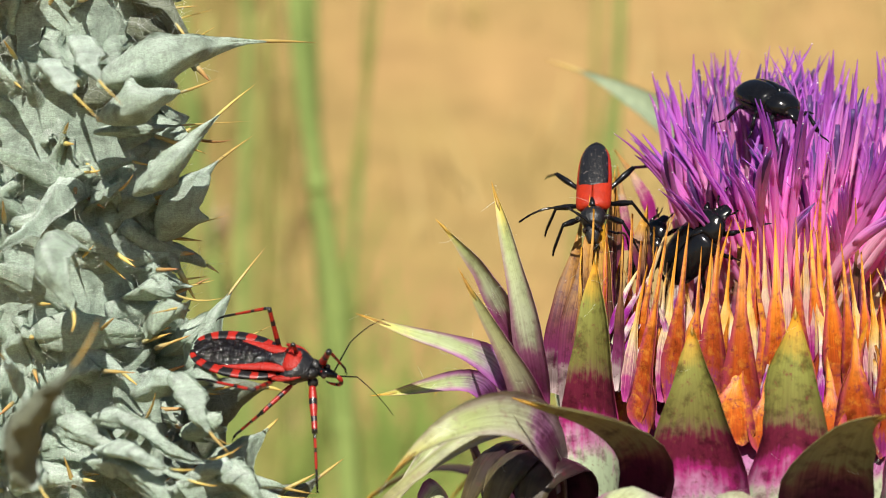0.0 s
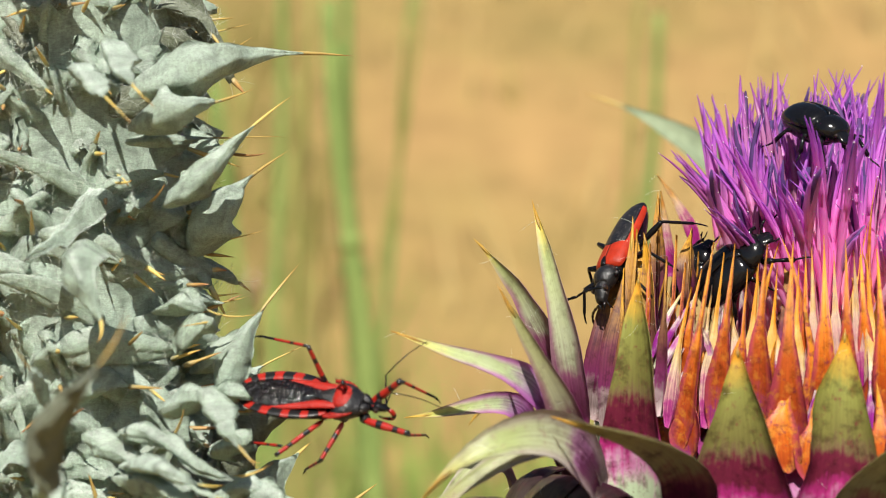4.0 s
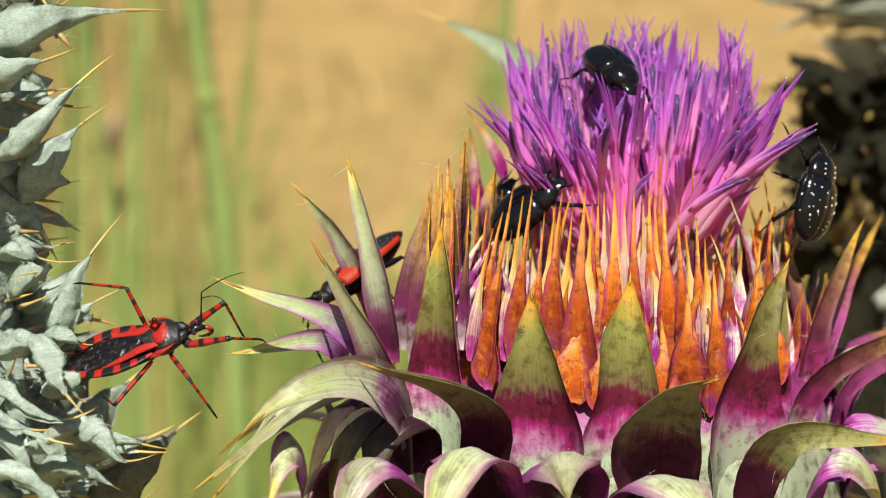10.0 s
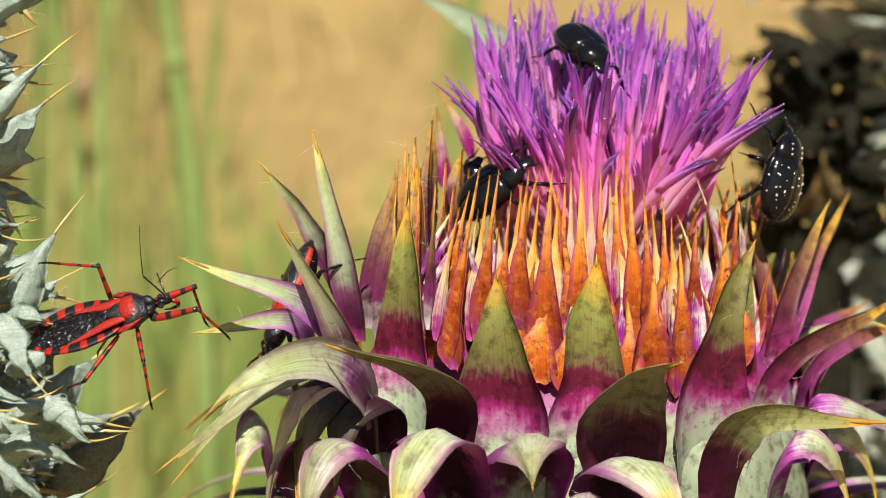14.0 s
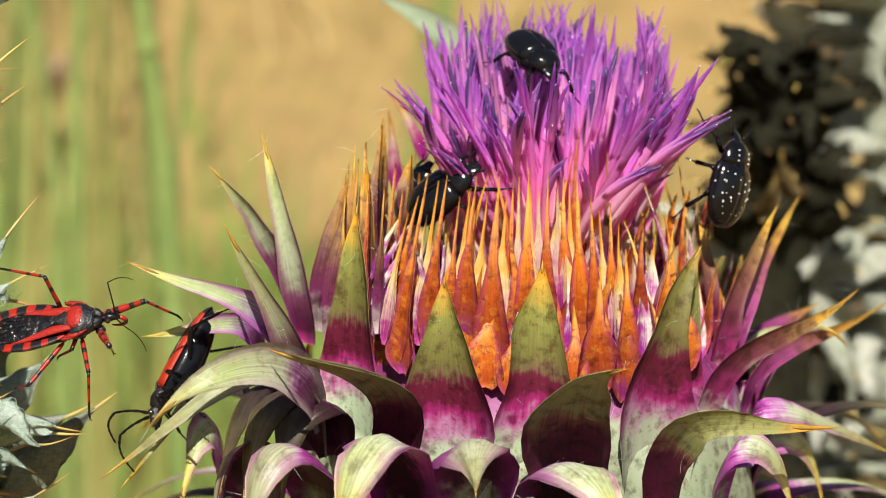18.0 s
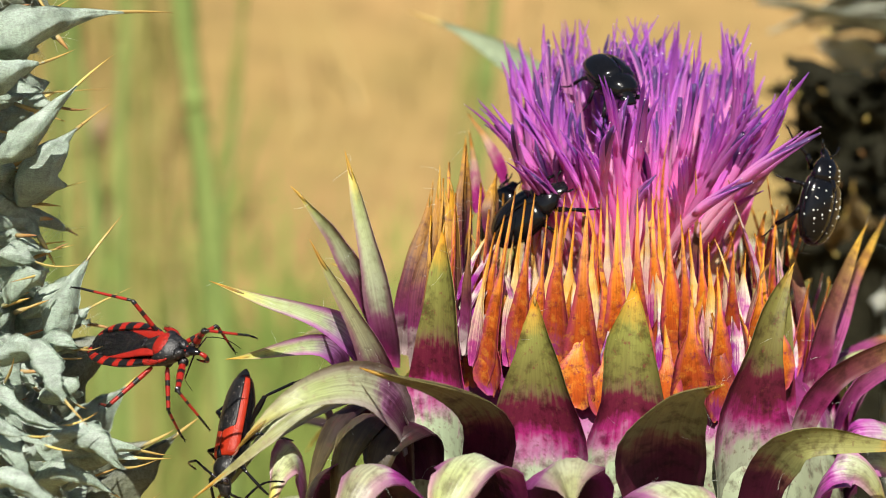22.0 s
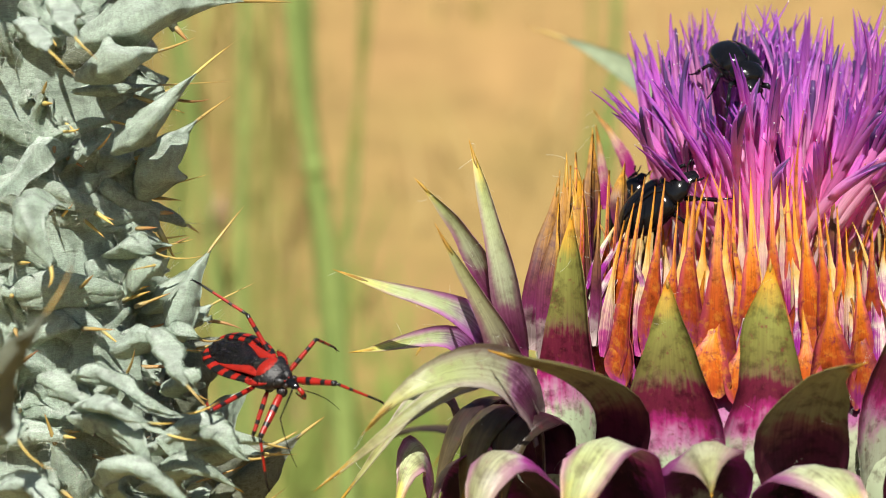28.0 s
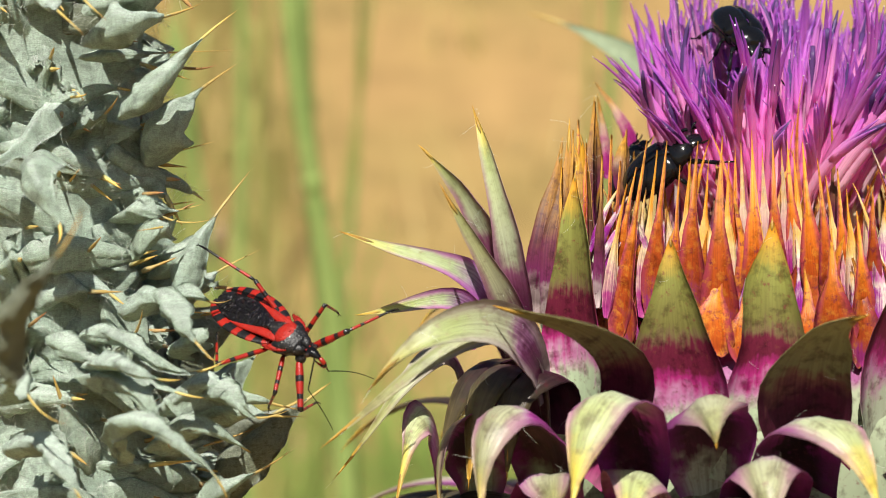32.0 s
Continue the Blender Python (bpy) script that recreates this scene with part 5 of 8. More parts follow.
def spiny_plant(name, label, low, high, core, count, mats, length, width, seed, face=None, mixed=0.12, lie=0.0, felted=False):
    """A stalk thickly set with folded, felted, spine-tipped lobes."""
    rng = random.Random(seed)
    low, high = Vector(low), Vector(high)
    foot = Vector((low.x, low.y, -615.0))
    root = base_empty(name, foot, label, "thistle")
    pts = [foot - foot, (low - foot) * 0.5] + [low + (high - low) * i / 16 - foot for i in range(17)]
    rad = [5, 6] + [core * (0.85 + 0.25 * noise.noise(Vector((i * 0.7, seed, 0)))) for i in range(16)] + [core * 0.3]
    part("stalk", tube(pts, rad, 16), mats[0], root)
    if felted:
        v, f, u, tips = felted_body(low, high, core * 0.80, seed)
        wing = part("felted_wing", ([tuple(Vector(q) - foot) for q in v], f, u), mats[0], root, "gathered woolly wing of the stalk")
        for tip, d in (q for q in tips if q[1].y < 0.3):
            ln = rng.uniform(2.4, 5.2)
            part("spine", tube([tip - foot + d * ln * i / 5 for i in range(6)], [rng.uniform(0.17, 0.26) * q for q in (1.0, 0.95, 0.8, 0.6, 0.36, 0.05)], 6), rng.choice((M_SPINE, M_SPINE, M_SPINE_RED)), wing, "sharp amber spine")
    ax = (high - low).normalized()
    for i in range(count):
        v = (i + rng.uniform(-0.4, 0.4)) / count
        c = low + (high - low) * max(0, min(1, v))
        a = i * 2.399963 + rng.uniform(-0.5, 0.5)
        if face is not None and rng.random() < 0.6:
            a = radians(face + rng.uniform(-95, 95))
        out = Vector((math.cos(a), math.sin(a), 0))
        out = (out - ax * out.dot(ax)).normalized()
        tn = ax.cross(out)
        ln = length * rng.uniform(0.6, 1.3)
        w = width * rng.uniform(0.7, 1.25)
        if rng.random() < lie:
            ph = rng.uniform(-2.2, 1.6)
            d = tn * math.cos(ph) * (1 if rng.random() < 0.65 else -1) + ax * math.sin(ph)
            p0 = c + out * core * rng.uniform(0.8, 1.05) - d * ln * 0.3
            p1 = p0 + d * ln * 0.33 + out * rng.uniform(1.5, 3.2)
            p2 = p0 + d * ln * 0.66 + out * rng.uniform(1.2, 4.0)
            p3 = p0 + d * ln + out * rng.uniform(0.5, 6.5) + ax * rng.uniform(-2.5, 1.0)
            side = (d.cross(out) + out * rng.uniform(-0.5, 0.5)).normalized()
            if felted:
                ph = rng.gauss(-0.35, 0.55)
                d = (tn * math.cos(ph) + ax * math.sin(ph)) * (1 if rng.random() < 0.85 else -1)
                p0 = c + out * core * rng.uniform(0.72, 0.95) - d * ln * 0.45
                p1 = p0 + d * ln * 0.35 + out * rng.uniform(1.0, 2.4) + ax * rng.uniform(-0.8, 1.6)
                p2 = p0 + d * ln * 0.72 + out * rng.uniform(1.5, 3.4)
                p3 = p0 + d * ln * 1.05 + out * rng.uniform(2.0, 6.0) + ax * rng.uniform(-2.0, 1.0)
                # most teeth high up take the dull tone, as shade by colour
                rolled_tooth(root, foot, (p0, p1, p2, p3), w * rng.uniform(0.26, 0.42), mats[0] if rng.random() > (0.7 if c.z > 22 else mixed) else mats[-1], out, rng.choice((0.0, 1.6, 2.4, 3.2)), rng.choice((M_SPINE, M_SPINE, M_SPINE_RED)), rng.uniform(0, 9))
                continue
        else:
            d = (out + ax * rng.uniform(-0.55, 0.75) + tn * rng.uniform(-0.8, 0.8)).normalized()
            p0 = c + out * core * rng.uniform(0.45, 0.9)
            p1 = p0 + out * ln * 0.30 + ax * ln * rng.uniform(-0.15, 0.35) + tn * rng.uniform(-2, 2)
            p2 = p0 + d * ln * 0.66 + out * ln * rng.uniform(-0.05, 0.2) + ax * rng.uniform(-2.2, 2.2)
            p3 = p0 + d * ln + ax * rng.uniform(-2.5, 2.0) + tn * rng.uniform(-2, 2)
            side = (tn + ax * rng.uniform(-0.9, 0.9)).normalized()
        # felted lobes near the top: shade given through the duller material
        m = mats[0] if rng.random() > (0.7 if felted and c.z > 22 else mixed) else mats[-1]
        horn = rng.choice((M_SPINE, M_SPINE, M_SPINE_RED))
        if felted:
            lobe(root, foot, (p0, p1, p2, p3), w, m, side, rng.choice((0.0, 0.30, 0.38, 0.45)), horn, 0.9, rng.choice((1, 1, -1)) * rng.uniform(0.6, 1.5), rng.uniform(1.2, 2.2), rng.choice(("tri", "tri", "lance")), rng.uniform(-0.6, 0.6), teeth=0.25, puff=1.0)
        else:
            lobe(root, foot, (p0, p1, p2, p3), w, m, side, rng.choice((0.0, 0.0, 0.22, 0.28, 0.34)), horn, 2.0, rng.uniform(-0.3, 0.8), rng.uniform(0.8, 1.4), rng.choice(("ogive", "lance", "lance")), rng.uniform(-1.1, 1.1), teeth=0.28)
    if felted:
        fuzz = []
        for o in root.children:
            if o.name.startswith("leaf_lobe"):
                fuzz += felt_on(o, 75, 1.5, 0.017, rng, o.location / MM) + hairs_on(o, 8, 1.2, 0.018, rng, o.location / MM)
            elif o.name.startswith("felted_wing"):
                fuzz += felt_on(o, 14000, 1.3, 0.016, rng, Vector((0, 0, 0)))
        strands("wool_hair", fuzz, M_HAIR, root, "loose white felt hairs")
    return root, foot


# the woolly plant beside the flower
woolly, woolly_at = spiny_plant("woolly_thistle", "grey-green felted thistle stalk with amber-spined folded leaves", (-62.75, -12.00, -40.10), (-68.41, -12.00, 58.16), 10.5, 130, [M_WOOL, M_WOOL, M_WOOL_DULL_SHADE], 9.5, 4.6, 31, face=-75, mixed=0.05, lie=0.6, felted=True)
lobe(woolly, woolly_at, ((-59.37, -22.00, 26.42), (-52.50, -26.83, 26.97), (-53.72, -22.67, 30.19), (-42.07, -14.00, 30.41)), 5.8, M_WOOL, (-0.11, -0.24, 0.96), 0.22, M_SPINE, 0.8, 0.9, 1.6, "lance", puff=1.0)
lobe(woolly, woolly_at, ((-59.44, -24.00, 22.76), (-54.32, -33.50, 24.25), (-55.29, -23.50, 23.74), (-50.26, -21.00, 26.44)), 4.8, M_WOOL, (-0.30, -0.23, 0.93), 0.3, M_SPINE, 0.8, 0.9, 1.6, "lance", puff=1.0)
lobe(woolly, woolly_at, ((-61.30, -8.00, 28.96), (-58.37, -7.33, 32.81), (-59.34, -9.67, 32.23), (-52.42, -6.00, 34.58)), 2.2, M_WOOL, (-0.49, -0.21, 0.85), 0.4, M_SPINE, 0.8, 0.9, 1.6, "lance", puff=1.0)
lobe(woolly, woolly_at, ((-60.51, -22.00, 21.65), (-55.18, -24.67, 21.68), (-58.86, -18.33, 22.27), (-48.31, -12.00, 23.35)), 1.7, M_WOOL, (0.06, -0.24, 0.97), 0.35, M_SPINE, 0.8, 0.9, 1.6, "lance", puff=1.0)
lobe(woolly, woolly_at, ((-56.76, -22.00, 17.12), (-54.23, -30.33, 16.06), (-51.98, -23.67, 21.81), (-46.97, -20.00, 25.98)), 3.9, M_WOOL, (-0.64, -0.19, 0.75), 0.32, M_SPINE, 0.8, 0.9, 1.6, "lance", puff=1.0)
lobe(woolly, woolly_at, ((-56.13, -16.00, 12.81), (-51.91, -25.50, 16.26), (-53.41, -15.50, 17.92), (-47.93, -13.00, 21.92)), 5.0, M_WOOL, (-0.70, -0.17, 0.69), 0.35, M_SPINE, 0.8, 0.9, 1.6, "lance", puff=1.0)
lobe(woolly, woolly_at, ((-57.14, -16.00, 12.81), (-52.38, -21.33, 13.45), (-55.24, -14.67, 13.05), (-50.00, -14.00, 14.59)), 1.7, M_WOOL, (-0.17, -0.24, 0.96), 0.45, M_SPINE, 0.8, 0.9, 1.6, "lance", puff=1.0)
lobe(woolly, woolly_at, ((-52.60, -20.00, -0.62), (-50.09, -25.23, 4.84), (-52.22, -18.92, 4.04), (-46.28, -17.70, 11.50)), 4.0, M_WOOL, (-0.87, -0.12, 0.48), 0.28, M_SPINE, 0.8, 0.9, 1.6, "lance", puff=1.0)
lobe(woolly, woolly_at, ((-55.46, -16.00, 2.30), (-52.52, -19.67, 2.73), (-51.99, -17.33, 5.38), (-50.24, -18.00, 5.80)), 3.0, M_WOOL, (-0.60, -0.19, 0.78), 0.0, M_SPINE, 0.8, 0.9, 1.6, "lance", puff=1.0)
lobe(woolly, woolly_at, ((-57.41, -20.00, 7.18), (-53.87, -26.00, 9.49), (-54.91, -21.50, 5.59), (-49.52, -20.00, 6.95)), 2.9, M_WOOL, (0.03, -0.24, 0.97), 0.5, M_SPINE, 0.8, 0.9, 1.6, "lance", puff=1.0)
lobe(woolly, woolly_at, ((-57.08, -16.00, 8.79), (-53.62, -20.50, 8.21), (-54.56, -16.00, 7.52), (-51.04, -16.00, 8.59)), 2.0, M_WOOL, (0.03, -0.24, 0.97), 0.4, M_SPINE, 0.8, 0.9, 1.6, "lance", puff=1.0)
lobe(woolly, woolly_at, ((-52.45, -12.00, 0.30), (-50.32, -12.00, 2.48), (-50.98, -12.00, 2.18), (-46.01, -12.00, 4.53)), 2.0, M_WOOL, (-0.54, -0.20, 0.82), 0.6, M_SPINE, 0.8, 0.9, 1.6, "lance", puff=1.0)
lobe(woolly, woolly_at, ((-56.62, -24.00, -1.56), (-52.52, -30.00, 1.41), (-53.27, -25.50, -1.85), (-49.15, -24.00, -1.49)), 2.9, M_WOOL, (-0.01, -0.24, 0.97), 0.4, M_SPINE, 0.8, 0.9, 1.6, "lance", puff=1.0)
lobe(woolly, woolly_at, ((-56.06, -22.00, 4.22), (-53.29, -30.67, 6.03), (-50.47, -21.33, 6.68), (-54.82, -30.00, 5.53)), 2.9, M_WOOL, (-0.93, -0.09, 0.35), 0.3, M_SPINE, 0.8, 0.9, 1.6, "lance", puff=1.0)
lobe(woolly, woolly_at, ((-52.39, -30.00, -0.49), (-48.90, -39.00, -3.69), (-50.15, -37.50, -2.80), (-46.74, -39.00, -6.13)), 3.1, M_WOOL, (0.50, -0.21, 0.84), 0.4, M_SPINE, 0.8, 0.9, 1.6, "tri", puff=1.0)
lobe(woolly, woolly_at, ((-59.24, -28.00, -3.39), (-54.66, -35.33, -1.92), (-51.89, -35.17, -9.28), (-46.77, -32.00, -5.53)), 2.5, M_WOOL, (0.09, -0.24, 0.97), 0.25, M_SPINE, 1.4, 0.9, 1.6, "tri", puff=1.0)
lobe(woolly, woolly_at, ((-62.46, -26.00, -3.96), (-58.75, -29.83, -4.96), (-51.71, -35.17, -8.72), (-48.62, -33.00, -8.83)), 2.8, M_WOOL, (0.21, -0.24, 0.95), 0.25, M_SPINE, 1.4, 0.9, 1.6, "tri", puff=1.0)
lobe(woolly, woolly_at, ((-56.47, -8.00, -10.11), (-52.64, -9.67, -2.73), (-49.90, -5.33, -0.48), (-45.78, -4.00, -2.07)), 7.8, M_WOOL_DULL_SHADE, (-0.54, -0.20, 0.82), 0.2, M_SPINE, 0.8, 0.9, 1.6, "lance", puff=1.0)
lobe(woolly, woolly_at, ((-54.6, -8.0, -16.64), (-51.6, -8.0, -12.52), (-46.69, -8.0, -12.24), (-42.43, -8.0, -9.49)), 6.0, M_WOOL_DULL_SHADE, (-0.45, -0.21, 0.86), 0.25, M_SPINE, 0.8, 0.9, 1.2, "lance", puff=1.0)
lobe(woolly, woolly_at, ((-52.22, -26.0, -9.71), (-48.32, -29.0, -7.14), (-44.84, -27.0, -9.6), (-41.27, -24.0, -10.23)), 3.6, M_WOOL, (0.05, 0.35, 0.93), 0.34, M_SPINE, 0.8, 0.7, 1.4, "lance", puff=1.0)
lobe(woolly, woolly_at, ((-59.36, -58.00, -6.52), (-61.78, -60.67, -1.71), (-53.82, -69.33, 0.09), (-52.86, -66.00, 5.52)), 3.2, M_WOOL_DULL_SHADE, (-0.90, -0.10, 0.42), 0.3, M_SPINE, 0.8, 0.9, 1.6, "lance", puff=1.0)
lobe(woolly, woolly_at, ((-65.09, -34.00, -0.56), (-64.01, -43.33, 1.64), (-65.48, -40.67, 2.61), (-65.61, -44.00, 3.65)), 1.4, M_WOOL, (-1.00, 0.02, -0.08), 0.7, M_SPINE, 0.8, 0.9, 1.6, "tri", puff=1.0)
lobe(woolly, woolly_at, ((-62.35, -28.00, 11.17), (-63.86, -41.00, 10.27), (-58.72, -36.00, 6.29), (-59.79, -40.00, 3.97)), 5.2, M_WOOL, (0.85, -0.13, 0.52), 0.3, M_SPINE, 0.8, 0.9, 1.6, "tri", puff=1.0)
lobe(woolly, woolly_at, ((-60.85, -30.00, 28.48), (-57.55, -39.33, 24.53), (-58.97, -36.67, 25.38), (-55.52, -40.00, 22.39)), 2.8, M_WOOL, (0.55, -0.20, 0.81), 0.5, M_SPINE, 0.8, 0.9, 1.6, "tri", puff=1.0)
lobe(woolly, woolly_at, ((-62.78, -32.00, 26.32), (-59.23, -41.33, 22.65), (-61.21, -38.67, 24.94), (-56.92, -42.00, 20.83)), 2.8, M_WOOL, (0.44, -0.22, 0.87), 0.45, M_SPINE, 0.8, 0.9, 1.6, "tri", puff=1.0)
lobe(woolly, woolly_at, ((-52.83, -24.00, -9.87), (-48.22, -31.83, -6.07), (-47.52, -26.17, -8.83), (-44.51, -25.00, -9.68)), 3.1, M_WOOL, (-0.05, -0.24, 0.97), 0.25, M_SPINE, 1.4, 0.9, 1.6, "tri", puff=1.0)
lobe(woolly, woolly_at, ((-53.85, -24.00, -13.33), (-49.98, -31.83, -8.92), (-46.94, -26.17, -13.07), (-45.68, -25.00, -13.90)), 3.3, M_WOOL, (0.04, -0.24, 0.97), 0.2, M_SPINE, 1.4, 0.9, 1.6, "tri", puff=1.0)
lobe(woolly, woolly_at, ((-53.32, -22.00, -0.97), (-49.45, -28.67, 2.27), (-50.41, -26.33, -1.78), (-47.38, -24.00, -0.39)), 2.6, M_WOOL, (-0.17, -0.24, 0.96), 0.4, M_SPINE, 1.4, 0.9, 1.6, "tri", puff=1.0)
lobe(woolly, woolly_at, ((-52.30, -24.00, -4.91), (-48.24, -31.00, -2.05), (-50.70, -27.50, -5.52), (-48.33, -27.00, -5.71)), 2.8, M_WOOL, (0.01, -0.24, 0.97), 0.3, M_SPINE, 1.4, 0.9, 1.6, "tri", puff=1.0)
# overhanging lobe out of view, added to throw shade on the stalk's top
lobe(woolly, woolly_at, ((-71.31, -14.00, 42.04), (-69.78, -27.17, 41.37), (-69.39, -28.33, 41.48), (-67.28, -40.00, 40.08)), 12.1, M_WOOL, (-0.74, -0.16, 0.65), 0.15, M_SPINE, 0.8, 0.9, 1.6, "lance", puff=1.0)
lobe(woolly, woolly_at, ((-50.85, -24.00, -8.61), (-43.73, -34.33, -7.52), (-47.59, -29.67, -12.39), (-41.98, -28.00, -10.11)), 3.0, M_WOOL, (0.05, -0.24, 0.97), 0.35, M_SPINE, 1.4, 0.9, 1.6, "tri", puff=1.0)
lobe(woolly, woolly_at, ((-56.74, -28.00, -13.82), (-56.64, -43.33, -6.68), (-46.76, -40.67, -12.97), (-46.23, -38.00, -17.26)), 2.8, M_WOOL, (0.09, -0.24, 0.97), 0.2, M_SPINE, 1.4, 0.9, 1.6, "tri", puff=1.0)
lobe(woolly, woolly_at, ((-50.96, -24.00, -20.55), (-45.74, -35.33, -13.81), (-48.07, -28.67, -17.98), (-42.33, -22.00, -13.80)), 3.3, M_WOOL, (-0.58, -0.20, 0.79), 0.35, M_SPINE, 1.4, 0.9, 1.6, "tri", puff=1.0)
lobe(woolly, woolly_at, ((-65.62, -30.00, -8.76), (-62.51, -40.67, -3.64), (-63.12, -42.33, -9.60), (-58.31, -44.00, -10.55)), 2.4, M_WOOL, (-0.22, -0.24, 0.95), 0.5, M_SPINE, 1.4, 0.9, 1.6, "tri", puff=1.0)
lobe(woolly, woolly_at, ((-65.16, -30.00, -13.13), (-61.82, -36.33, -10.25), (-58.83, -42.67, -15.01), (-57.51, -40.00, -17.35)), 2.9, M_WOOL, (0.21, -0.24, 0.95), 0.2, M_SPINE, 1.4, 0.9, 1.6, "tri", puff=1.0)
lobe(woolly, woolly_at, ((-58.28, -30.00, -5.95), (-54.11, -44.00, -4.88), (-53.14, -37.00, -7.77), (-50.14, -36.00, -7.18)), 2.5, M_WOOL, (-0.03, -0.24, 0.97), 0.25, M_SPINE, 1.4, 0.9, 1.6, "tri", puff=1.0)
lobe(woolly, woolly_at, ((-58.78, -30.00, -7.40), (-52.91, -38.00, -6.45), (-52.05, -40.00, -10.29), (-51.14, -36.00, -13.03)), 2.9, M_WOOL, (0.46, -0.21, 0.86), 0.2, M_SPINE, 1.4, 0.9, 1.6, "tri", puff=1.0)
lobe(woolly, woolly_at, ((-50.74, -10.00, -18.37), (-47.30, -14.00, -13.95), (-44.03, -12.00, -11.18), (-39.75, -9.00, -8.06)), 5.5, M_WOOL_DULL_SHADE, (-0.6, 0.3, 0.75), 0.25, M_SPINE, 0.9, 0.9, 1.0, "lance", puff=1.0)
lobe(woolly, woolly_at, ((-51.55, -18.00, -11.06), (-48.25, -23.00, -9.55), (-45.27, -22.00, -11.06), (-41.48, -20.00, -10.91)), 4.2, M_WOOL, (0.1, -0.3, 0.95), 0.4, M_SPINE, 0.9, 0.9, 1.2, "lance", puff=1.0)
lobe(woolly, woolly_at, ((-53.58, -8.00, -12.55), (-51.10, -10.00, -8.98), (-48.90, -8.00, -7.23), (-46.34, -5.00, -4.52)), 6.5, M_WOOL, (-0.6, 0.1, 0.8), 0.2, M_SPINE, 0.9, 0.8, 1.2, "lance", puff=1.0)
# background thistle, its shade put into the leaf colour
dark, dark_at = spiny_plant("dark_thistle", "thistle stalk with drooping brown leaves, coloured dark for shade", (46.2, 105.0, 3.0), (45.6, 105.0, 32.0), 6.5, 78, [M_SHADE_LEAF, M_SHADE_LEAF, M_BROWN_DRY], 9.5, 6.5, 41, mixed=0.1)
spiny_plant("pale_thistle", "pale dry thistle stalk behind the flower", (68.76, 130.00, -97.31), (70.04, 130.00, 67.01), 6.0, 90, [M_PALE_DRY, M_PALE_DRY, M_SHADE_LEAF], 26.0, 11.0, 42, mixed=0.3)
spiny_plant("brown_thistle", "brown withered thistle stalk with curled leaves", (65.15, 150.00, -25.70), (60.26, 150.00, 80.81), 2.0, 50, [M_BROWN_DRY, M_BROWN_DRY, M_PALE_DRY], 20.0, 4.0, 44, mixed=0.4)
spiny_plant("pale_thistle", "pale grey-green thistle stalk below the shade-dark one", (48.41, 125.00, -95.69), (54.83, 125.00, 3.0), 6.5, 150, [M_PALE_DRY, M_PALE_DRY, M_BROWN_DRY], 22.0, 9.0, 43, mixed=0.2)
lobe(dark, dark_at, ((24.72, 75.00, 23.84), (-3.77, 61.67, 22.49), (-0.99, 63.33, 31.93), (-19.63, 62.00, 37.05)), 9.0, M_BLUE_LEAF, (0.30, 0.30, 0.90), 0.12, M_SPINE, 0.8, 0.3, 0.6, "lance")
far_flower = base_empty("mauve_flower", (-168.0, 900.0, -600.0), "pale mauve field flower far behind the thistles", "flower")
part("stem", tube([(0, 0, 0), (9, 0, 330), (0, 0, 638)], [1.6, 1.3, 1.1], 8), M_STALK, far_flower)
for _i in range(14):
    _a = _i * 2.4
    _d = Vector((math.cos(_a), math.sin(_a), 0.5 + 0.5 * (_i % 3)))
    _o = Vector((0, 0, 634))
    part("petal", blade((_o, _o + _d * 6, _o + _d * 12, _o + _d * 18), 6.0, _d.cross(Vector((0, 0, 1))), 6, 4, 0.3, 0.5, "lance"), M_MAUVE, far_flower)


# ---- insects; head towards +x, back towards +z, millimetres ----
def smooth_sections(rows, n=22):
    """Rows of loft sections, filled in smoothly."""
    rows = np.array(rows, float)
    t = np.linspace(0, 1, len(rows))
    q = np.linspace(0, 1, n)
    out = []
    for c in range(rows.shape[1]):
        y = rows[:, c]
        m = np.gradient(y, t)
        i = np.clip(np.searchsorted(t, q, side="right") - 1, 0, len(t) - 2)
        h = t[i + 1] - t[i]
        s = (q - t[i]) / h
        out.append((2 * s**3 - 3 * s**2 + 1) * y[i] + (s**3 - 2 * s**2 + s) * h * m[i] + (-2 * s**3 + 3 * s**2) * y[i + 1] + (s**3 - s**2) * h * m[i + 1])
    res = np.array(out).T
    res[:, 1:4] = np.maximum(res[:, 1:4], 0.02)
    return [tuple(float(v) for v in r) for r in res]


def bone(length, r0, r1, thick=1.0, sides=8, mid=0.35, bow=0.0):
    """A leg piece along +x."""
    pts, rad = [], []
    for i in range(13):
        v = i / 12
        pts.append((length * v, 0, bow * math.sin(math.pi * v)))
        rad.append((r0 + (r1 - r0) * v) * (1 + (thick - 1) * math.exp(-((v - mid) / 0.25) ** 2)))
    rad[0] *= 0.7
    return tube(pts, rad, sides)


BUG_HIPS = [(2.7, 0.9, -0.6), (0.9, 1.25, -0.8), (-0.9, 1.35, -0.8), (2.7, -0.9, -0.6), (0.9, -1.25, -0.8), (-0.9, -1.35, -0.8), (4.4, 0.22, 0.3), (4.4, -0.22, 0.3)]
BUG_BONES = [(4.4, 4.9), (3.8, 4.7), (5.2, 6.3), (4.4, 4.9), (3.8, 4.7), (5.2, 6.3), (2.9, 4.6), (2.9, 4.6)]


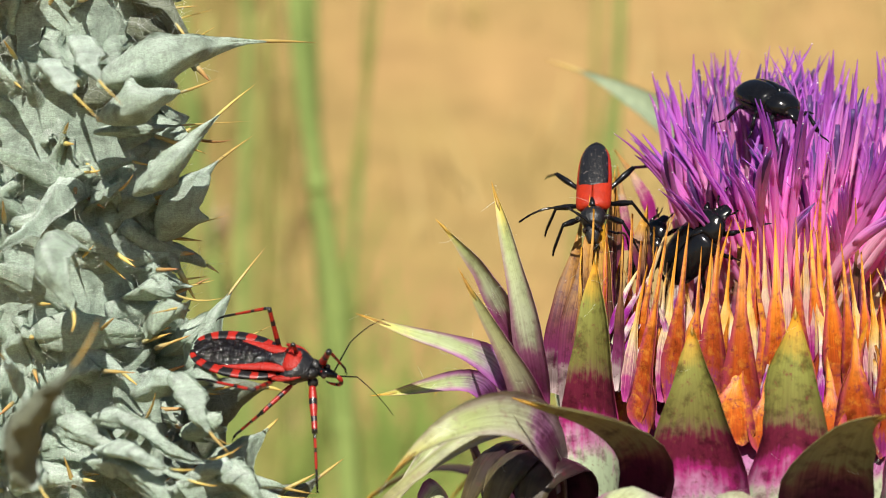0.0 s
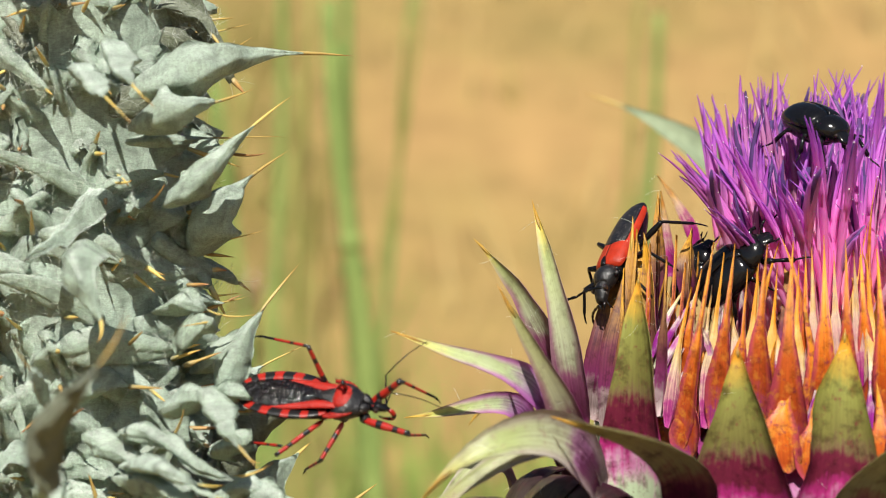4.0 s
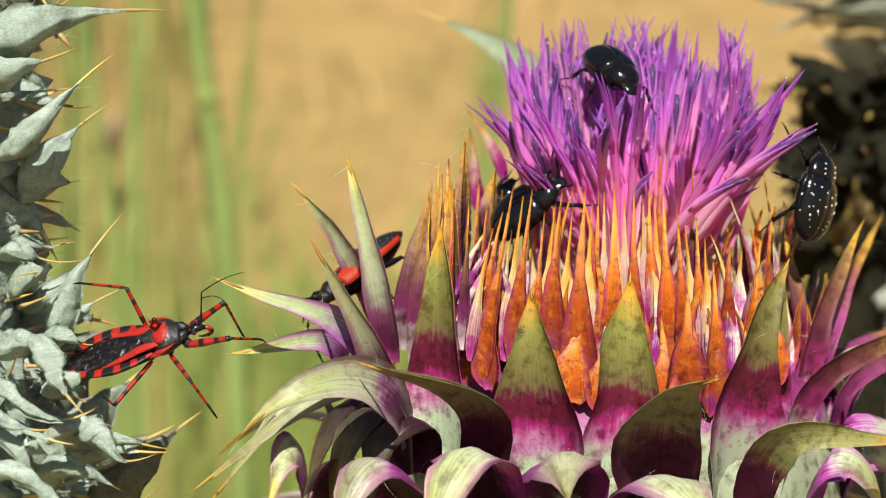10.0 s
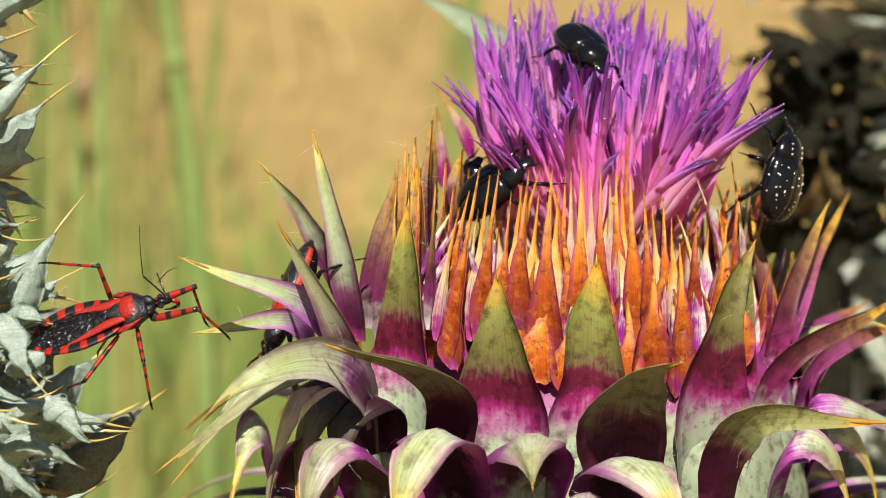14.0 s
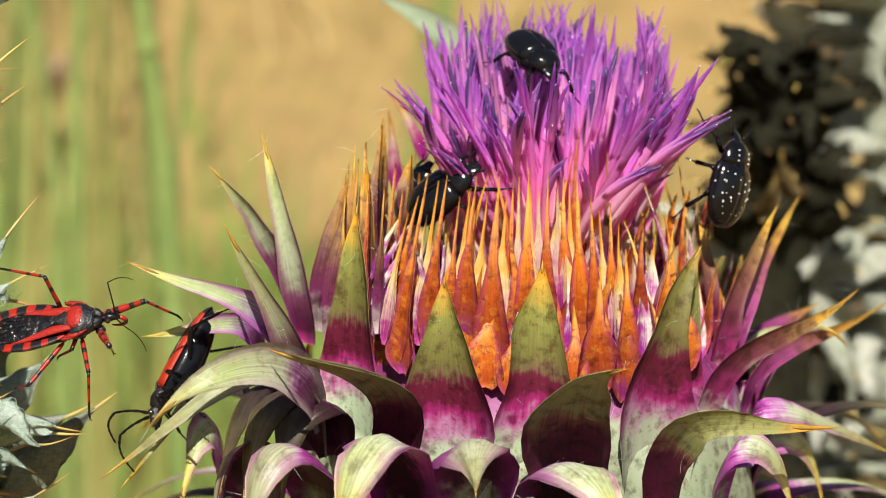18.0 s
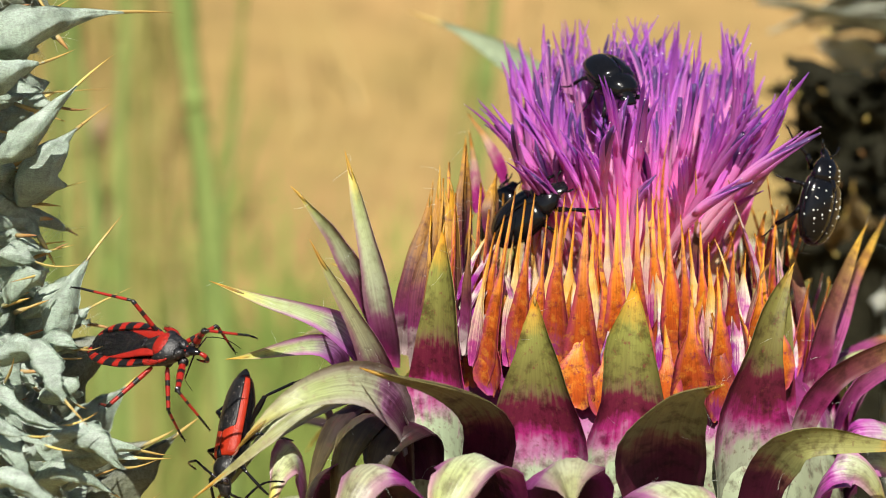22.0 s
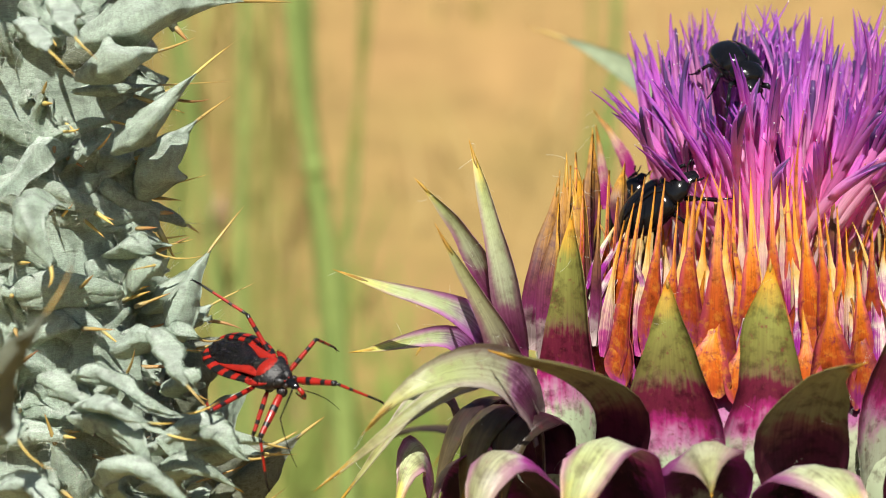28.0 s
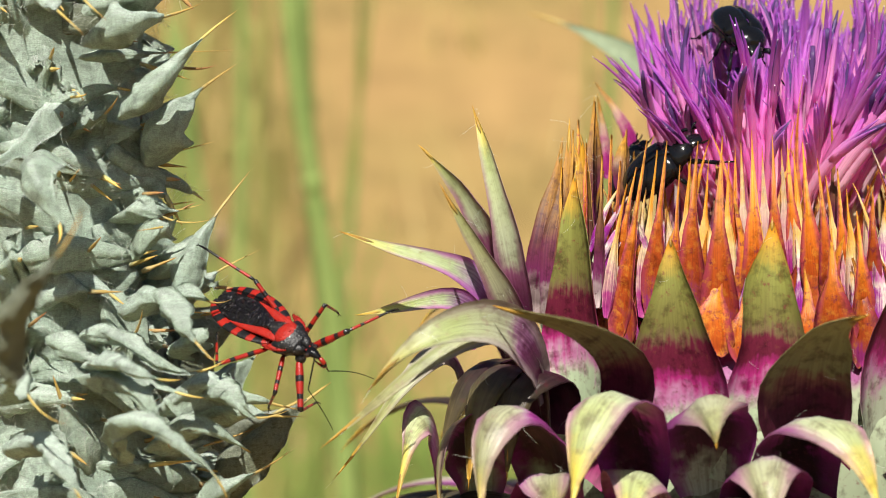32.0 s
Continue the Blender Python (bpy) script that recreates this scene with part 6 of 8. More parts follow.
def make_bug():
    """An assassin bug: flat banded abdomen, folded wings, humped red pronotum, narrow head with a curved beak."""
    root = base_empty("assassin_bug", (0, 0, 0), "red and black assassin bug with banded legs reaching between thistles", "bug")

    def neck(rows, n=16):
        return smooth_sections([(2.1 + (r[0] - 2.1) * 0.62,) + tuple(r[1:]) for r in rows], n)

    ab = smooth_sections([(-8.3, 0.15, 0.05, 0.1, 0.0, 0), (-7.6, 1.2, 0.22, 0.5, 0, 0), (-6.0, 1.95, 0.3, 0.95, 0, 0), (-4.2, 2.15, 0.35, 1.15, 0, 0), (-2.4, 1.9, 0.4, 1.15, 0, 0), (-0.8, 1.6, 0.45, 1.1, 0, 0), (0.6, 1.3, 0.4, 0.9, 0, 0)])
    part("abdomen", loft(ab, 22), M_BLACK, root, "black belly of the bug")
    # the banded rim stands up a little round the folded wings
    for s in (1, -1):
        pts = []
        for i in range(40):
            v = i / 39
            a = math.pi * (0.03 + 0.80 * v)
            pts.append((-4.1 - 4.25 * math.cos(a), s * 2.0 * math.sin(a) ** 0.8, 0.16 + 0.26 * math.sin(a)))
        part("banded_rim", tube(pts, [0.32 + 0.32 * math.sin(math.pi * i / 39) for i in range(40)], 10, flat=0.34), M_RIM, root, "rim of the abdomen, banded red and black")
    mem = smooth_sections([(-8.45, 0.15, 0.05, 0.05, 0.34, 0), (-7.8, 1.0, 0.16, 0.1, 0.36, 0), (-6.2, 1.48, 0.22, 0.1, 0.42, 0), (-4.4, 1.5, 0.26, 0.1, 0.5, 0), (-2.8, 1.05, 0.3, 0.1, 0.66, 0), (-1.2, 0.5, 0.25, 0.1, 0.85, 0)])
    wing = part("wing_membrane", loft(mem, 18), M_MEMBRANE, root, "glossy dark folded wing tips")
    for k in range(5):
        y = -0.9 + 0.45 * k
        pts = [(-2.6 - 0.95 * i, y * (0.35 + 0.18 * i) * (1.0 if i < 5 else 0.9), 0.86 - 0.035 * i - 0.1 * abs(y)) for i in range(6)]
        part("wing_vein", tube(pts, [0.025] * 6, 5), M_BLACK, wing)
    for s in (1, -1):
        cor = smooth_sections([(-5.4, 0.08, 0.06, 0.06, 0.42, s * 1.5), (-4.2, 0.24, 0.14, 0.1, 0.5, s * 1.42), (-2.8, 0.38, 0.2, 0.1, 0.62, s * 1.2), (-1.4, 0.44, 0.24, 0.1, 0.78, s * 0.98), (0.0, 0.42, 0.22, 0.1, 0.88, s * 0.9), (0.9, 0.25, 0.1, 0.1, 0.8, s * 0.9)])
        part("forewing", loft(cor, 12), M_RED, root, "leathery red forewing")
    sc = smooth_sections([(-1.9, 0.08, 0.05, 0.05, 0.9, 0), (-1.0, 0.5, 0.16, 0.1, 0.95, 0), (-0.1, 0.85, 0.26, 0.1, 0.98, 0), (0.5, 0.9, 0.2, 0.1, 0.95, 0)], 10)
    part("scutellum", loft(sc, 12), M_BLACK_DULL, root)
    pn = smooth_sections([(0.1, 1.75, 0.35, 0.9, 0.45, 0), (0.6, 1.9, 0.75, 1.2, 0.45, 0), (1.4, 1.62, 0.95, 1.25, 0.45, 0), (2.1, 1.2, 0.62, 1.15, 0.4, 0), (2.4, 1.05, 0.5, 1.05, 0.35, 0)], 14)
    part("pronotum", loft(pn, 20), M_BLACK_DULL, root, "hind half of the thorax")
    lobe_ = smooth_sections([(0.1, 0.8, 0.30, 0.3, 0.98, 0), (0.6, 1.2, 0.46, 0.3, 0.98, 0), (1.3, 1.08, 0.50, 0.3, 0.98, 0), (2.0, 0.5, 0.2, 0.2, 0.85, 0)], 12)
    part("thorax_hump", loft(lobe_, 16), M_RED, root, "swollen red hump of the thorax")
    for s in (1, -1):
        sh = smooth_sections([(-0.5, 0.12, 0.12, 0.1, 0.55, s * 1.95), (0.3, 0.34, 0.2, 0.2, 0.6, s * 1.75), (1.2, 0.3, 0.2, 0.2, 0.62, s * 1.5), (1.9, 0.1, 0.1, 0.1, 0.6, s * 1.2)], 10)
        part("thorax_edge", loft(sh, 10), M_RED, root, "red shoulder edge")
        part("collar_lobe", loft(neck([(2.3, 0.2, 0.2, 0.3, 0.45, s * 0.5), (2.8, 0.5, 0.42, 0.6, 0.45, s * 0.5), (3.4, 0.42, 0.36, 0.5, 0.4, s * 0.42), (3.8, 0.2, 0.2, 0.3, 0.35, s * 0.3)], 10), 12), M_BLACK_DULL, root, "hairy black front lobe of the thorax")
    hd = neck([(3.6, 0.28, 0.26, 0.26, 0.25, 0), (4.0, 0.42, 0.36, 0.36, 0.25, 0), (4.7, 0.52, 0.42, 0.4, 0.28, 0), (5.2, 0.42, 0.36, 0.34, 0.28, 0), (5.8, 0.33, 0.26, 0.28, 0.22, 0), (6.4, 0.16, 0.12, 0.16, 0.1, 0)], 16)
    h = part("head", loft(hd, 14), M_BLACK, root, "narrow black head")
    for s in (1, -1):
        part("eye", ball((3.74, s * 0.5, 0.42), 0.27, 10), M_EYE, h, "bulging glossy eye")
        part("ocellus", ball((3.43, s * 0.22, 0.6), 0.09, 8), M_RED, h)
    bk = [Vector((4.62, 0, 0.0)) + Vector((0.42 * math.sin(a), 0, -0.55 + 0.55 * math.cos(a))) for a in (0.0, 0.4, 0.9, 1.5, 2.1, 2.6, 2.95)]
    bk += [Vector((4.45, 0, -1.15)), Vector((4.0, 0, -1.15)), Vector((3.6, 0, -0.95))]
    part("beak", tube(bk, [0.16, 0.2, 0.22, 0.22, 0.2, 0.18, 0.17, 0.15, 0.1, 0.05], 8, hint=(0, 1, 0)), M_FEMUR, h, "curved red beak")
    for s in (1, -1):
        for k in range(3):
            part("coxa", ball(((2.7, 0.9, -0.9)[k], s * (0.7, 0.85, 0.9)[k], -0.55), 0.5, 8), M_BLACK_DULL, root)
    rng = random.Random(9)
    fur = []
    for o in root.children:
        if o.name.startswith(("pronotum", "collar_lobe", "thorax_edge", "scutellum")):
            fur += hairs_on(o, 90, 0.55, 0.016, rng, Vector((0, 0, 0)))
    strands("bristle", fur, M_BLACK, root, "short dark bristles on the thorax")
    limbs = []
    for i, (a, b) in enumerate(BUG_BONES):
        if i < 6:
            fat = 1.35 if i % 3 == 0 else 1.15
            r = 0.29 if i % 3 == 0 else 0.21
            f = part("femur", bone(a, r, r * 0.9, fat), M_FEMUR, root, "red and black banded thigh")
            t = part("tibia", bone(b * 0.86, 0.15, 0.11), M_TIBIA, root, "thin banded shin with a clawed foot")
            pts = [(b * 0.84, 0, 0), (b * 0.9, 0, -0.04), (b * 0.96, 0, -0.1), (b, 0, -0.16)]
            part("tarsus", tube(pts, [0.10, 0.11, 0.10, 0.05], 6), M_BLACK, t)
            for s in (1, -1):
                part("claw", tube([(b, 0, -0.16), (b + 0.16, s * 0.1, -0.2), (b + 0.2, s * 0.14, -0.34)], [0.05, 0.04, 0.012], 5), M_BLACK, t)
        else:
            f = part("antenna", bone(a, 0.085, 0.065, 1.0, 6), M_BLACK, root, "thin dark feeler")
            t = part("antenna_tip", bone(b, 0.055, 0.03, 1.0, 6, bow=0.35), M_BLACK, root)
        limbs.append((f, t))
    return root, limbs


BEETLE_HIPS = [(2.3, 0.75, -0.9), (0.7, 1.0, -1.0), (-1.0, 1.1, -1.0), (2.3, -0.75, -0.9), (0.7, -1.0, -1.0), (-1.0, -1.1, -1.0), (5.0, 0.5, 0.15), (5.0, -0.5, 0.15)]
BEETLE_BONES = [(2.5, 3.2), (2.7, 3.4), (3.4, 4.6), (2.5, 3.2), (2.7, 3.4), (3.4, 4.6), (3.4, 4.6), (3.4, 4.6)]


def make_longhorn():
    root = base_empty("longhorn_beetle", (0, 0, 0), "slim red and black longhorn beetle climbing down the bracts", "beetle")
    def slim(rows, n=22):
        return smooth_sections([(r[0], r[1] * 0.89) + tuple(r[2:]) for r in rows], n)

    ab = slim([(-6.4, 0.3, 0.1, 0.4, -0.1, 0), (-5.4, 1.1, 0.3, 1.2, -0.1, 0), (-3, 1.55, 0.4, 1.85, -0.1, 0), (0, 1.6, 0.4, 2.1, -0.1, 0), (2.2, 1.4, 0.4, 1.7, -0.1, 0), (2.9, 0.9, 0.4, 1.1, -0.1, 0)])
    part("abdomen", loft(ab, 18), M_BLACK, root)
    for s, (a0, a1) in ((1, (-12, 90)), (-1, (90, 192))):
        el = slim([(2.4, 1.3, 0.75, 0.3, 0, 0), (1.9, 1.78, 0.95, 0.5, 0, 0), (0, 1.85, 1.05, 0.5, 0, 0), (-2.5, 1.8, 1.0, 0.5, 0, 0), (-4.6, 1.55, 0.85, 0.45, -0.05, 0), (-6.0, 0.95, 0.5, 0.3, -0.12, 0), (-6.7, 0.25, 0.15, 0.1, -0.2, 0)], 26)
        part("wing_case", loft(el, 14, a0, a1), M_ELYTRON, root, "red wing case with black blotches and tip")
    # black saddle over the seam
    sd = slim([(0.1, 1.1, 1.06, 0.1, 0, 0), (-0.4, 1.82, 1.10, 0.1, 0, 0), (-2.4, 1.84, 1.06, 0.1, 0, 0), (-4.2, 1.68, 0.93, 0.1, -0.02, 0), (-5.6, 1.22, 0.66, 0.1, -0.08, 0)], 14)
    part("wing_saddle", loft(sd, 14, 34, 146), M_BLACK_DULL, root, "black patch along the wing seam")
    sc = slim([(2.6, 0.35, 0.2, 0.1, 0.75, 0), (2.1, 0.3, 0.2, 0.1, 0.92, 0), (1.6, 0.05, 0.06, 0.05, 1.0, 0)], 8)
    part("scutellum", loft(sc, 10), M_BLACK, root)
    pn = slim([(2.3, 0.95, 0.7, 0.8, -0.05, 0), (2.9, 1.32, 0.92, 1.0, -0.05, 0), (3.6, 1.3, 0.95, 1.0, -0.05, 0), (4.3, 0.9, 0.7, 0.8, -0.1, 0)], 14)
    p = part("pronotum", loft(pn, 20), M_BLACK_DULL, root, "dull black rounded neck shield")
    for s in (1, -1):
        part("side_tubercle", ball((3.3, s * 1.28, 0.0), 0.3, 8, (0.8, 1.2, 0.8)), M_BLACK_DULL, p)
    hd = slim([(4.1, 0.7, 0.55, 0.6, -0.15, 0), (4.7, 0.82, 0.6, 0.75, -0.2, 0), (5.3, 0.7, 0.45, 0.8, -0.35, 0), (5.9, 0.45, 0.2, 0.5, -0.6, 0)], 12)
    h = part("head", loft(hd, 16), M_BLACK_DULL, root, "black head bent downward")
    for s in (1, -1):
        part("eye", ball((4.9, s * 0.72, 0.0), 0.28, 10, (1, 0.7, 1.2)), M_EYE, h)
        part("mandible", tube([(5.7, s * 0.25, -0.8), (6.1, s * 0.3, -1.1), (6.2, s * 0.08, -1.35)], [0.14, 0.12, 0.03], 6), M_BLACK, h)
        part("palp", tube([(5.5, s * 0.35, -0.9), (5.8, s * 0.5, -1.4), (5.7, s * 0.5, -1.8)], [0.07, 0.07, 0.04], 5), M_BLACK, h)
    limbs = []
    for i, (a, b) in enumerate(BEETLE_BONES):
        if i < 6:
            f = part("femur", bone(a, 0.22, 0.2, 1.5, 8, 0.65), M_BLACK, root)
            t = part("tibia", bone(b * 0.68, 0.14, 0.15), M_BLACK, root)
            pts = [(b * (0.66 + 0.34 * k / 6), 0, -0.05 * k * k / 9) for k in range(7)]
            part("tarsus", tube(pts, [0.12, 0.15, 0.10, 0.15, 0.09, 0.12, 0.05], 6, flat=0.6), M_BLACK, t)
        else:
            def beads(n, ln, r, bow):
                pts, rad = [], []
                for k in range(n * 3 + 1):
                    v = k / (n * 3)
                    pts.append((ln * v, 0, bow * math.sin(math.pi * v)))
                    rad.append(r * (1 - 0.35 * v) * (0.78, 1.0, 1.12)[k % 3])
                return tube(pts, rad, 7)
            f = part("antenna", beads(4, a, 0.17, 0.2), M_BLACK, root, "beaded black feeler")
            t = part("antenna_tip", beads(7, b, 0.14, 0.7), M_BLACK, root)
        limbs.append((f, t))
    return root, limbs


def make_chafer(name, label, spots=0, scale=1.0, dull=False, tall=1.0):
    """A stout flower chafer with six legs, folded under its wing cases."""
    root = base_empty(name, (0, 0, 0), label, "beetle", "black flower beetles")
    mat = M_BLACK_DULL if dull else M_BLACK

    def sec(rows, n):
        return smooth_sections([tuple(c * scale * (tall if i in (2, 3) else 1.0) for i, c in enumerate(r)) for r in rows], n)

    part("abdomen", loft(sec([(-5.2, 0.6, 0.2, 0.5, -0.3, 0), (-4.2, 2.1, 0.5, 1.2, -0.3, 0), (-1, 2.9, 0.5, 1.7, -0.3, 0), (1.8, 2.5, 0.5, 1.6, -0.3, 0), (2.8, 1.6, 0.5, 1.1, -0.3, 0)], 14), 18), M_BLACK, root)
    for s, (a0, a1) in ((1, (-10, 89)), (-1, (91, 190))):
        e = part("wing_case", loft(sec([(2.2, 1.9, 0.95, 0.3, 0, 0), (1.4, 2.75, 1.45, 0.5, 0, 0), (-0.8, 3.0, 1.7, 0.5, 0, 0), (-3.0, 2.75, 1.5, 0.5, 0, 0), (-4.5, 2.0, 0.95, 0.4, -0.1, 0), (-5.1, 1.1, 0.4, 0.3, -0.2, 0)], 20), 12, a0, a1), mat, root, "glossy black wing case")
        for k in range(spots):
            rng = random.Random(k * 7 + (3 if s > 0 else 0))
            x = 1.2 - 5.2 * (k + 0.5) / spots + rng.uniform(-0.3, 0.3)
            a = radians((35, 62, 12, 74, 48)[k % 5] + rng.uniform(-11, 11))
            w = 3.0 * (1 - 0.03 * (x + 0.8) ** 2)
            hgt = 1.7 * (1 - 0.035 * (x + 0.8) ** 2)
            c = (x * scale, s * w * math.cos(a) * scale, hgt * math.sin(a) * scale)
            part("white_spot", ball(c, 0.105 * scale * rng.uniform(0.6, 1.4), 7, (rng.uniform(0.7, 1.5), rng.uniform(0.7, 1.3), 0.9)), M_SPOT, e, "chalky white spot")
    part("scutellum", loft(sec([(2.4, 0.7, 0.2, 0.1, 1.0, 0), (1.6, 0.45, 0.2, 0.1, 1.35, 0), (0.9, 0.06, 0.05, 0.05, 1.5, 0)], 8), 10), mat, root)
    pn = part("pronotum", loft(sec([(2.0, 2.2, 1.15, 1.1, -0.1, 0), (2.6, 2.35, 1.3, 1.2, -0.1, 0), (3.8, 2.0, 1.1, 1.1, -0.15, 0), (4.7, 1.2, 0.7, 0.8, -0.25, 0)], 14), 18), mat, root, "domed black neck shield")
    if spots:
        for k in range(6):
            s = 1 if k % 2 else -1
            part("white_spot", ball((scale * (2.5 + 0.6 * (k // 2)), s * scale * 0.95, scale * (1.12 - 0.12 * (k // 2))), 0.10 * scale, 7), M_SPOT, pn, "chalky white spot")
    h = part("head", loft(sec([(4.4, 0.95, 0.5, 0.5, -0.4, 0), (5.0, 0.95, 0.4, 0.5, -0.55, 0), (5.7, 0.8, 0.25, 0.4, -0.85, 0), (6.0, 0.5, 0.1, 0.2, -1.0, 0)], 10), 14), mat, root)
    for s in (1, -1):
        part("eye", ball((4.8 * scale, s * 0.85 * scale, -0.4 * scale), 0.27 * scale, 8), M_EYE, h)
        part("feeler", tube([tuple(c * scale for c in q) for q in ((5.2, s * 0.7, -0.5), (5.7, s * 1.3, -0.3), (6.2, s * 1.6, -0.3), (6.7, s * 1.7, -0.35))], [0.08 * scale, 0.08 * scale, 0.16 * scale, 0.1 * scale], 6), M_BLACK, h)
        for k, (x, dx) in enumerate(((3.2, 1.4), (1.0, 0.2), (-0.8, -1.6))):
            q = [(x, s * 1.6, -1.2), (x + dx * 0.6, s * 2.5, -1.0), (x + dx * 0.9, s * 2.8, -1.2)]
            leg = part("femur", tube([tuple(c * scale for c in p) for p in q], [0.34 * scale, 0.36 * scale, 0.26 * scale], 8), M_BLACK, root)
            q = [(x + dx * 0.9, s * 2.8, -1.2), (x + dx * 1.5, s * 3.1, -2.2), (x + dx * 1.9, s * 3.3, -3.0)]
            part("tibia", tube([tuple(c * scale for c in p) for p in q], [0.2 * scale, 0.26 * scale, 0.3 * scale], 8), M_BLACK, leg)
            q = [(x + dx * 1.9, s * 3.3, -3.0), (x + dx * 2.4, s * 3.5, -3.5), (x + dx * 2.8, s * 3.8, -3.8), (x + dx * 3.0, s * 4.0, -4.1)]
            part("tarsus", tube([tuple(c * scale for c in p) for p in q], [0.12 * scale, 0.11 * scale, 0.1 * scale, 0.05 * scale], 6), M_BLACK, leg)
    return root


M_SPOT = plain_mat("chalk_spot", (0.62, 0.62, 0.58), (0.78, 0.78, 0.74), 900, 0.8)
bug, bug_limbs = make_bug()
longhorn, longhorn_limbs = make_longhorn()
chafer_top = make_chafer("flower_beetle", "glossy black flower beetle feeding on the purple florets", 0, 0.76, tall=1.3)
chafer_side = make_chafer("flower_beetle", "black flower beetle pushed in among the orange bracts", 0, 0.78)
chafer_spot = make_chafer("flower_beetle", "black flower beetle with chalky white spots beside the florets", 20, 0.85)
chafer_low = make_chafer("flower_beetle", "black flower beetle half hidden behind brown bracts", 0, 0.6)


# ---- movement ----
def stance(tail, front, up, x_tail):
    """The pose of an insect whose tail lies at one point and whose body runs towards another."""
    tail, front, up = Vector(tail), Vector(front), Vector(up)
    x = (front - tail).normalized()
    z = (up - x * up.dot(x)).normalized()
    rot = Matrix((x, z.cross(x), z)).transposed().to_4x4()
    return Matrix.Translation((tail - x * x_tail) * MM) @ rot


def along(a, b):
    """The pose of a leg piece that runs from a towards b."""
    a, b = Vector(a), Vector(b)
    x = (b - a).normalized()
    up = Vector((0.05, 0.02, 1))
    z = up - x * up.dot(x)
    z = z.normalized() if z.length > 0.05 else Vector((1, 0, 0))
    rot = Matrix((x, z.cross(x), z)).transposed().to_4x4()
    return Matrix.Translation(a * MM) @ rot


BUG_KEYS, HORN_KEYS = [], []


def bug_at(t, tail, front, up, *joints):
    joints = joints[:12] + tuple((x - 1.5, y, z) for x, y, z in joints[12:])
    BUG_KEYS.append((t, tail, front, up, joints))


def horn_at(t, tail, front, up, *joints):
    HORN_KEYS.append((t, tail, front, up, joints))


bug_at(0, (-51.63, -24.75, 2.44), (-40.80, -27.25, 0.40), (0.05, -0.78, 0.62), (4.40, 0.00, 3.36), (4.91, 1.73, -1.20), (0.95, 0.37, 2.90), (-1.36, 1.22, -1.11), (-1.96, 2.78, 4.09), (-7.39, 3.09, 0.91), (4.13, -4.82, -1.99), (5.26, -8.52, -5.00), (-0.76, -4.66, -1.03), (-3.73, -5.27, -4.62), (-0.70, -5.07, 2.82), (-6.63, -3.81, 1.12), (6.75, 2.57, 1.78), (8.31, 6.69, 0.46), (7.38, 1.49, -1.51), (11.02, -0.14, -3.80))
bug_at(1, (-50.78, -24.75, 2.51), (-40.41, -27.25, -0.54), (0.05, -0.78, 0.62), (3.72, 0.68, 3.67), (4.03, 2.37, -0.91), (2.25, 0.12, 2.57), (-0.03, 1.22, -1.39), (-3.02, 2.98, 3.66), (-8.52, 2.99, 0.59), (3.10, -4.51, -3.09), (-1.23, -3.65, -5.23), (-0.09, -4.73, 0.37), (-3.09, -6.21, -2.93), (-0.86, -4.97, 2.94), (-6.54, -2.88, 1.16), (6.50, 3.01, -0.22), (8.44, 5.58, -3.51), (7.09, 1.44, -1.75), (10.50, -0.51, -4.15))
bug_at(2, (-50.47, -24.75, 2.49), (-40.25, -27.25, -0.52), (0.05, -0.78, 0.62), (5.74, 1.20, 2.57), (8.12, 3.36, -1.13), (2.21, -0.19, 2.46), (-0.13, 1.22, -1.36), (-2.70, 2.30, 3.99), (-8.23, 2.72, 0.99), (6.13, -3.64, -0.90), (7.64, -5.99, -4.92), (-0.19, -4.83, -0.14), (-3.43, -6.10, -3.29), (0.25, -4.79, 2.93), (-5.41, -4.06, 0.26), (6.31, 3.06, 0.68), (8.74, 6.38, -1.40), (8.53, 1.00, 0.31), (12.02, 2.03, -2.51))
bug_at(5, (-50.09, -24.75, -1.22), (-39.69, -27.25, -0.90), (0.05, -0.78, 0.62), (5.77, 1.22, 2.53), (7.71, 2.30, -1.84), (0.80, 0.45, 2.91), (-1.59, 1.61, -0.97), (-2.41, 3.05, 3.87), (-8.05, 5.67, 2.82), (6.93, -1.90, 0.07), (6.71, 1.06, -3.84), (-0.35, -4.39, -2.55), (-1.55, -1.96, -6.39), (-4.50, -4.97, -1.80), (-8.65, -1.40, -4.93), (4.94, 2.80, 1.20), (7.58, 6.45, 2.14), (4.62, 2.28, -0.40), (9.00, 2.55, -1.78))
bug_at(6, (-50.23, -24.75, -1.95), (-39.69, -27.25, -0.42), (0.05, -0.78, 0.62), (6.04, 1.65, 2.17), (7.04, 1.65, -2.63), (2.97, 0.55, 2.31), (0.27, 1.62, -1.39), (-2.22, 3.80, 3.59), (-7.66, 6.85, 2.67), (6.55, -2.47, 0.85), (8.07, -0.04, -3.12), (3.10, -4.34, -0.99), (3.05, -1.87, -4.99), (-4.28, -5.12, -2.01), (-7.20, -0.55, -5.21), (6.04, 2.49, 2.09), (8.23, 6.52, 2.48), (7.49, 2.07, -0.49), (9.65, 3.45, -4.31))
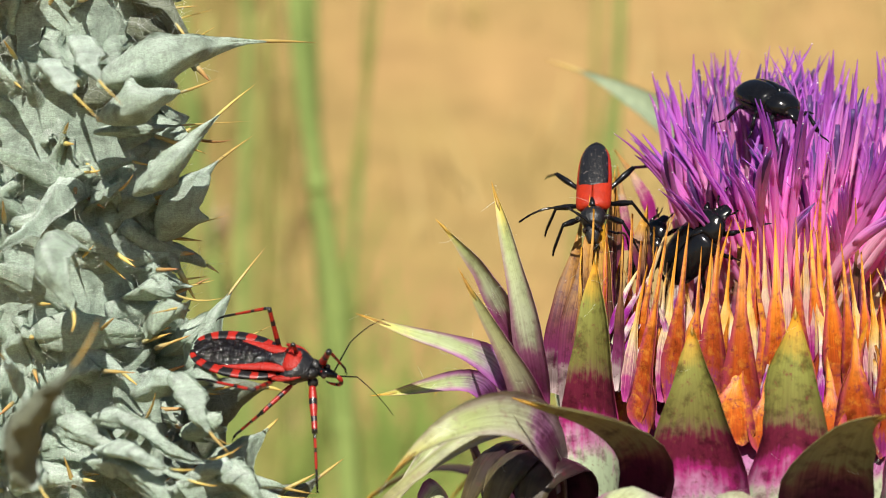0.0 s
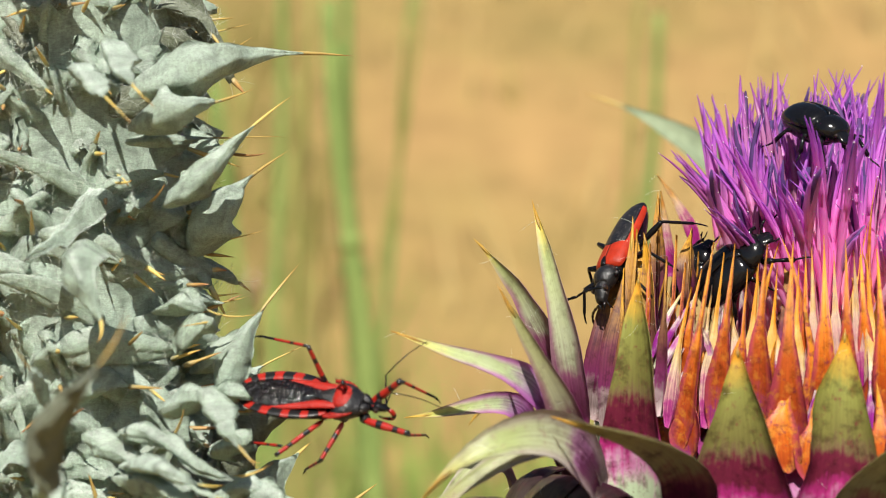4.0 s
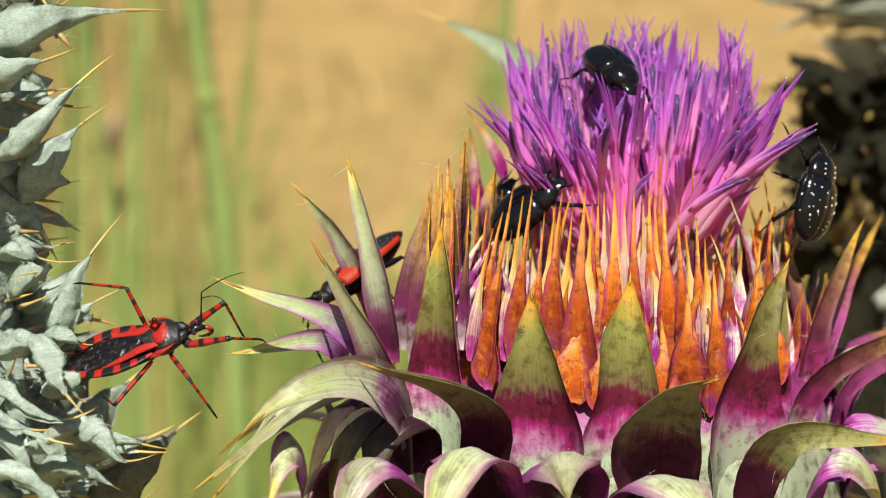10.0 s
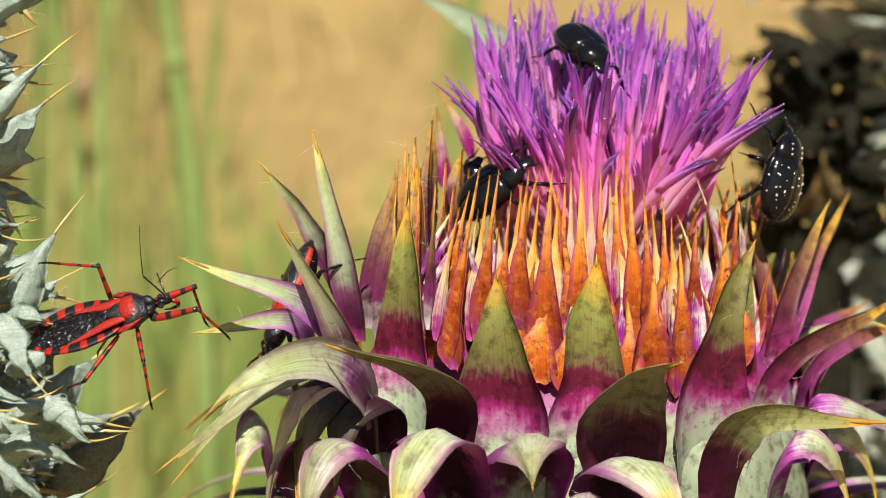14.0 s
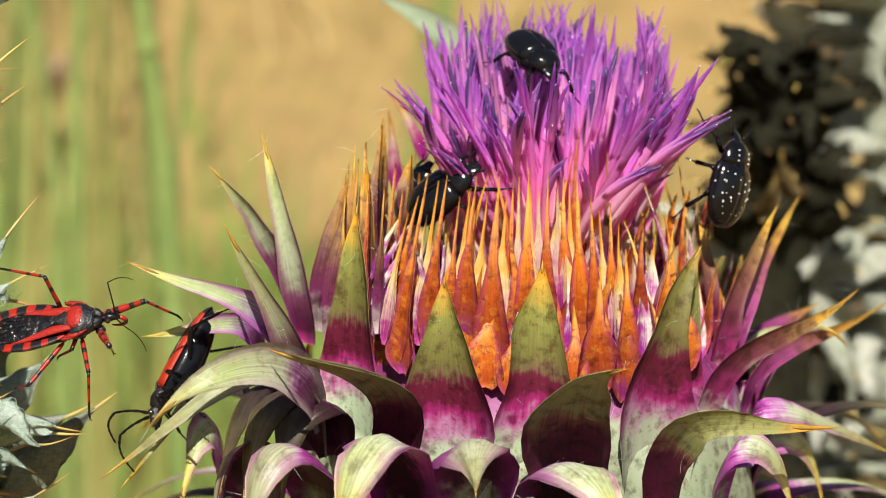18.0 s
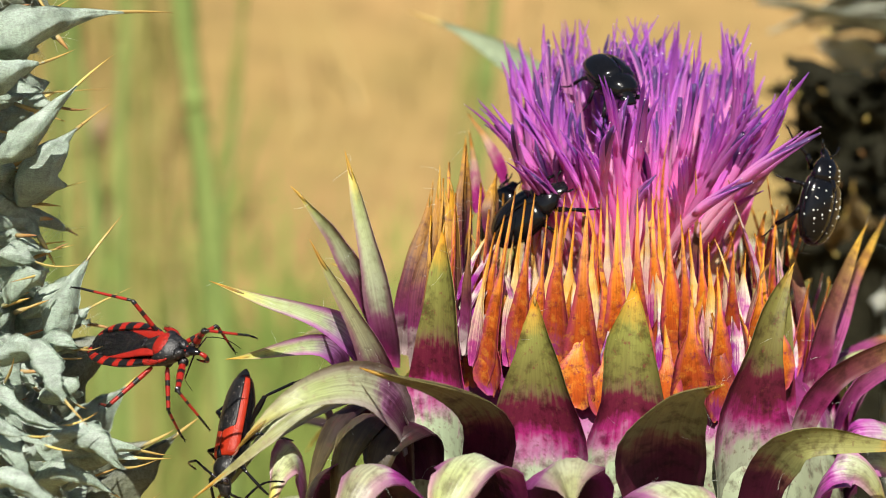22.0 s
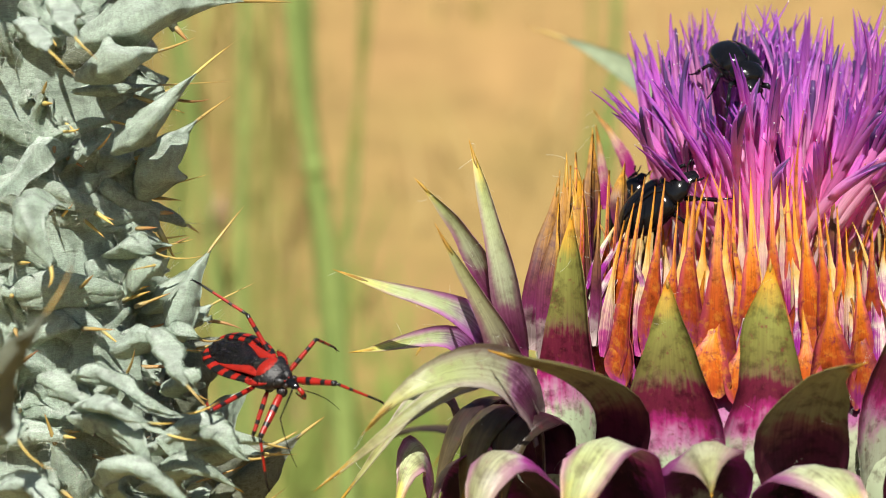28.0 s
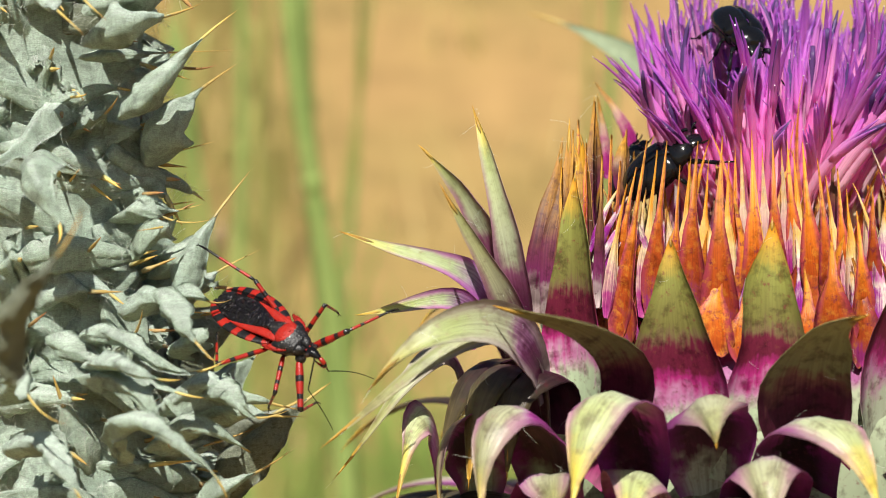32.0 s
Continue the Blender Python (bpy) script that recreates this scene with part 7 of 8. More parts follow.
bug_at(7, (-49.96, -24.75, -2.26), (-39.54, -27.25, -0.10), (0.05, -0.78, 0.62), (6.07, 1.18, 2.22), (6.67, 1.13, -2.64), (2.50, 0.31, 2.51), (-0.14, 1.04, -1.30), (-2.06, 4.07, 3.48), (-7.49, 7.13, 2.56), (6.55, -2.01, 1.21), (9.73, 0.12, -1.86), (2.14, -4.68, 0.28), (2.11, -6.08, -4.21), (-4.10, -5.43, -0.42), (-9.04, -2.18, -2.59), (6.21, 2.51, 2.06), (8.62, 6.42, 1.78), (8.33, 1.33, 0.62), (10.23, 3.31, -3.07))
bug_at(8, (-50.04, -24.75, -2.49), (-39.45, -27.25, 0.35), (0.05, -0.78, 0.62), (6.56, 0.94, 1.51), (6.70, 0.65, -3.38), (1.04, 2.29, 2.85), (-2.00, 5.05, 0.56), (-1.20, 3.17, 4.06), (-6.59, 6.40, 3.61), (6.41, -2.75, 0.88), (10.02, -0.91, -1.88), (-1.30, -4.11, -1.98), (-4.98, -5.48, -4.57), (-4.85, -4.68, -1.44), (-7.64, -0.24, -4.93), (7.34, 2.41, 1.53), (9.36, 5.91, -0.68), (8.14, 1.48, -0.40), (10.14, 2.57, -4.40))
bug_at(9, (-50.02, -24.75, -2.73), (-39.66, -27.25, 0.62), (0.05, -0.78, 0.62), (6.72, 0.85, 1.19), (6.75, 0.25, -3.68), (0.87, 1.09, 3.00), (-1.24, 3.06, -0.71), (-1.03, 3.47, 3.95), (-6.41, 6.71, 3.42), (6.73, -2.58, -0.08), (9.61, -0.61, -3.53), (0.93, -5.05, -0.98), (-0.75, -7.12, -4.85), (-4.86, -4.67, -1.37), (-7.86, -0.42, -4.93), (6.99, 2.61, 1.53), (9.47, 5.64, -0.87), (5.24, 2.60, 0.38), (6.55, 5.07, -3.27))
bug_at(10, (-50.08, -24.75, -2.58), (-39.37, -27.25, 0.65), (0.05, -0.78, 0.62), (6.88, 1.70, 0.52), (6.69, 0.84, -4.31), (1.00, 0.28, 2.87), (-1.35, 1.80, -0.90), (-1.22, 4.00, 3.66), (-6.78, 6.89, 2.97), (6.95, -1.89, -0.05), (8.63, 0.06, -4.22), (2.69, -4.60, -0.66), (3.35, -6.32, -4.98), (-4.92, -4.61, -1.27), (-7.80, -0.43, -4.99), (6.74, 2.55, 1.80), (10.11, 4.95, -0.21), (6.33, 2.59, 0.86), (6.95, 4.68, -3.19))
bug_at(11, (-49.87, -24.75, -2.55), (-39.21, -27.25, 0.71), (0.05, -0.78, 0.62), (6.86, 1.15, 0.81), (6.38, -0.10, -3.90), (1.15, 0.29, 2.87), (-1.35, 1.61, -0.89), (-1.11, 3.80, 3.78), (-6.83, 6.44, 3.57), (6.76, -2.15, 0.54), (7.52, -0.09, -3.84), (-0.46, -4.79, -0.98), (-3.53, -5.14, -4.53), (-4.91, -4.63, -1.27), (-7.83, -0.75, -5.29), (6.39, 2.55, 1.96), (9.64, 4.97, -0.22), (6.64, 2.12, 1.85), (6.81, 4.36, -2.17))
bug_at(12, (-49.90, -24.75, -2.71), (-39.31, -27.25, 0.63), (0.05, -0.78, 0.62), (6.71, 1.96, 0.88), (6.50, 3.98, -3.58), (-2.09, -1.08, -1.11), (-4.72, -2.01, -4.89), (-0.55, 3.83, 3.76), (-6.41, 6.08, 4.31), (6.99, -1.32, 0.27), (6.93, 0.16, -4.40), (3.97, -2.98, 0.62), (5.22, -1.56, -3.68), (-4.77, -4.77, -1.39), (-7.90, -1.74, -5.94), (6.51, 2.57, 1.88), (9.71, 4.74, -0.62), (6.74, 2.13, 1.77), (8.07, 3.31, -2.47))
bug_at(13, (-50.02, -24.83, -2.52), (-39.30, -27.17, 1.00), (0.05, -0.78, 0.62), (7.06, 0.60, -1.14), (6.38, 0.82, -5.99), (-2.02, -1.15, -1.21), (-5.06, -1.43, -4.78), (-0.33, 3.31, 3.98), (-6.09, 5.86, 4.00), (6.98, -1.65, 0.08), (7.80, -3.19, -4.50), (1.06, -5.05, -0.83), (-0.55, -7.92, -4.18), (-4.68, -4.84, -1.52), (-8.25, -1.94, -5.82), (4.41, 1.85, 2.18), (4.32, 5.41, 5.09), (4.96, 1.76, 2.20), (5.54, 5.63, -0.20))
bug_at(16, (-50.05, -26.00, -2.01), (-39.28, -26.00, 1.13), (0.05, -0.78, 0.62), (5.69, 1.13, 2.62), (6.48, 0.17, -2.12), (-0.65, -1.14, 1.71), (-2.18, 0.67, -2.34), (-0.93, 2.73, 4.21), (-6.33, 5.86, 3.32), (6.21, -2.88, 1.17), (7.09, -1.27, -3.37), (1.43, -4.91, 0.08), (1.46, -5.51, -4.58), (-5.07, -4.45, -0.49), (-7.55, -1.40, -5.42), (5.07, 2.42, 1.99), (8.30, 5.06, 0.06), (6.92, 1.36, -1.91), (7.89, 1.65, -6.40))
bug_at(17, (-49.96, -24.75, -1.23), (-39.70, -27.25, 0.93), (0.05, -0.78, 0.62), (6.98, 0.64, 0.37), (8.33, 0.75, -4.34), (-1.55, -1.54, -1.60), (-4.21, -2.39, -5.39), (-0.89, 2.16, 4.34), (-6.72, 4.50, 3.96), (4.27, -4.07, 2.02), (5.72, -1.73, -2.04), (1.31, -4.99, -0.30), (-0.70, -5.86, -4.45), (-4.51, -5.01, -1.57), (-8.31, -2.34, -5.82), (5.48, 2.40, 2.17), (8.24, 4.76, -0.65), (5.56, 1.48, -2.03), (6.26, 2.15, -6.52))
bug_at(18, (-50.36, -24.75, -1.49), (-39.55, -27.25, 0.35), (0.05, -0.78, 0.62), (7.02, 1.28, 0.13), (9.01, 2.00, -4.29), (0.11, -2.46, -0.51), (-2.80, -0.74, -3.77), (-1.09, 2.56, 4.25), (-6.75, 5.17, 3.37), (4.65, -4.15, 1.64), (3.26, -1.91, -2.49), (1.83, -4.93, -0.82), (0.66, -7.39, -4.65), (-3.61, -5.76, -0.34), (-7.18, -2.95, -4.71), (5.60, 2.46, 2.12), (6.48, 5.08, -1.56), (5.60, 0.73, -2.42), (6.14, 0.76, -6.99))
bug_at(19, (-50.32, -24.75, -1.47), (-39.50, -27.25, 0.35), (0.05, -0.78, 0.62), (6.96, 2.01, -0.64), (8.85, 2.26, -5.15), (0.40, -2.47, -0.23), (-2.51, -0.75, -3.50), (-0.97, 2.28, 4.31), (-6.54, 5.09, 3.43), (4.50, -4.18, 1.72), (3.12, -1.78, -2.33), (2.09, -3.97, -3.18), (3.68, -7.33, -6.05), (-3.46, -5.80, 0.01), (-7.03, -2.98, -4.35), (6.14, 2.84, 1.52), (8.60, 3.66, -2.28), (6.12, 0.13, -2.57), (5.91, 0.21, -7.17))
bug_at(20, (-49.39, -23.23, -1.71), (-39.05, -28.77, 0.15), (0.00, -0.86, 0.50), (5.70, 2.90, 1.92), (5.91, 5.48, -2.24), (4.00, 2.96, -2.18), (2.75, 3.90, -6.62), (-1.08, 3.63, 3.87), (-7.15, 5.29, 3.83), (5.74, -3.12, 1.67), (4.28, -3.34, -3.00), (2.06, -4.35, -2.67), (1.71, -6.66, -6.75), (-1.58, -5.90, 1.63), (-6.44, -4.24, -2.01), (6.06, 3.07, -0.23), (7.56, 3.53, -4.55), (4.36, 0.83, -1.92), (5.47, -1.30, -5.85))
bug_at(21, (-48.65, -22.28, -0.94), (-39.39, -29.72, -0.38), (0.25, -0.85, 0.40), (5.86, 2.14, 2.19), (7.50, 5.07, -1.38), (3.44, 3.80, -2.01), (2.37, 4.12, -6.58), (-0.92, 2.82, 4.19), (-6.76, 2.57, 6.56), (5.76, -3.67, 0.92), (8.40, -5.23, -2.90), (1.17, -4.43, -2.87), (-1.30, -5.10, -6.81), (-2.92, -6.08, -0.01), (-7.99, -3.65, -2.84), (5.55, 2.84, -0.88), (5.71, 4.55, -5.15), (5.71, -0.83, -2.53), (5.17, -1.60, -7.03))
bug_at(22, (-48.16, -22.26, -0.28), (-39.07, -29.74, -0.57), (0.25, -0.85, 0.40), (6.12, 1.01, 2.17), (8.19, 3.39, -1.58), (3.87, 3.61, -0.77), (2.49, 4.09, -5.24), (-1.82, 2.08, 4.27), (-7.79, 1.73, 6.26), (5.18, -4.35, 0.55), (6.02, -5.01, -4.24), (1.32, -4.25, -3.09), (-0.14, -4.31, -7.56), (-3.28, -5.97, -0.73), (-8.36, -3.89, -3.81), (4.64, 2.47, -1.02), (4.66, 4.38, -5.21), (4.27, -1.68, -1.60), (1.76, -0.57, -5.30))
bug_at(23, (-48.96, -21.73, -0.16), (-40.90, -30.27, -1.31), (0.25, -0.85, 0.40), (5.07, 1.23, 3.09), (6.24, 5.08, 0.29), (3.71, 3.75, -0.26), (1.74, 4.97, -4.35), (-1.11, 1.55, 4.39), (-7.19, 0.99, 5.94), (4.43, -3.73, 2.29), (3.63, -4.37, -2.50), (2.23, -4.32, -2.61), (-0.29, -3.48, -6.49), (-0.61, -6.53, -0.45), (-5.87, -4.69, -3.39), (4.55, 0.59, 2.84), (1.33, 3.08, 0.69), (5.02, -2.90, -0.38), (1.70, -2.13, -3.46))
bug_at(24, (-49.24, -21.83, 0.20), (-41.06, -30.17, -1.54), (0.25, -0.85, 0.40), (4.55, 0.89, 3.39), (5.21, 4.83, 0.54), (3.80, 3.62, -0.16), (1.98, 5.21, -4.19), (-1.58, 2.18, 4.29), (-7.71, 1.09, 5.29), (3.81, -4.12, 2.19), (2.50, -4.74, -2.49), (2.44, -4.57, -1.83), (-0.41, -4.38, -5.56), (-0.74, -6.55, -0.84), (-5.82, -4.60, -4.01), (3.80, 1.58, 1.78), (1.93, 4.48, -1.27), (4.75, -2.87, 0.05), (2.69, -3.33, -4.04))
bug_at(27, (-48.41, -21.51, -0.95), (-41.53, -30.49, -3.93), (0.15, -0.90, 0.35), (6.17, 3.39, -1.64), (5.09, 5.09, -6.11), (1.60, 4.86, 0.17), (-0.52, 6.89, -3.51), (-3.26, 2.29, 3.74), (-8.90, 1.21, 6.34), (4.60, -4.83, -0.04), (6.22, -7.69, -3.67), (2.91, -3.74, -2.85), (0.79, -4.06, -7.03), (0.22, -6.37, -0.05), (-5.01, -3.60, -2.20), (3.66, 1.20, -1.25), (3.60, 3.30, -5.35), (5.73, -2.91, -0.76), (5.88, -3.67, -5.30))
bug_at(28, (-48.49, -21.75, -1.17), (-41.10, -30.25, -4.31), (0.15, -0.90, 0.35), (6.87, 2.31, -0.61), (8.56, 4.69, -4.54), (1.49, 4.85, 0.26), (-0.54, 6.84, -3.48), (-3.52, 2.39, 3.57), (-9.10, 1.71, 6.42), (4.09, -4.98, -1.49), (4.48, -7.04, -5.92), (1.37, -4.45, -2.79), (-2.22, -3.55, -5.68), (-0.24, -6.20, 0.95), (-5.61, -4.13, -1.59), (4.01, 0.82, -1.81), (4.52, 2.82, -5.92), (6.11, -2.76, -1.08), (6.94, -4.05, -5.42))
bug_at(29, (-48.59, -21.88, -1.13), (-40.94, -30.12, -4.37), (0.15, -0.90, 0.35), (5.78, 3.70, -2.04), (4.19, 5.47, -6.32), (1.80, 4.70, 0.52), (-0.09, 6.79, -3.24), (-3.67, 2.40, 3.47), (-9.35, 1.99, 6.18), (3.69, -4.33, -3.18), (3.42, -5.72, -7.87), (2.18, -4.56, -2.16), (-0.68, -4.03, -5.85), (1.17, -5.37, 1.78), (-4.83, -3.64, 0.93), (4.60, 0.84, -2.22), (5.19, 2.72, -6.37), (5.90, -2.89, -0.82), (8.41, -4.44, -4.35))
bug_at(30, (-48.64, -22.02, -1.10), (-40.87, -29.98, -4.78), (0.15, -0.90, 0.35), (5.96, 3.21, 1.24), (8.03, 7.65, 1.17), (2.21, 4.38, 0.91), (0.27, 6.57, -2.77), (-3.84, 2.33, 3.38), (-9.50, 1.88, 6.10), (4.51, -3.49, -3.67), (3.12, -1.97, -8.11), (1.55, -4.41, -2.81), (-1.29, -3.81, -6.51), (0.02, -5.80, 1.73), (-5.51, -2.81, 1.22), (5.67, -0.01, -2.58), (6.07, 2.21, -6.59), (6.39, -2.63, -1.24), (9.01, -4.19, -4.68))
bug_at(31, (-48.48, -22.24, -0.83), (-40.41, -29.76, -4.83), (0.15, -0.90, 0.35), (6.20, 3.02, 1.02), (6.92, 7.61, -0.52), (2.65, 3.78, 1.43), (0.85, 6.03, -2.29), (-4.09, 2.07, 3.24), (-9.97, 1.73, 5.48), (3.37, -4.63, -2.84), (2.62, -6.14, -7.44), (2.54, -4.52, -1.83), (-0.22, -4.45, -5.63), (-1.67, -5.94, 1.52), (-6.68, -2.51, -0.17), (6.83, -0.41, -2.37), (6.84, 1.90, -6.35), (6.28, -2.70, -1.16), (8.06, -3.99, -5.20))
bug_at(32, (-48.42, -22.70, -0.30), (-40.07, -29.30, -5.14), (0.15, -0.90, 0.35), (6.00, 2.85, 1.57), (7.09, 7.51, 0.52), (2.12, 3.87, 1.67), (0.43, 5.67, -2.33), (-4.54, 1.95, 2.87), (-10.46, 1.27, 4.91), (4.92, -3.88, -2.96), (2.84, -0.89, -6.25), (2.92, -4.44, -1.24), (0.29, -4.49, -5.13), (-1.82, -6.01, 1.31), (-6.62, -2.53, -0.80), (5.71, 0.49, -2.58), (7.29, 3.42, -5.76), (6.71, -2.51, -1.28), (8.33, -2.76, -5.58))
horn_at(0, (-16.01, -7.50, 21.61), (-16.66, -14.50, 13.83), (-0.15, -0.80, 0.35), (3.77, 2.71, -0.41), (5.44, 4.03, -2.80), (1.37, 3.54, -0.37), (2.21, 5.12, -3.25), (-3.25, 3.58, -0.38), (-6.32, 5.23, -3.38), (3.64, -2.80, -0.39), (5.11, -4.17, -2.88), (1.38, -3.53, -0.37), (2.23, -5.12, -3.25), (-3.11, -3.69, -0.35), (-5.98, -5.42, -3.50), (3.69, -2.09, 1.92), (4.90, -6.52, 1.67), (3.77, 1.99, -1.81), (1.98, 2.56, -6.01))
horn_at(1, (-15.09, -7.50, 21.23), (-16.27, -14.50, 13.49), (-0.20, -0.85, 0.30), (3.95, 2.58, -0.44), (5.89, 3.80, -2.67), (0.62, 3.62, -0.35), (0.46, 5.25, -3.32), (-3.19, 3.63, -0.37), (-6.17, 5.31, -3.43), (3.97, -2.56, -0.45), (5.95, -3.77, -2.65), (0.84, -3.62, -0.35), (0.97, -5.25, -3.32), (-3.30, -3.53, -0.39), (-6.43, -5.15, -3.34), (3.69, -2.64, 0.23), (5.86, -6.58, -0.73), (2.86, -1.58, -2.26), (1.26, -5.62, -3.75))
horn_at(2, (-14.19, -7.62, 21.22), (-19.47, -14.38, 11.64), (-0.45, -0.75, 0.35), (3.55, 2.85, -0.38), (4.89, 4.25, -2.92), (0.88, 3.61, -0.35), (1.07, 5.25, -3.32), (-2.77, 3.92, -0.30), (-5.18, 5.81, -3.73), (3.66, -2.78, -0.39), (5.17, -4.14, -2.87), (0.64, -3.62, -0.35), (0.53, -5.26, -3.32), (-2.80, -3.90, -0.30), (-5.25, -5.78, -3.71), (4.26, -2.79, -0.31), (4.82, -4.84, -4.39), (3.92, -0.94, -3.05), (3.12, -3.12, -7.02))
horn_at(5, (-16.07, -7.50, 16.26), (-20.20, -14.50, 8.09), (-0.62, -0.35, 0.45), (3.55, 2.85, -0.38), (4.89, 4.25, -2.92), (0.89, 3.61, -0.35), (1.08, 5.25, -3.32), (-2.77, 3.92, -0.30), (-5.18, 5.81, -3.73), (3.66, -2.79, -0.39), (5.16, -4.15, -2.87), (0.65, -3.62, -0.35), (0.54, -5.26, -3.32), (-2.79, -3.90, -0.30), (-5.24, -5.78, -3.71), (5.05, -2.90, 0.01), (4.93, -7.49, 0.07), (3.71, -3.00, -1.76), (3.71, -7.13, -3.78))
horn_at(6, (-13.68, -9.18, 14.10), (-24.60, -10.82, 8.36), (-0.25, -0.30, 0.85), (3.78, 2.71, -0.41), (5.46, 4.02, -2.79), (1.37, 3.54, -0.37), (2.20, 5.13, -3.25), (-3.25, 3.57, -0.38), (-6.33, 5.22, -3.38), (3.65, -2.79, -0.39), (5.13, -4.16, -2.87), (1.39, -3.53, -0.37), (2.24, -5.12, -3.25), (-3.12, -3.68, -0.35), (-6.01, -5.41, -3.49), (5.51, -2.65, -1.02), (6.10, -7.21, -0.74), (7.68, -1.97, -1.33), (10.01, 0.20, -4.65))
horn_at(7, (-16.86, -7.00, 13.32), (-26.11, -13.00, 7.45), (-0.30, -0.38, 0.80), (3.94, 2.58, -0.44), (5.88, 3.81, -2.67), (0.61, 3.62, -0.35), (0.44, 5.25, -3.32), (-3.18, 3.63, -0.37), (-6.15, 5.32, -3.44), (3.97, -2.56, -0.45), (5.95, -3.77, -2.65), (0.82, -3.62, -0.35), (0.94, -5.25, -3.32), (-3.29, -3.54, -0.39), (-6.42, -5.16, -3.34), (4.57, -2.59, -1.20), (8.64, -4.55, -2.09), (4.51, -1.61, -3.02), (3.23, -2.73, -7.30))
horn_at(8, (-19.27, -7.00, 11.63), (-27.00, -13.00, 4.05), (-0.45, -0.42, 0.66), (3.55, 2.85, -0.37), (4.88, 4.25, -2.92), (0.89, 3.61, -0.35), (1.10, 5.25, -3.32), (-2.77, 3.92, -0.30), (-5.18, 5.80, -3.73), (3.65, -2.79, -0.39), (5.15, -4.15, -2.87), (0.66, -3.62, -0.35), (0.55, -5.26, -3.32), (-2.79, -3.90, -0.30), (-5.24, -5.78, -3.71), (5.14, -2.78, -0.74), (6.36, -6.73, -2.76), (5.09, -3.46, -1.51), (3.72, -5.13, -5.57))
horn_at(9, (-20.60, -6.06, 10.26), (-28.70, -11.94, 3.11), (-0.45, -0.42, 0.66), (3.78, 2.70, -0.41), (5.47, 4.01, -2.79), (1.37, 3.54, -0.37), (2.19, 5.13, -3.26), (-3.26, 3.57, -0.38), (-6.34, 5.21, -3.37), (3.65, -2.79, -0.39), (5.14, -4.16, -2.87), (1.39, -3.53, -0.37), (2.24, -5.12, -3.25), (-3.12, -3.68, -0.36), (-6.02, -5.40, -3.49), (7.65, -1.58, 0.62), (11.31, -3.34, -1.54), (7.96, -2.16, -0.04), (9.41, -5.12, -3.25))
horn_at(10, (-20.52, -5.96, 9.50), (-28.62, -12.04, 2.65), (-0.45, -0.42, 0.66), (3.94, 2.58, -0.44), (5.88, 3.81, -2.67), (0.60, 3.62, -0.35), (0.43, 5.25, -3.32), (-3.17, 3.64, -0.37), (-6.14, 5.33, -3.44), (3.97, -2.56, -0.45), (5.95, -3.77, -2.65), (0.82, -3.62, -0.35), (0.92, -5.25, -3.32), (-3.29, -3.54, -0.39), (-6.42, -5.16, -3.35), (6.11, -2.71, 0.09), (6.25, -7.26, -0.62), (6.77, -1.66, -2.51), (8.23, 0.60, -6.24))
horn_at(11, (-23.15, -6.50, 8.72), (-28.99, -13.50, 3.03), (-0.45, -0.42, 0.66), (3.55, 2.85, -0.37), (4.88, 4.25, -2.93), (0.90, 3.61, -0.35), (1.12, 5.25, -3.32), (-2.77, 3.92, -0.30), (-5.18, 5.80, -3.73), (3.65, -2.79, -0.39), (5.14, -4.16, -2.87), (0.66, -3.62, -0.35), (0.57, -5.26, -3.32), (-2.79, -3.90, -0.30), (-5.23, -5.78, -3.71), (6.25, -2.35, -1.21), (7.47, -6.25, -3.33), (4.65, -2.26, -2.74), (7.65, -2.21, -6.22))
horn_at(12, (-24.09, -8.5, 6.33), (-29.66, -15.5, 2.95), (-0.50, -0.65, 0.45), (3.79, 2.70, -0.41), (5.48, 4.01, -2.79), (1.36, 3.54, -0.37), (2.19, 5.13, -3.26), (-3.26, 3.57, -0.38), (-6.35, 5.21, -3.37), (3.65, -2.79, -0.39), (5.15, -4.15, -2.87), (1.39, -3.53, -0.37), (2.24, -5.12, -3.25), (-3.12, -3.68, -0.36), (-6.03, -5.40, -3.48), (4.20, -2.80, -0.07), (8.15, -4.47, -1.70), (3.11, -0.80, -2.66), (1.36, -1.24, -6.89))
horn_at(13, (-25.13, -11.27, 7.93), (-29.33, -16.73, -1.97), (-0.60, -0.65, 0.30), (3.94, 2.58, -0.44), (5.87, 3.81, -2.68), (0.60, 3.62, -0.35), (0.42, 5.25, -3.32), (-3.17, 3.64, -0.37), (-6.13, 5.33, -3.45), (3.97, -2.56, -0.45), (5.95, -3.77, -2.65), (0.81, -3.62, -0.35), (0.91, -5.26, -3.32), (-3.29, -3.54, -0.39), (-6.41, -5.17, -3.35), (5.47, -2.70, -0.91), (7.34, -5.70, -3.86), (5.18, -3.06, -2.08), (4.75, -5.88, -5.68))
horn_at(16, (-28.39, -13.07, 3.03), (-32.79, -18.93, -6.35), (-0.90, 0.30, 0.28), (3.94, 2.58, -0.44), (5.87, 3.81, -2.68), (0.59, 3.62, -0.35), (0.41, 5.25, -3.32), (-3.17, 3.64, -0.36), (-6.12, 5.34, -3.45), (3.97, -2.56, -0.45), (5.95, -3.77, -2.65), (0.80, -3.62, -0.35), (0.89, -5.26, -3.32), (-3.28, -3.54, -0.39), (-6.41, -5.17, -3.35), (4.67, -2.75, 1.09), (5.34, -7.28, 1.52), (7.89, -1.91, -0.96), (9.68, -5.88, -2.42))
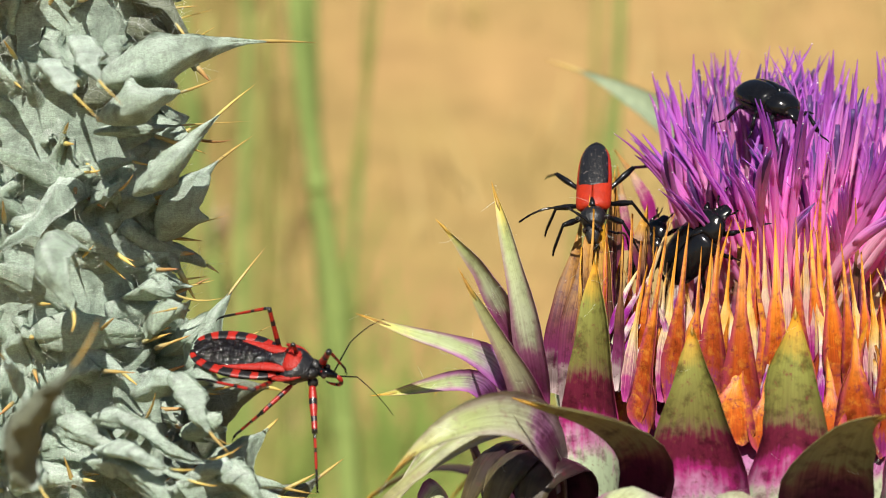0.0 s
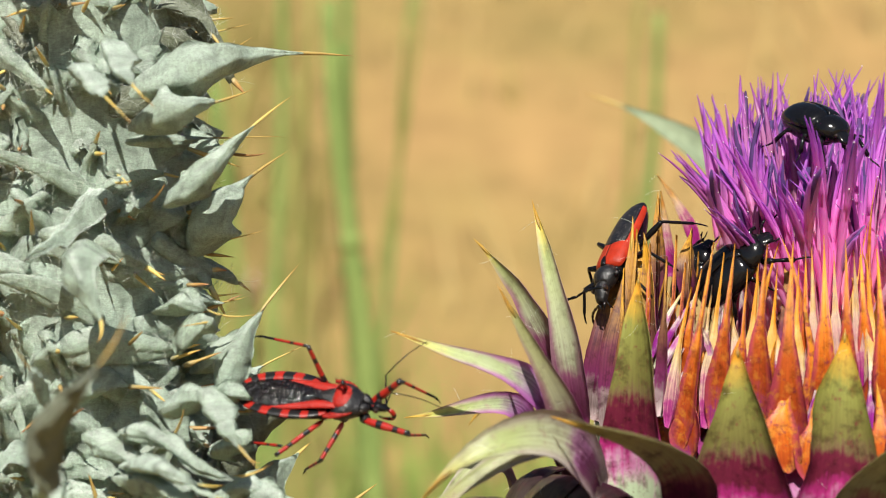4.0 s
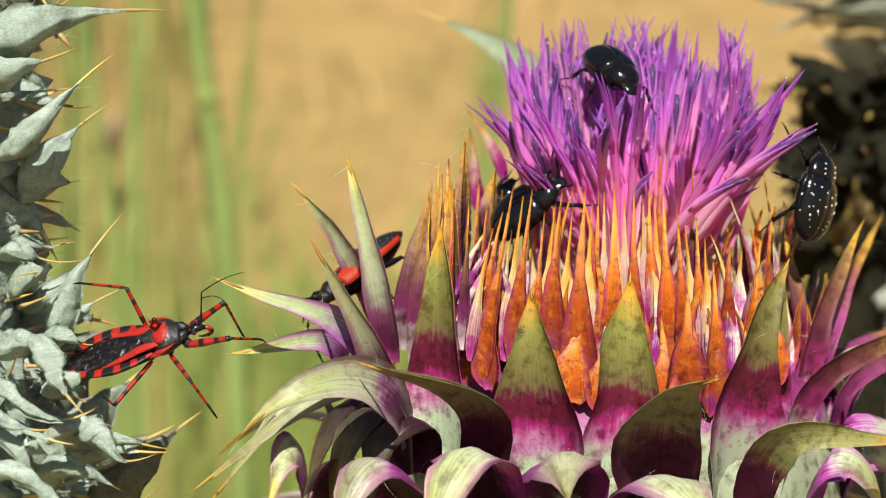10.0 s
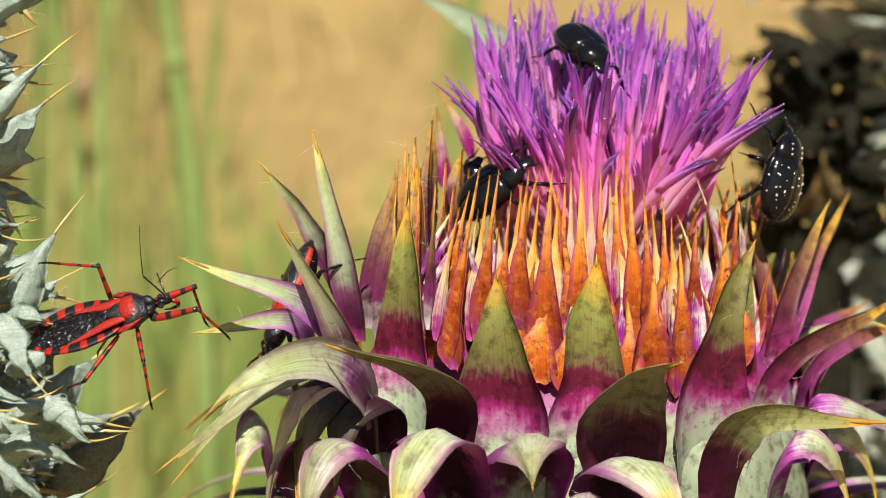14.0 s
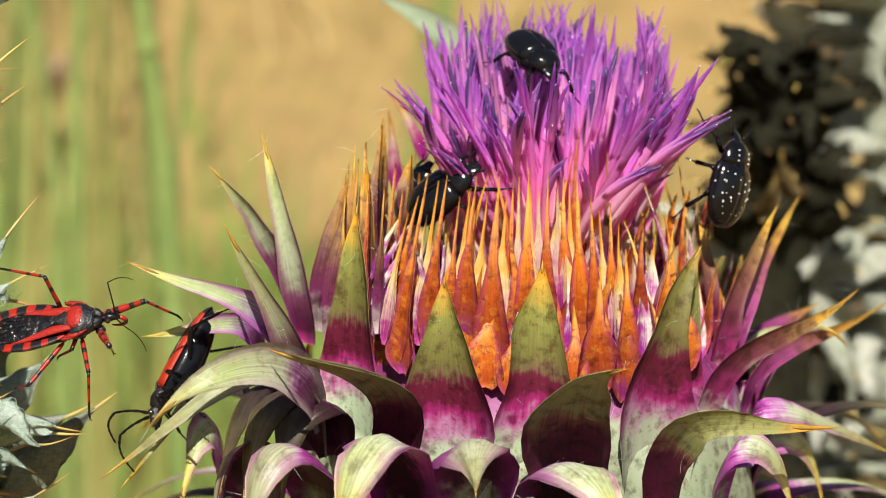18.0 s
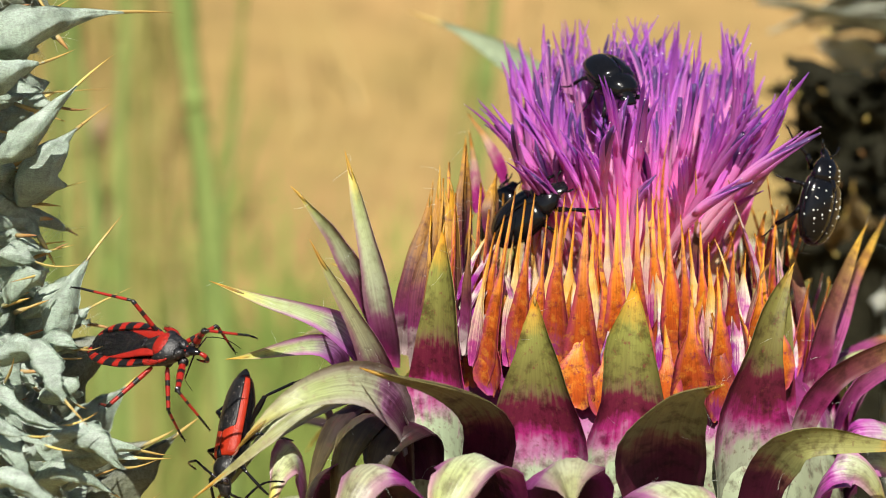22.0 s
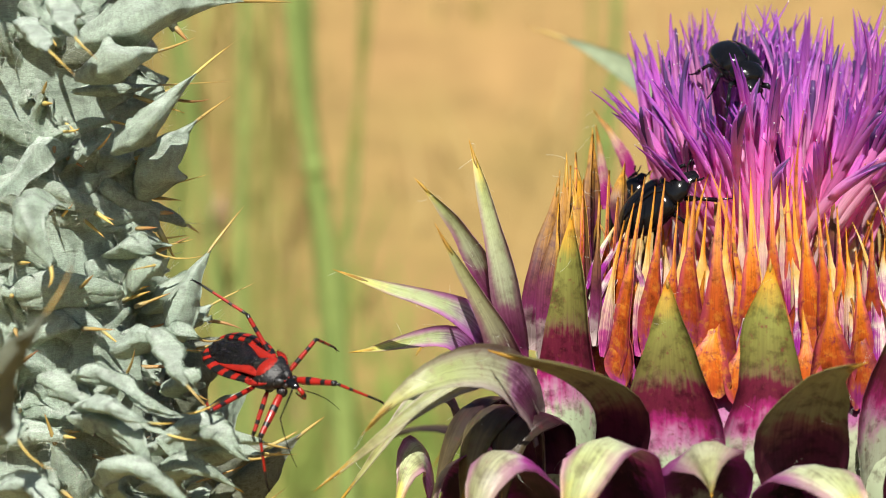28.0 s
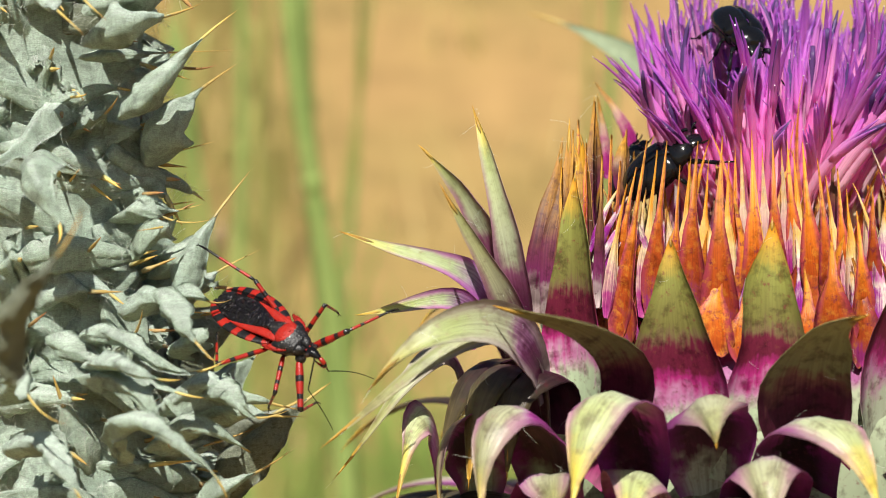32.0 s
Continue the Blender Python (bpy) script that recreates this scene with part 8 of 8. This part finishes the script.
horn_at(17, (-30.13, -15.50, 1.55), (-33.12, -22.50, -6.31), (-0.74, 0.58, 0.26), (3.54, 2.85, -0.37), (4.87, 4.26, -2.93), (0.92, 3.61, -0.35), (1.15, 5.25, -3.32), (-2.77, 3.91, -0.30), (-5.19, 5.80, -3.72), (3.64, -2.80, -0.39), (5.12, -4.16, -2.88), (0.67, -3.62, -0.35), (0.60, -5.26, -3.32), (-2.78, -3.91, -0.30), (-5.22, -5.79, -3.72), (7.08, -0.86, 2.46), (9.27, -4.88, 3.01), (3.43, -2.94, 1.93), (1.30, -6.99, 1.56))
horn_at(18, (-30.33, -18.13, 0.93), (-35.59, -21.87, -9.14), (-0.90, 0.22, 0.28), (3.79, 2.70, -0.41), (5.50, 4.00, -2.78), (1.36, 3.54, -0.36), (2.17, 5.13, -3.26), (-3.26, 3.56, -0.38), (-6.36, 5.20, -3.37), (3.66, -2.78, -0.39), (5.16, -4.15, -2.87), (1.39, -3.53, -0.37), (2.25, -5.12, -3.25), (-3.13, -3.67, -0.36), (-6.05, -5.38, -3.48), (6.28, 0.04, 3.26), (8.10, -4.18, 3.12), (7.72, -1.09, 2.10), (9.73, -4.82, 0.32))
horn_at(19, (-31.03, -17.70, -0.53), (-35.52, -24.30, -9.07), (-0.95, 0.20, 0.25), (3.94, 2.58, -0.44), (5.86, 3.82, -2.68), (0.59, 3.62, -0.35), (0.40, 5.25, -3.32), (-3.16, 3.65, -0.36), (-6.11, 5.35, -3.45), (3.97, -2.56, -0.45), (5.95, -3.77, -2.65), (0.79, -3.62, -0.35), (0.87, -5.26, -3.32), (-3.28, -3.55, -0.39), (-6.40, -5.17, -3.35), (5.94, -1.51, 2.72), (10.12, -3.10, 3.83), (4.83, -3.41, 1.90), (4.92, -7.75, 3.42))
horn_at(20, (-32.28, -17.50, -2.45), (-36.22, -24.50, -9.81), (-0.95, 0.20, 0.25), (3.54, 2.86, -0.37), (4.86, 4.26, -2.93), (0.92, 3.61, -0.35), (1.17, 5.24, -3.32), (-2.77, 3.91, -0.30), (-5.19, 5.80, -3.72), (3.64, -2.80, -0.39), (5.11, -4.17, -2.88), (0.68, -3.62, -0.35), (0.61, -5.26, -3.32), (-2.78, -3.91, -0.30), (-5.22, -5.79, -3.72), (4.46, -1.03, 3.14), (8.12, -2.37, 5.58), (2.43, -1.35, 2.21), (-0.37, -4.24, 4.43))
horn_at(21, (-31.71, -16.92, -4.82), (-37.57, -23.08, -12.87), (-0.60, -0.65, 0.35), (3.80, 2.69, -0.41), (5.51, 4.00, -2.78), (1.36, 3.54, -0.36), (2.17, 5.13, -3.26), (-3.27, 3.56, -0.39), (-6.37, 5.20, -3.36), (3.66, -2.78, -0.39), (5.17, -4.14, -2.86), (1.39, -3.53, -0.37), (2.25, -5.12, -3.25), (-3.14, -3.66, -0.36), (-6.06, -5.38, -3.47), (6.52, -1.76, 2.18), (9.89, -4.87, 2.59), (4.80, -3.76, -0.81), (4.02, -7.19, -3.77))
horn_at(22, (-35.18, -16.16, -2.98), (-36.94, -21.84, -13.23), (-0.72, -0.62, 0.15), (3.93, 2.59, -0.44), (5.86, 3.82, -2.68), (0.58, 3.62, -0.35), (0.39, 5.25, -3.32), (-3.16, 3.65, -0.36), (-6.10, 5.35, -3.46), (3.97, -2.56, -0.45), (5.95, -3.77, -2.65), (0.79, -3.62, -0.35), (0.86, -5.26, -3.32), (-3.28, -3.55, -0.39), (-6.39, -5.18, -3.35), (3.15, -1.56, 2.12), (2.23, -5.24, -0.47), (5.18, -0.52, -3.25), (2.26, 0.37, -6.68))
horn_at(23, (-34.74, -14.50, -7.67), (-32.76, -21.50, -15.76), (0.00, -0.95, 0.10), (3.54, 2.86, -0.37), (4.86, 4.26, -2.93), (0.93, 3.61, -0.35), (1.19, 5.24, -3.32), (-2.78, 3.91, -0.30), (-5.20, 5.80, -3.72), (3.64, -2.80, -0.39), (5.10, -4.17, -2.88), (0.69, -3.62, -0.35), (0.62, -5.26, -3.32), (-2.78, -3.91, -0.30), (-5.21, -5.79, -3.72), (2.75, -1.36, 1.89), (-1.63, -2.75, 2.04), (3.10, 2.04, 1.37), (0.37, 4.39, -1.48))
horn_at(24, (-34.40, -13.50, -8.90), (-34.54, -20.50, -18.11), (-0.10, -0.95, 0.10), (3.80, 2.69, -0.42), (5.52, 3.99, -2.78), (1.35, 3.54, -0.36), (2.16, 5.13, -3.26), (-3.27, 3.56, -0.39), (-6.37, 5.19, -3.36), (3.67, -2.78, -0.39), (5.18, -4.14, -2.86), (1.39, -3.53, -0.37), (2.25, -5.12, -3.25), (-3.14, -3.66, -0.36), (-6.07, -5.37, -3.47), (3.34, -2.02, 1.72), (-0.83, -3.35, 0.33), (2.88, 2.00, 1.04), (-0.84, 3.73, -1.05))
horn_at(27, (-35.25, -11.50, -14.06), (-34.02, -18.50, -22.85), (-0.10, -0.95, 0.10), (3.80, 2.69, -0.42), (5.53, 3.99, -2.78), (1.35, 3.54, -0.36), (2.15, 5.13, -3.26), (-3.27, 3.55, -0.39), (-6.38, 5.19, -3.36), (3.67, -2.78, -0.39), (5.19, -4.13, -2.86), (1.39, -3.53, -0.37), (2.26, -5.12, -3.25), (-3.15, -3.66, -0.36), (-6.08, -5.37, -3.47), (3.10, -1.76, 1.84), (-1.25, -3.17, 1.35), (3.03, 2.13, 1.02), (0.02, 5.25, 2.57))
horn_at(28, (-35.20, -10.50, -17.61), (-34.06, -17.50, -26.01), (-0.10, -0.90, 0.10), (3.93, 2.59, -0.44), (5.85, 3.82, -2.68), (0.57, 3.62, -0.35), (0.37, 5.25, -3.32), (-3.15, 3.66, -0.36), (-6.08, 5.36, -3.46), (3.97, -2.56, -0.45), (5.95, -3.77, -2.65), (0.77, -3.62, -0.35), (0.82, -5.26, -3.32), (-3.27, -3.55, -0.39), (-6.38, -5.19, -3.36), (3.57, -2.20, 1.65), (-0.72, -3.49, 0.62), (3.25, 2.35, 0.77), (-0.62, 4.78, 0.27))
horn_at(30, (-33.21, -9.50, -25.10), (-32.15, -16.50, -33.44), (0.00, -0.90, 0.10), (3.81, 2.68, -0.42), (5.54, 3.98, -2.78), (1.35, 3.54, -0.36), (2.14, 5.14, -3.26), (-3.28, 3.55, -0.39), (-6.39, 5.18, -3.36), (3.68, -2.78, -0.39), (5.20, -4.13, -2.86), (1.39, -3.53, -0.37), (2.26, -5.12, -3.25), (-3.15, -3.65, -0.36), (-6.09, -5.36, -3.46), (3.68, -2.47, 1.17), (-0.58, -3.62, -0.10), (3.32, 2.32, 1.05), (-0.57, 4.72, 0.57))
horn_at(32, (-33.95, -9.50, -27.89), (-32.92, -16.50, -36.25), (0.00, -0.90, 0.10), (3.53, 2.86, -0.37), (4.84, 4.27, -2.93), (0.95, 3.61, -0.35), (1.24, 5.24, -3.32), (-2.78, 3.91, -0.30), (-5.21, 5.79, -3.72), (3.63, -2.81, -0.39), (5.08, -4.18, -2.89), (0.70, -3.62, -0.35), (0.67, -5.26, -3.32), (-2.78, -3.91, -0.30), (-5.20, -5.80, -3.72), (3.70, -2.47, 1.16), (-0.57, -3.61, -0.10), (3.34, 2.32, 1.07), (-0.57, 4.70, 0.57))


def move_insect(root, limbs, hips, keys, x_tail):
    walk(root, [(t, stance(tail, front, up, x_tail)) for t, tail, front, up, _ in keys])
    for i, (upper, lower) in enumerate(limbs):
        rows_a, rows_b = [], []
        for t, _, _, _, joints in keys:
            knee, foot = joints[2 * i], joints[2 * i + 1]
            rows_a.append((t, along(hips[i], knee)))
            rows_b.append((t, along(knee, foot)))
        walk(upper, rows_a)
        walk(lower, rows_b)


def motions():
    move_insect(bug, bug_limbs, BUG_HIPS, BUG_KEYS, -8.3)
    move_insect(longhorn, longhorn_limbs, BEETLE_HIPS, HORN_KEYS, -6.7)
    walk(chafer_top, [(0, stance((-2.13, -6.80, 26.52), (3.30, -15.20, 23.29), (0.1, -0.45, 0.9), -4.0)), (6, stance((-2.08, -6.80, 26.41), (3.24, -15.20, 22.97), (0.1, -0.45, 0.9), -4.0)), (9, stance((-1.62, -6.80, 27.14), (2.73, -15.80, 22.36), (0.2, -0.5, 0.85), -4.0)), (13, stance((-1.30, -6.80, 27.24), (2.96, -15.80, 22.50), (0.2, -0.5, 0.85), -4.0)), (19, stance((-1.08, -6.80, 27.23), (3.15, -15.80, 22.50), (0.2, -0.5, 0.85), -4.0)), (23, stance((-1.80, -6.80, 26.45), (1.80, -15.80, 21.51), (0.2, -0.5, 0.85), -4.0)), (28, stance((-1.90, -6.80, 26.51), (1.52, -15.80, 21.09), (0.2, -0.5, 0.85), -4.0)), (32, stance((-1.70, -6.80, 26.79), (1.71, -15.80, 20.80), (0.2, -0.5, 0.85), -4.0))])
    walk(chafer_side, [(0, stance((-9.63, -12.5, 8.59), (-5.02, -15.0, 14.78), (-0.45, -0.75, 0.3), -3.978)), (6, stance((-11.24, -12.5, 8.97), (-5.85, -15.0, 14.06), (-0.45, -0.7, 0.4), -3.978)), (9, stance((-11.60, -12.5, 9.46), (-5.49, -15.0, 14.56), (-0.45, -0.7, 0.4), -3.978)), (19, stance((-11.55, -12.5, 9.20), (-5.34, -15.0, 14.80), (-0.45, -0.7, 0.4), -3.978)), (28, stance((-11.76, -12.5, 9.04), (-5.73, -15.0, 14.12), (-0.45, -0.7, 0.4), -3.978)), (32, stance((-11.67, -12.5, 9.22), (-5.51, -15.0, 14.23), (-0.45, -0.7, 0.4), -3.978))])
    walk(chafer_spot, [(0, stance((18.57, -13.0, 8.47), (20.47, -12.0, 16.7), (0.72, -0.68, 0.1), -4.692)), (32, stance((18.57, -13.0, 8.47), (20.47, -12.0, 16.7), (0.72, -0.68, 0.1), -4.692))])
    walk(chafer_low, [(0, stance((-12.23, -6.00, 8.70), (-9.76, -6.00, 14.62), (-0.5, -0.6, 0.3), -3.06)), (32, stance((-12.23, -6.00, 8.70), (-9.76, -6.00, 14.62), (-0.5, -0.6, 0.3), -3.06))])


motions()
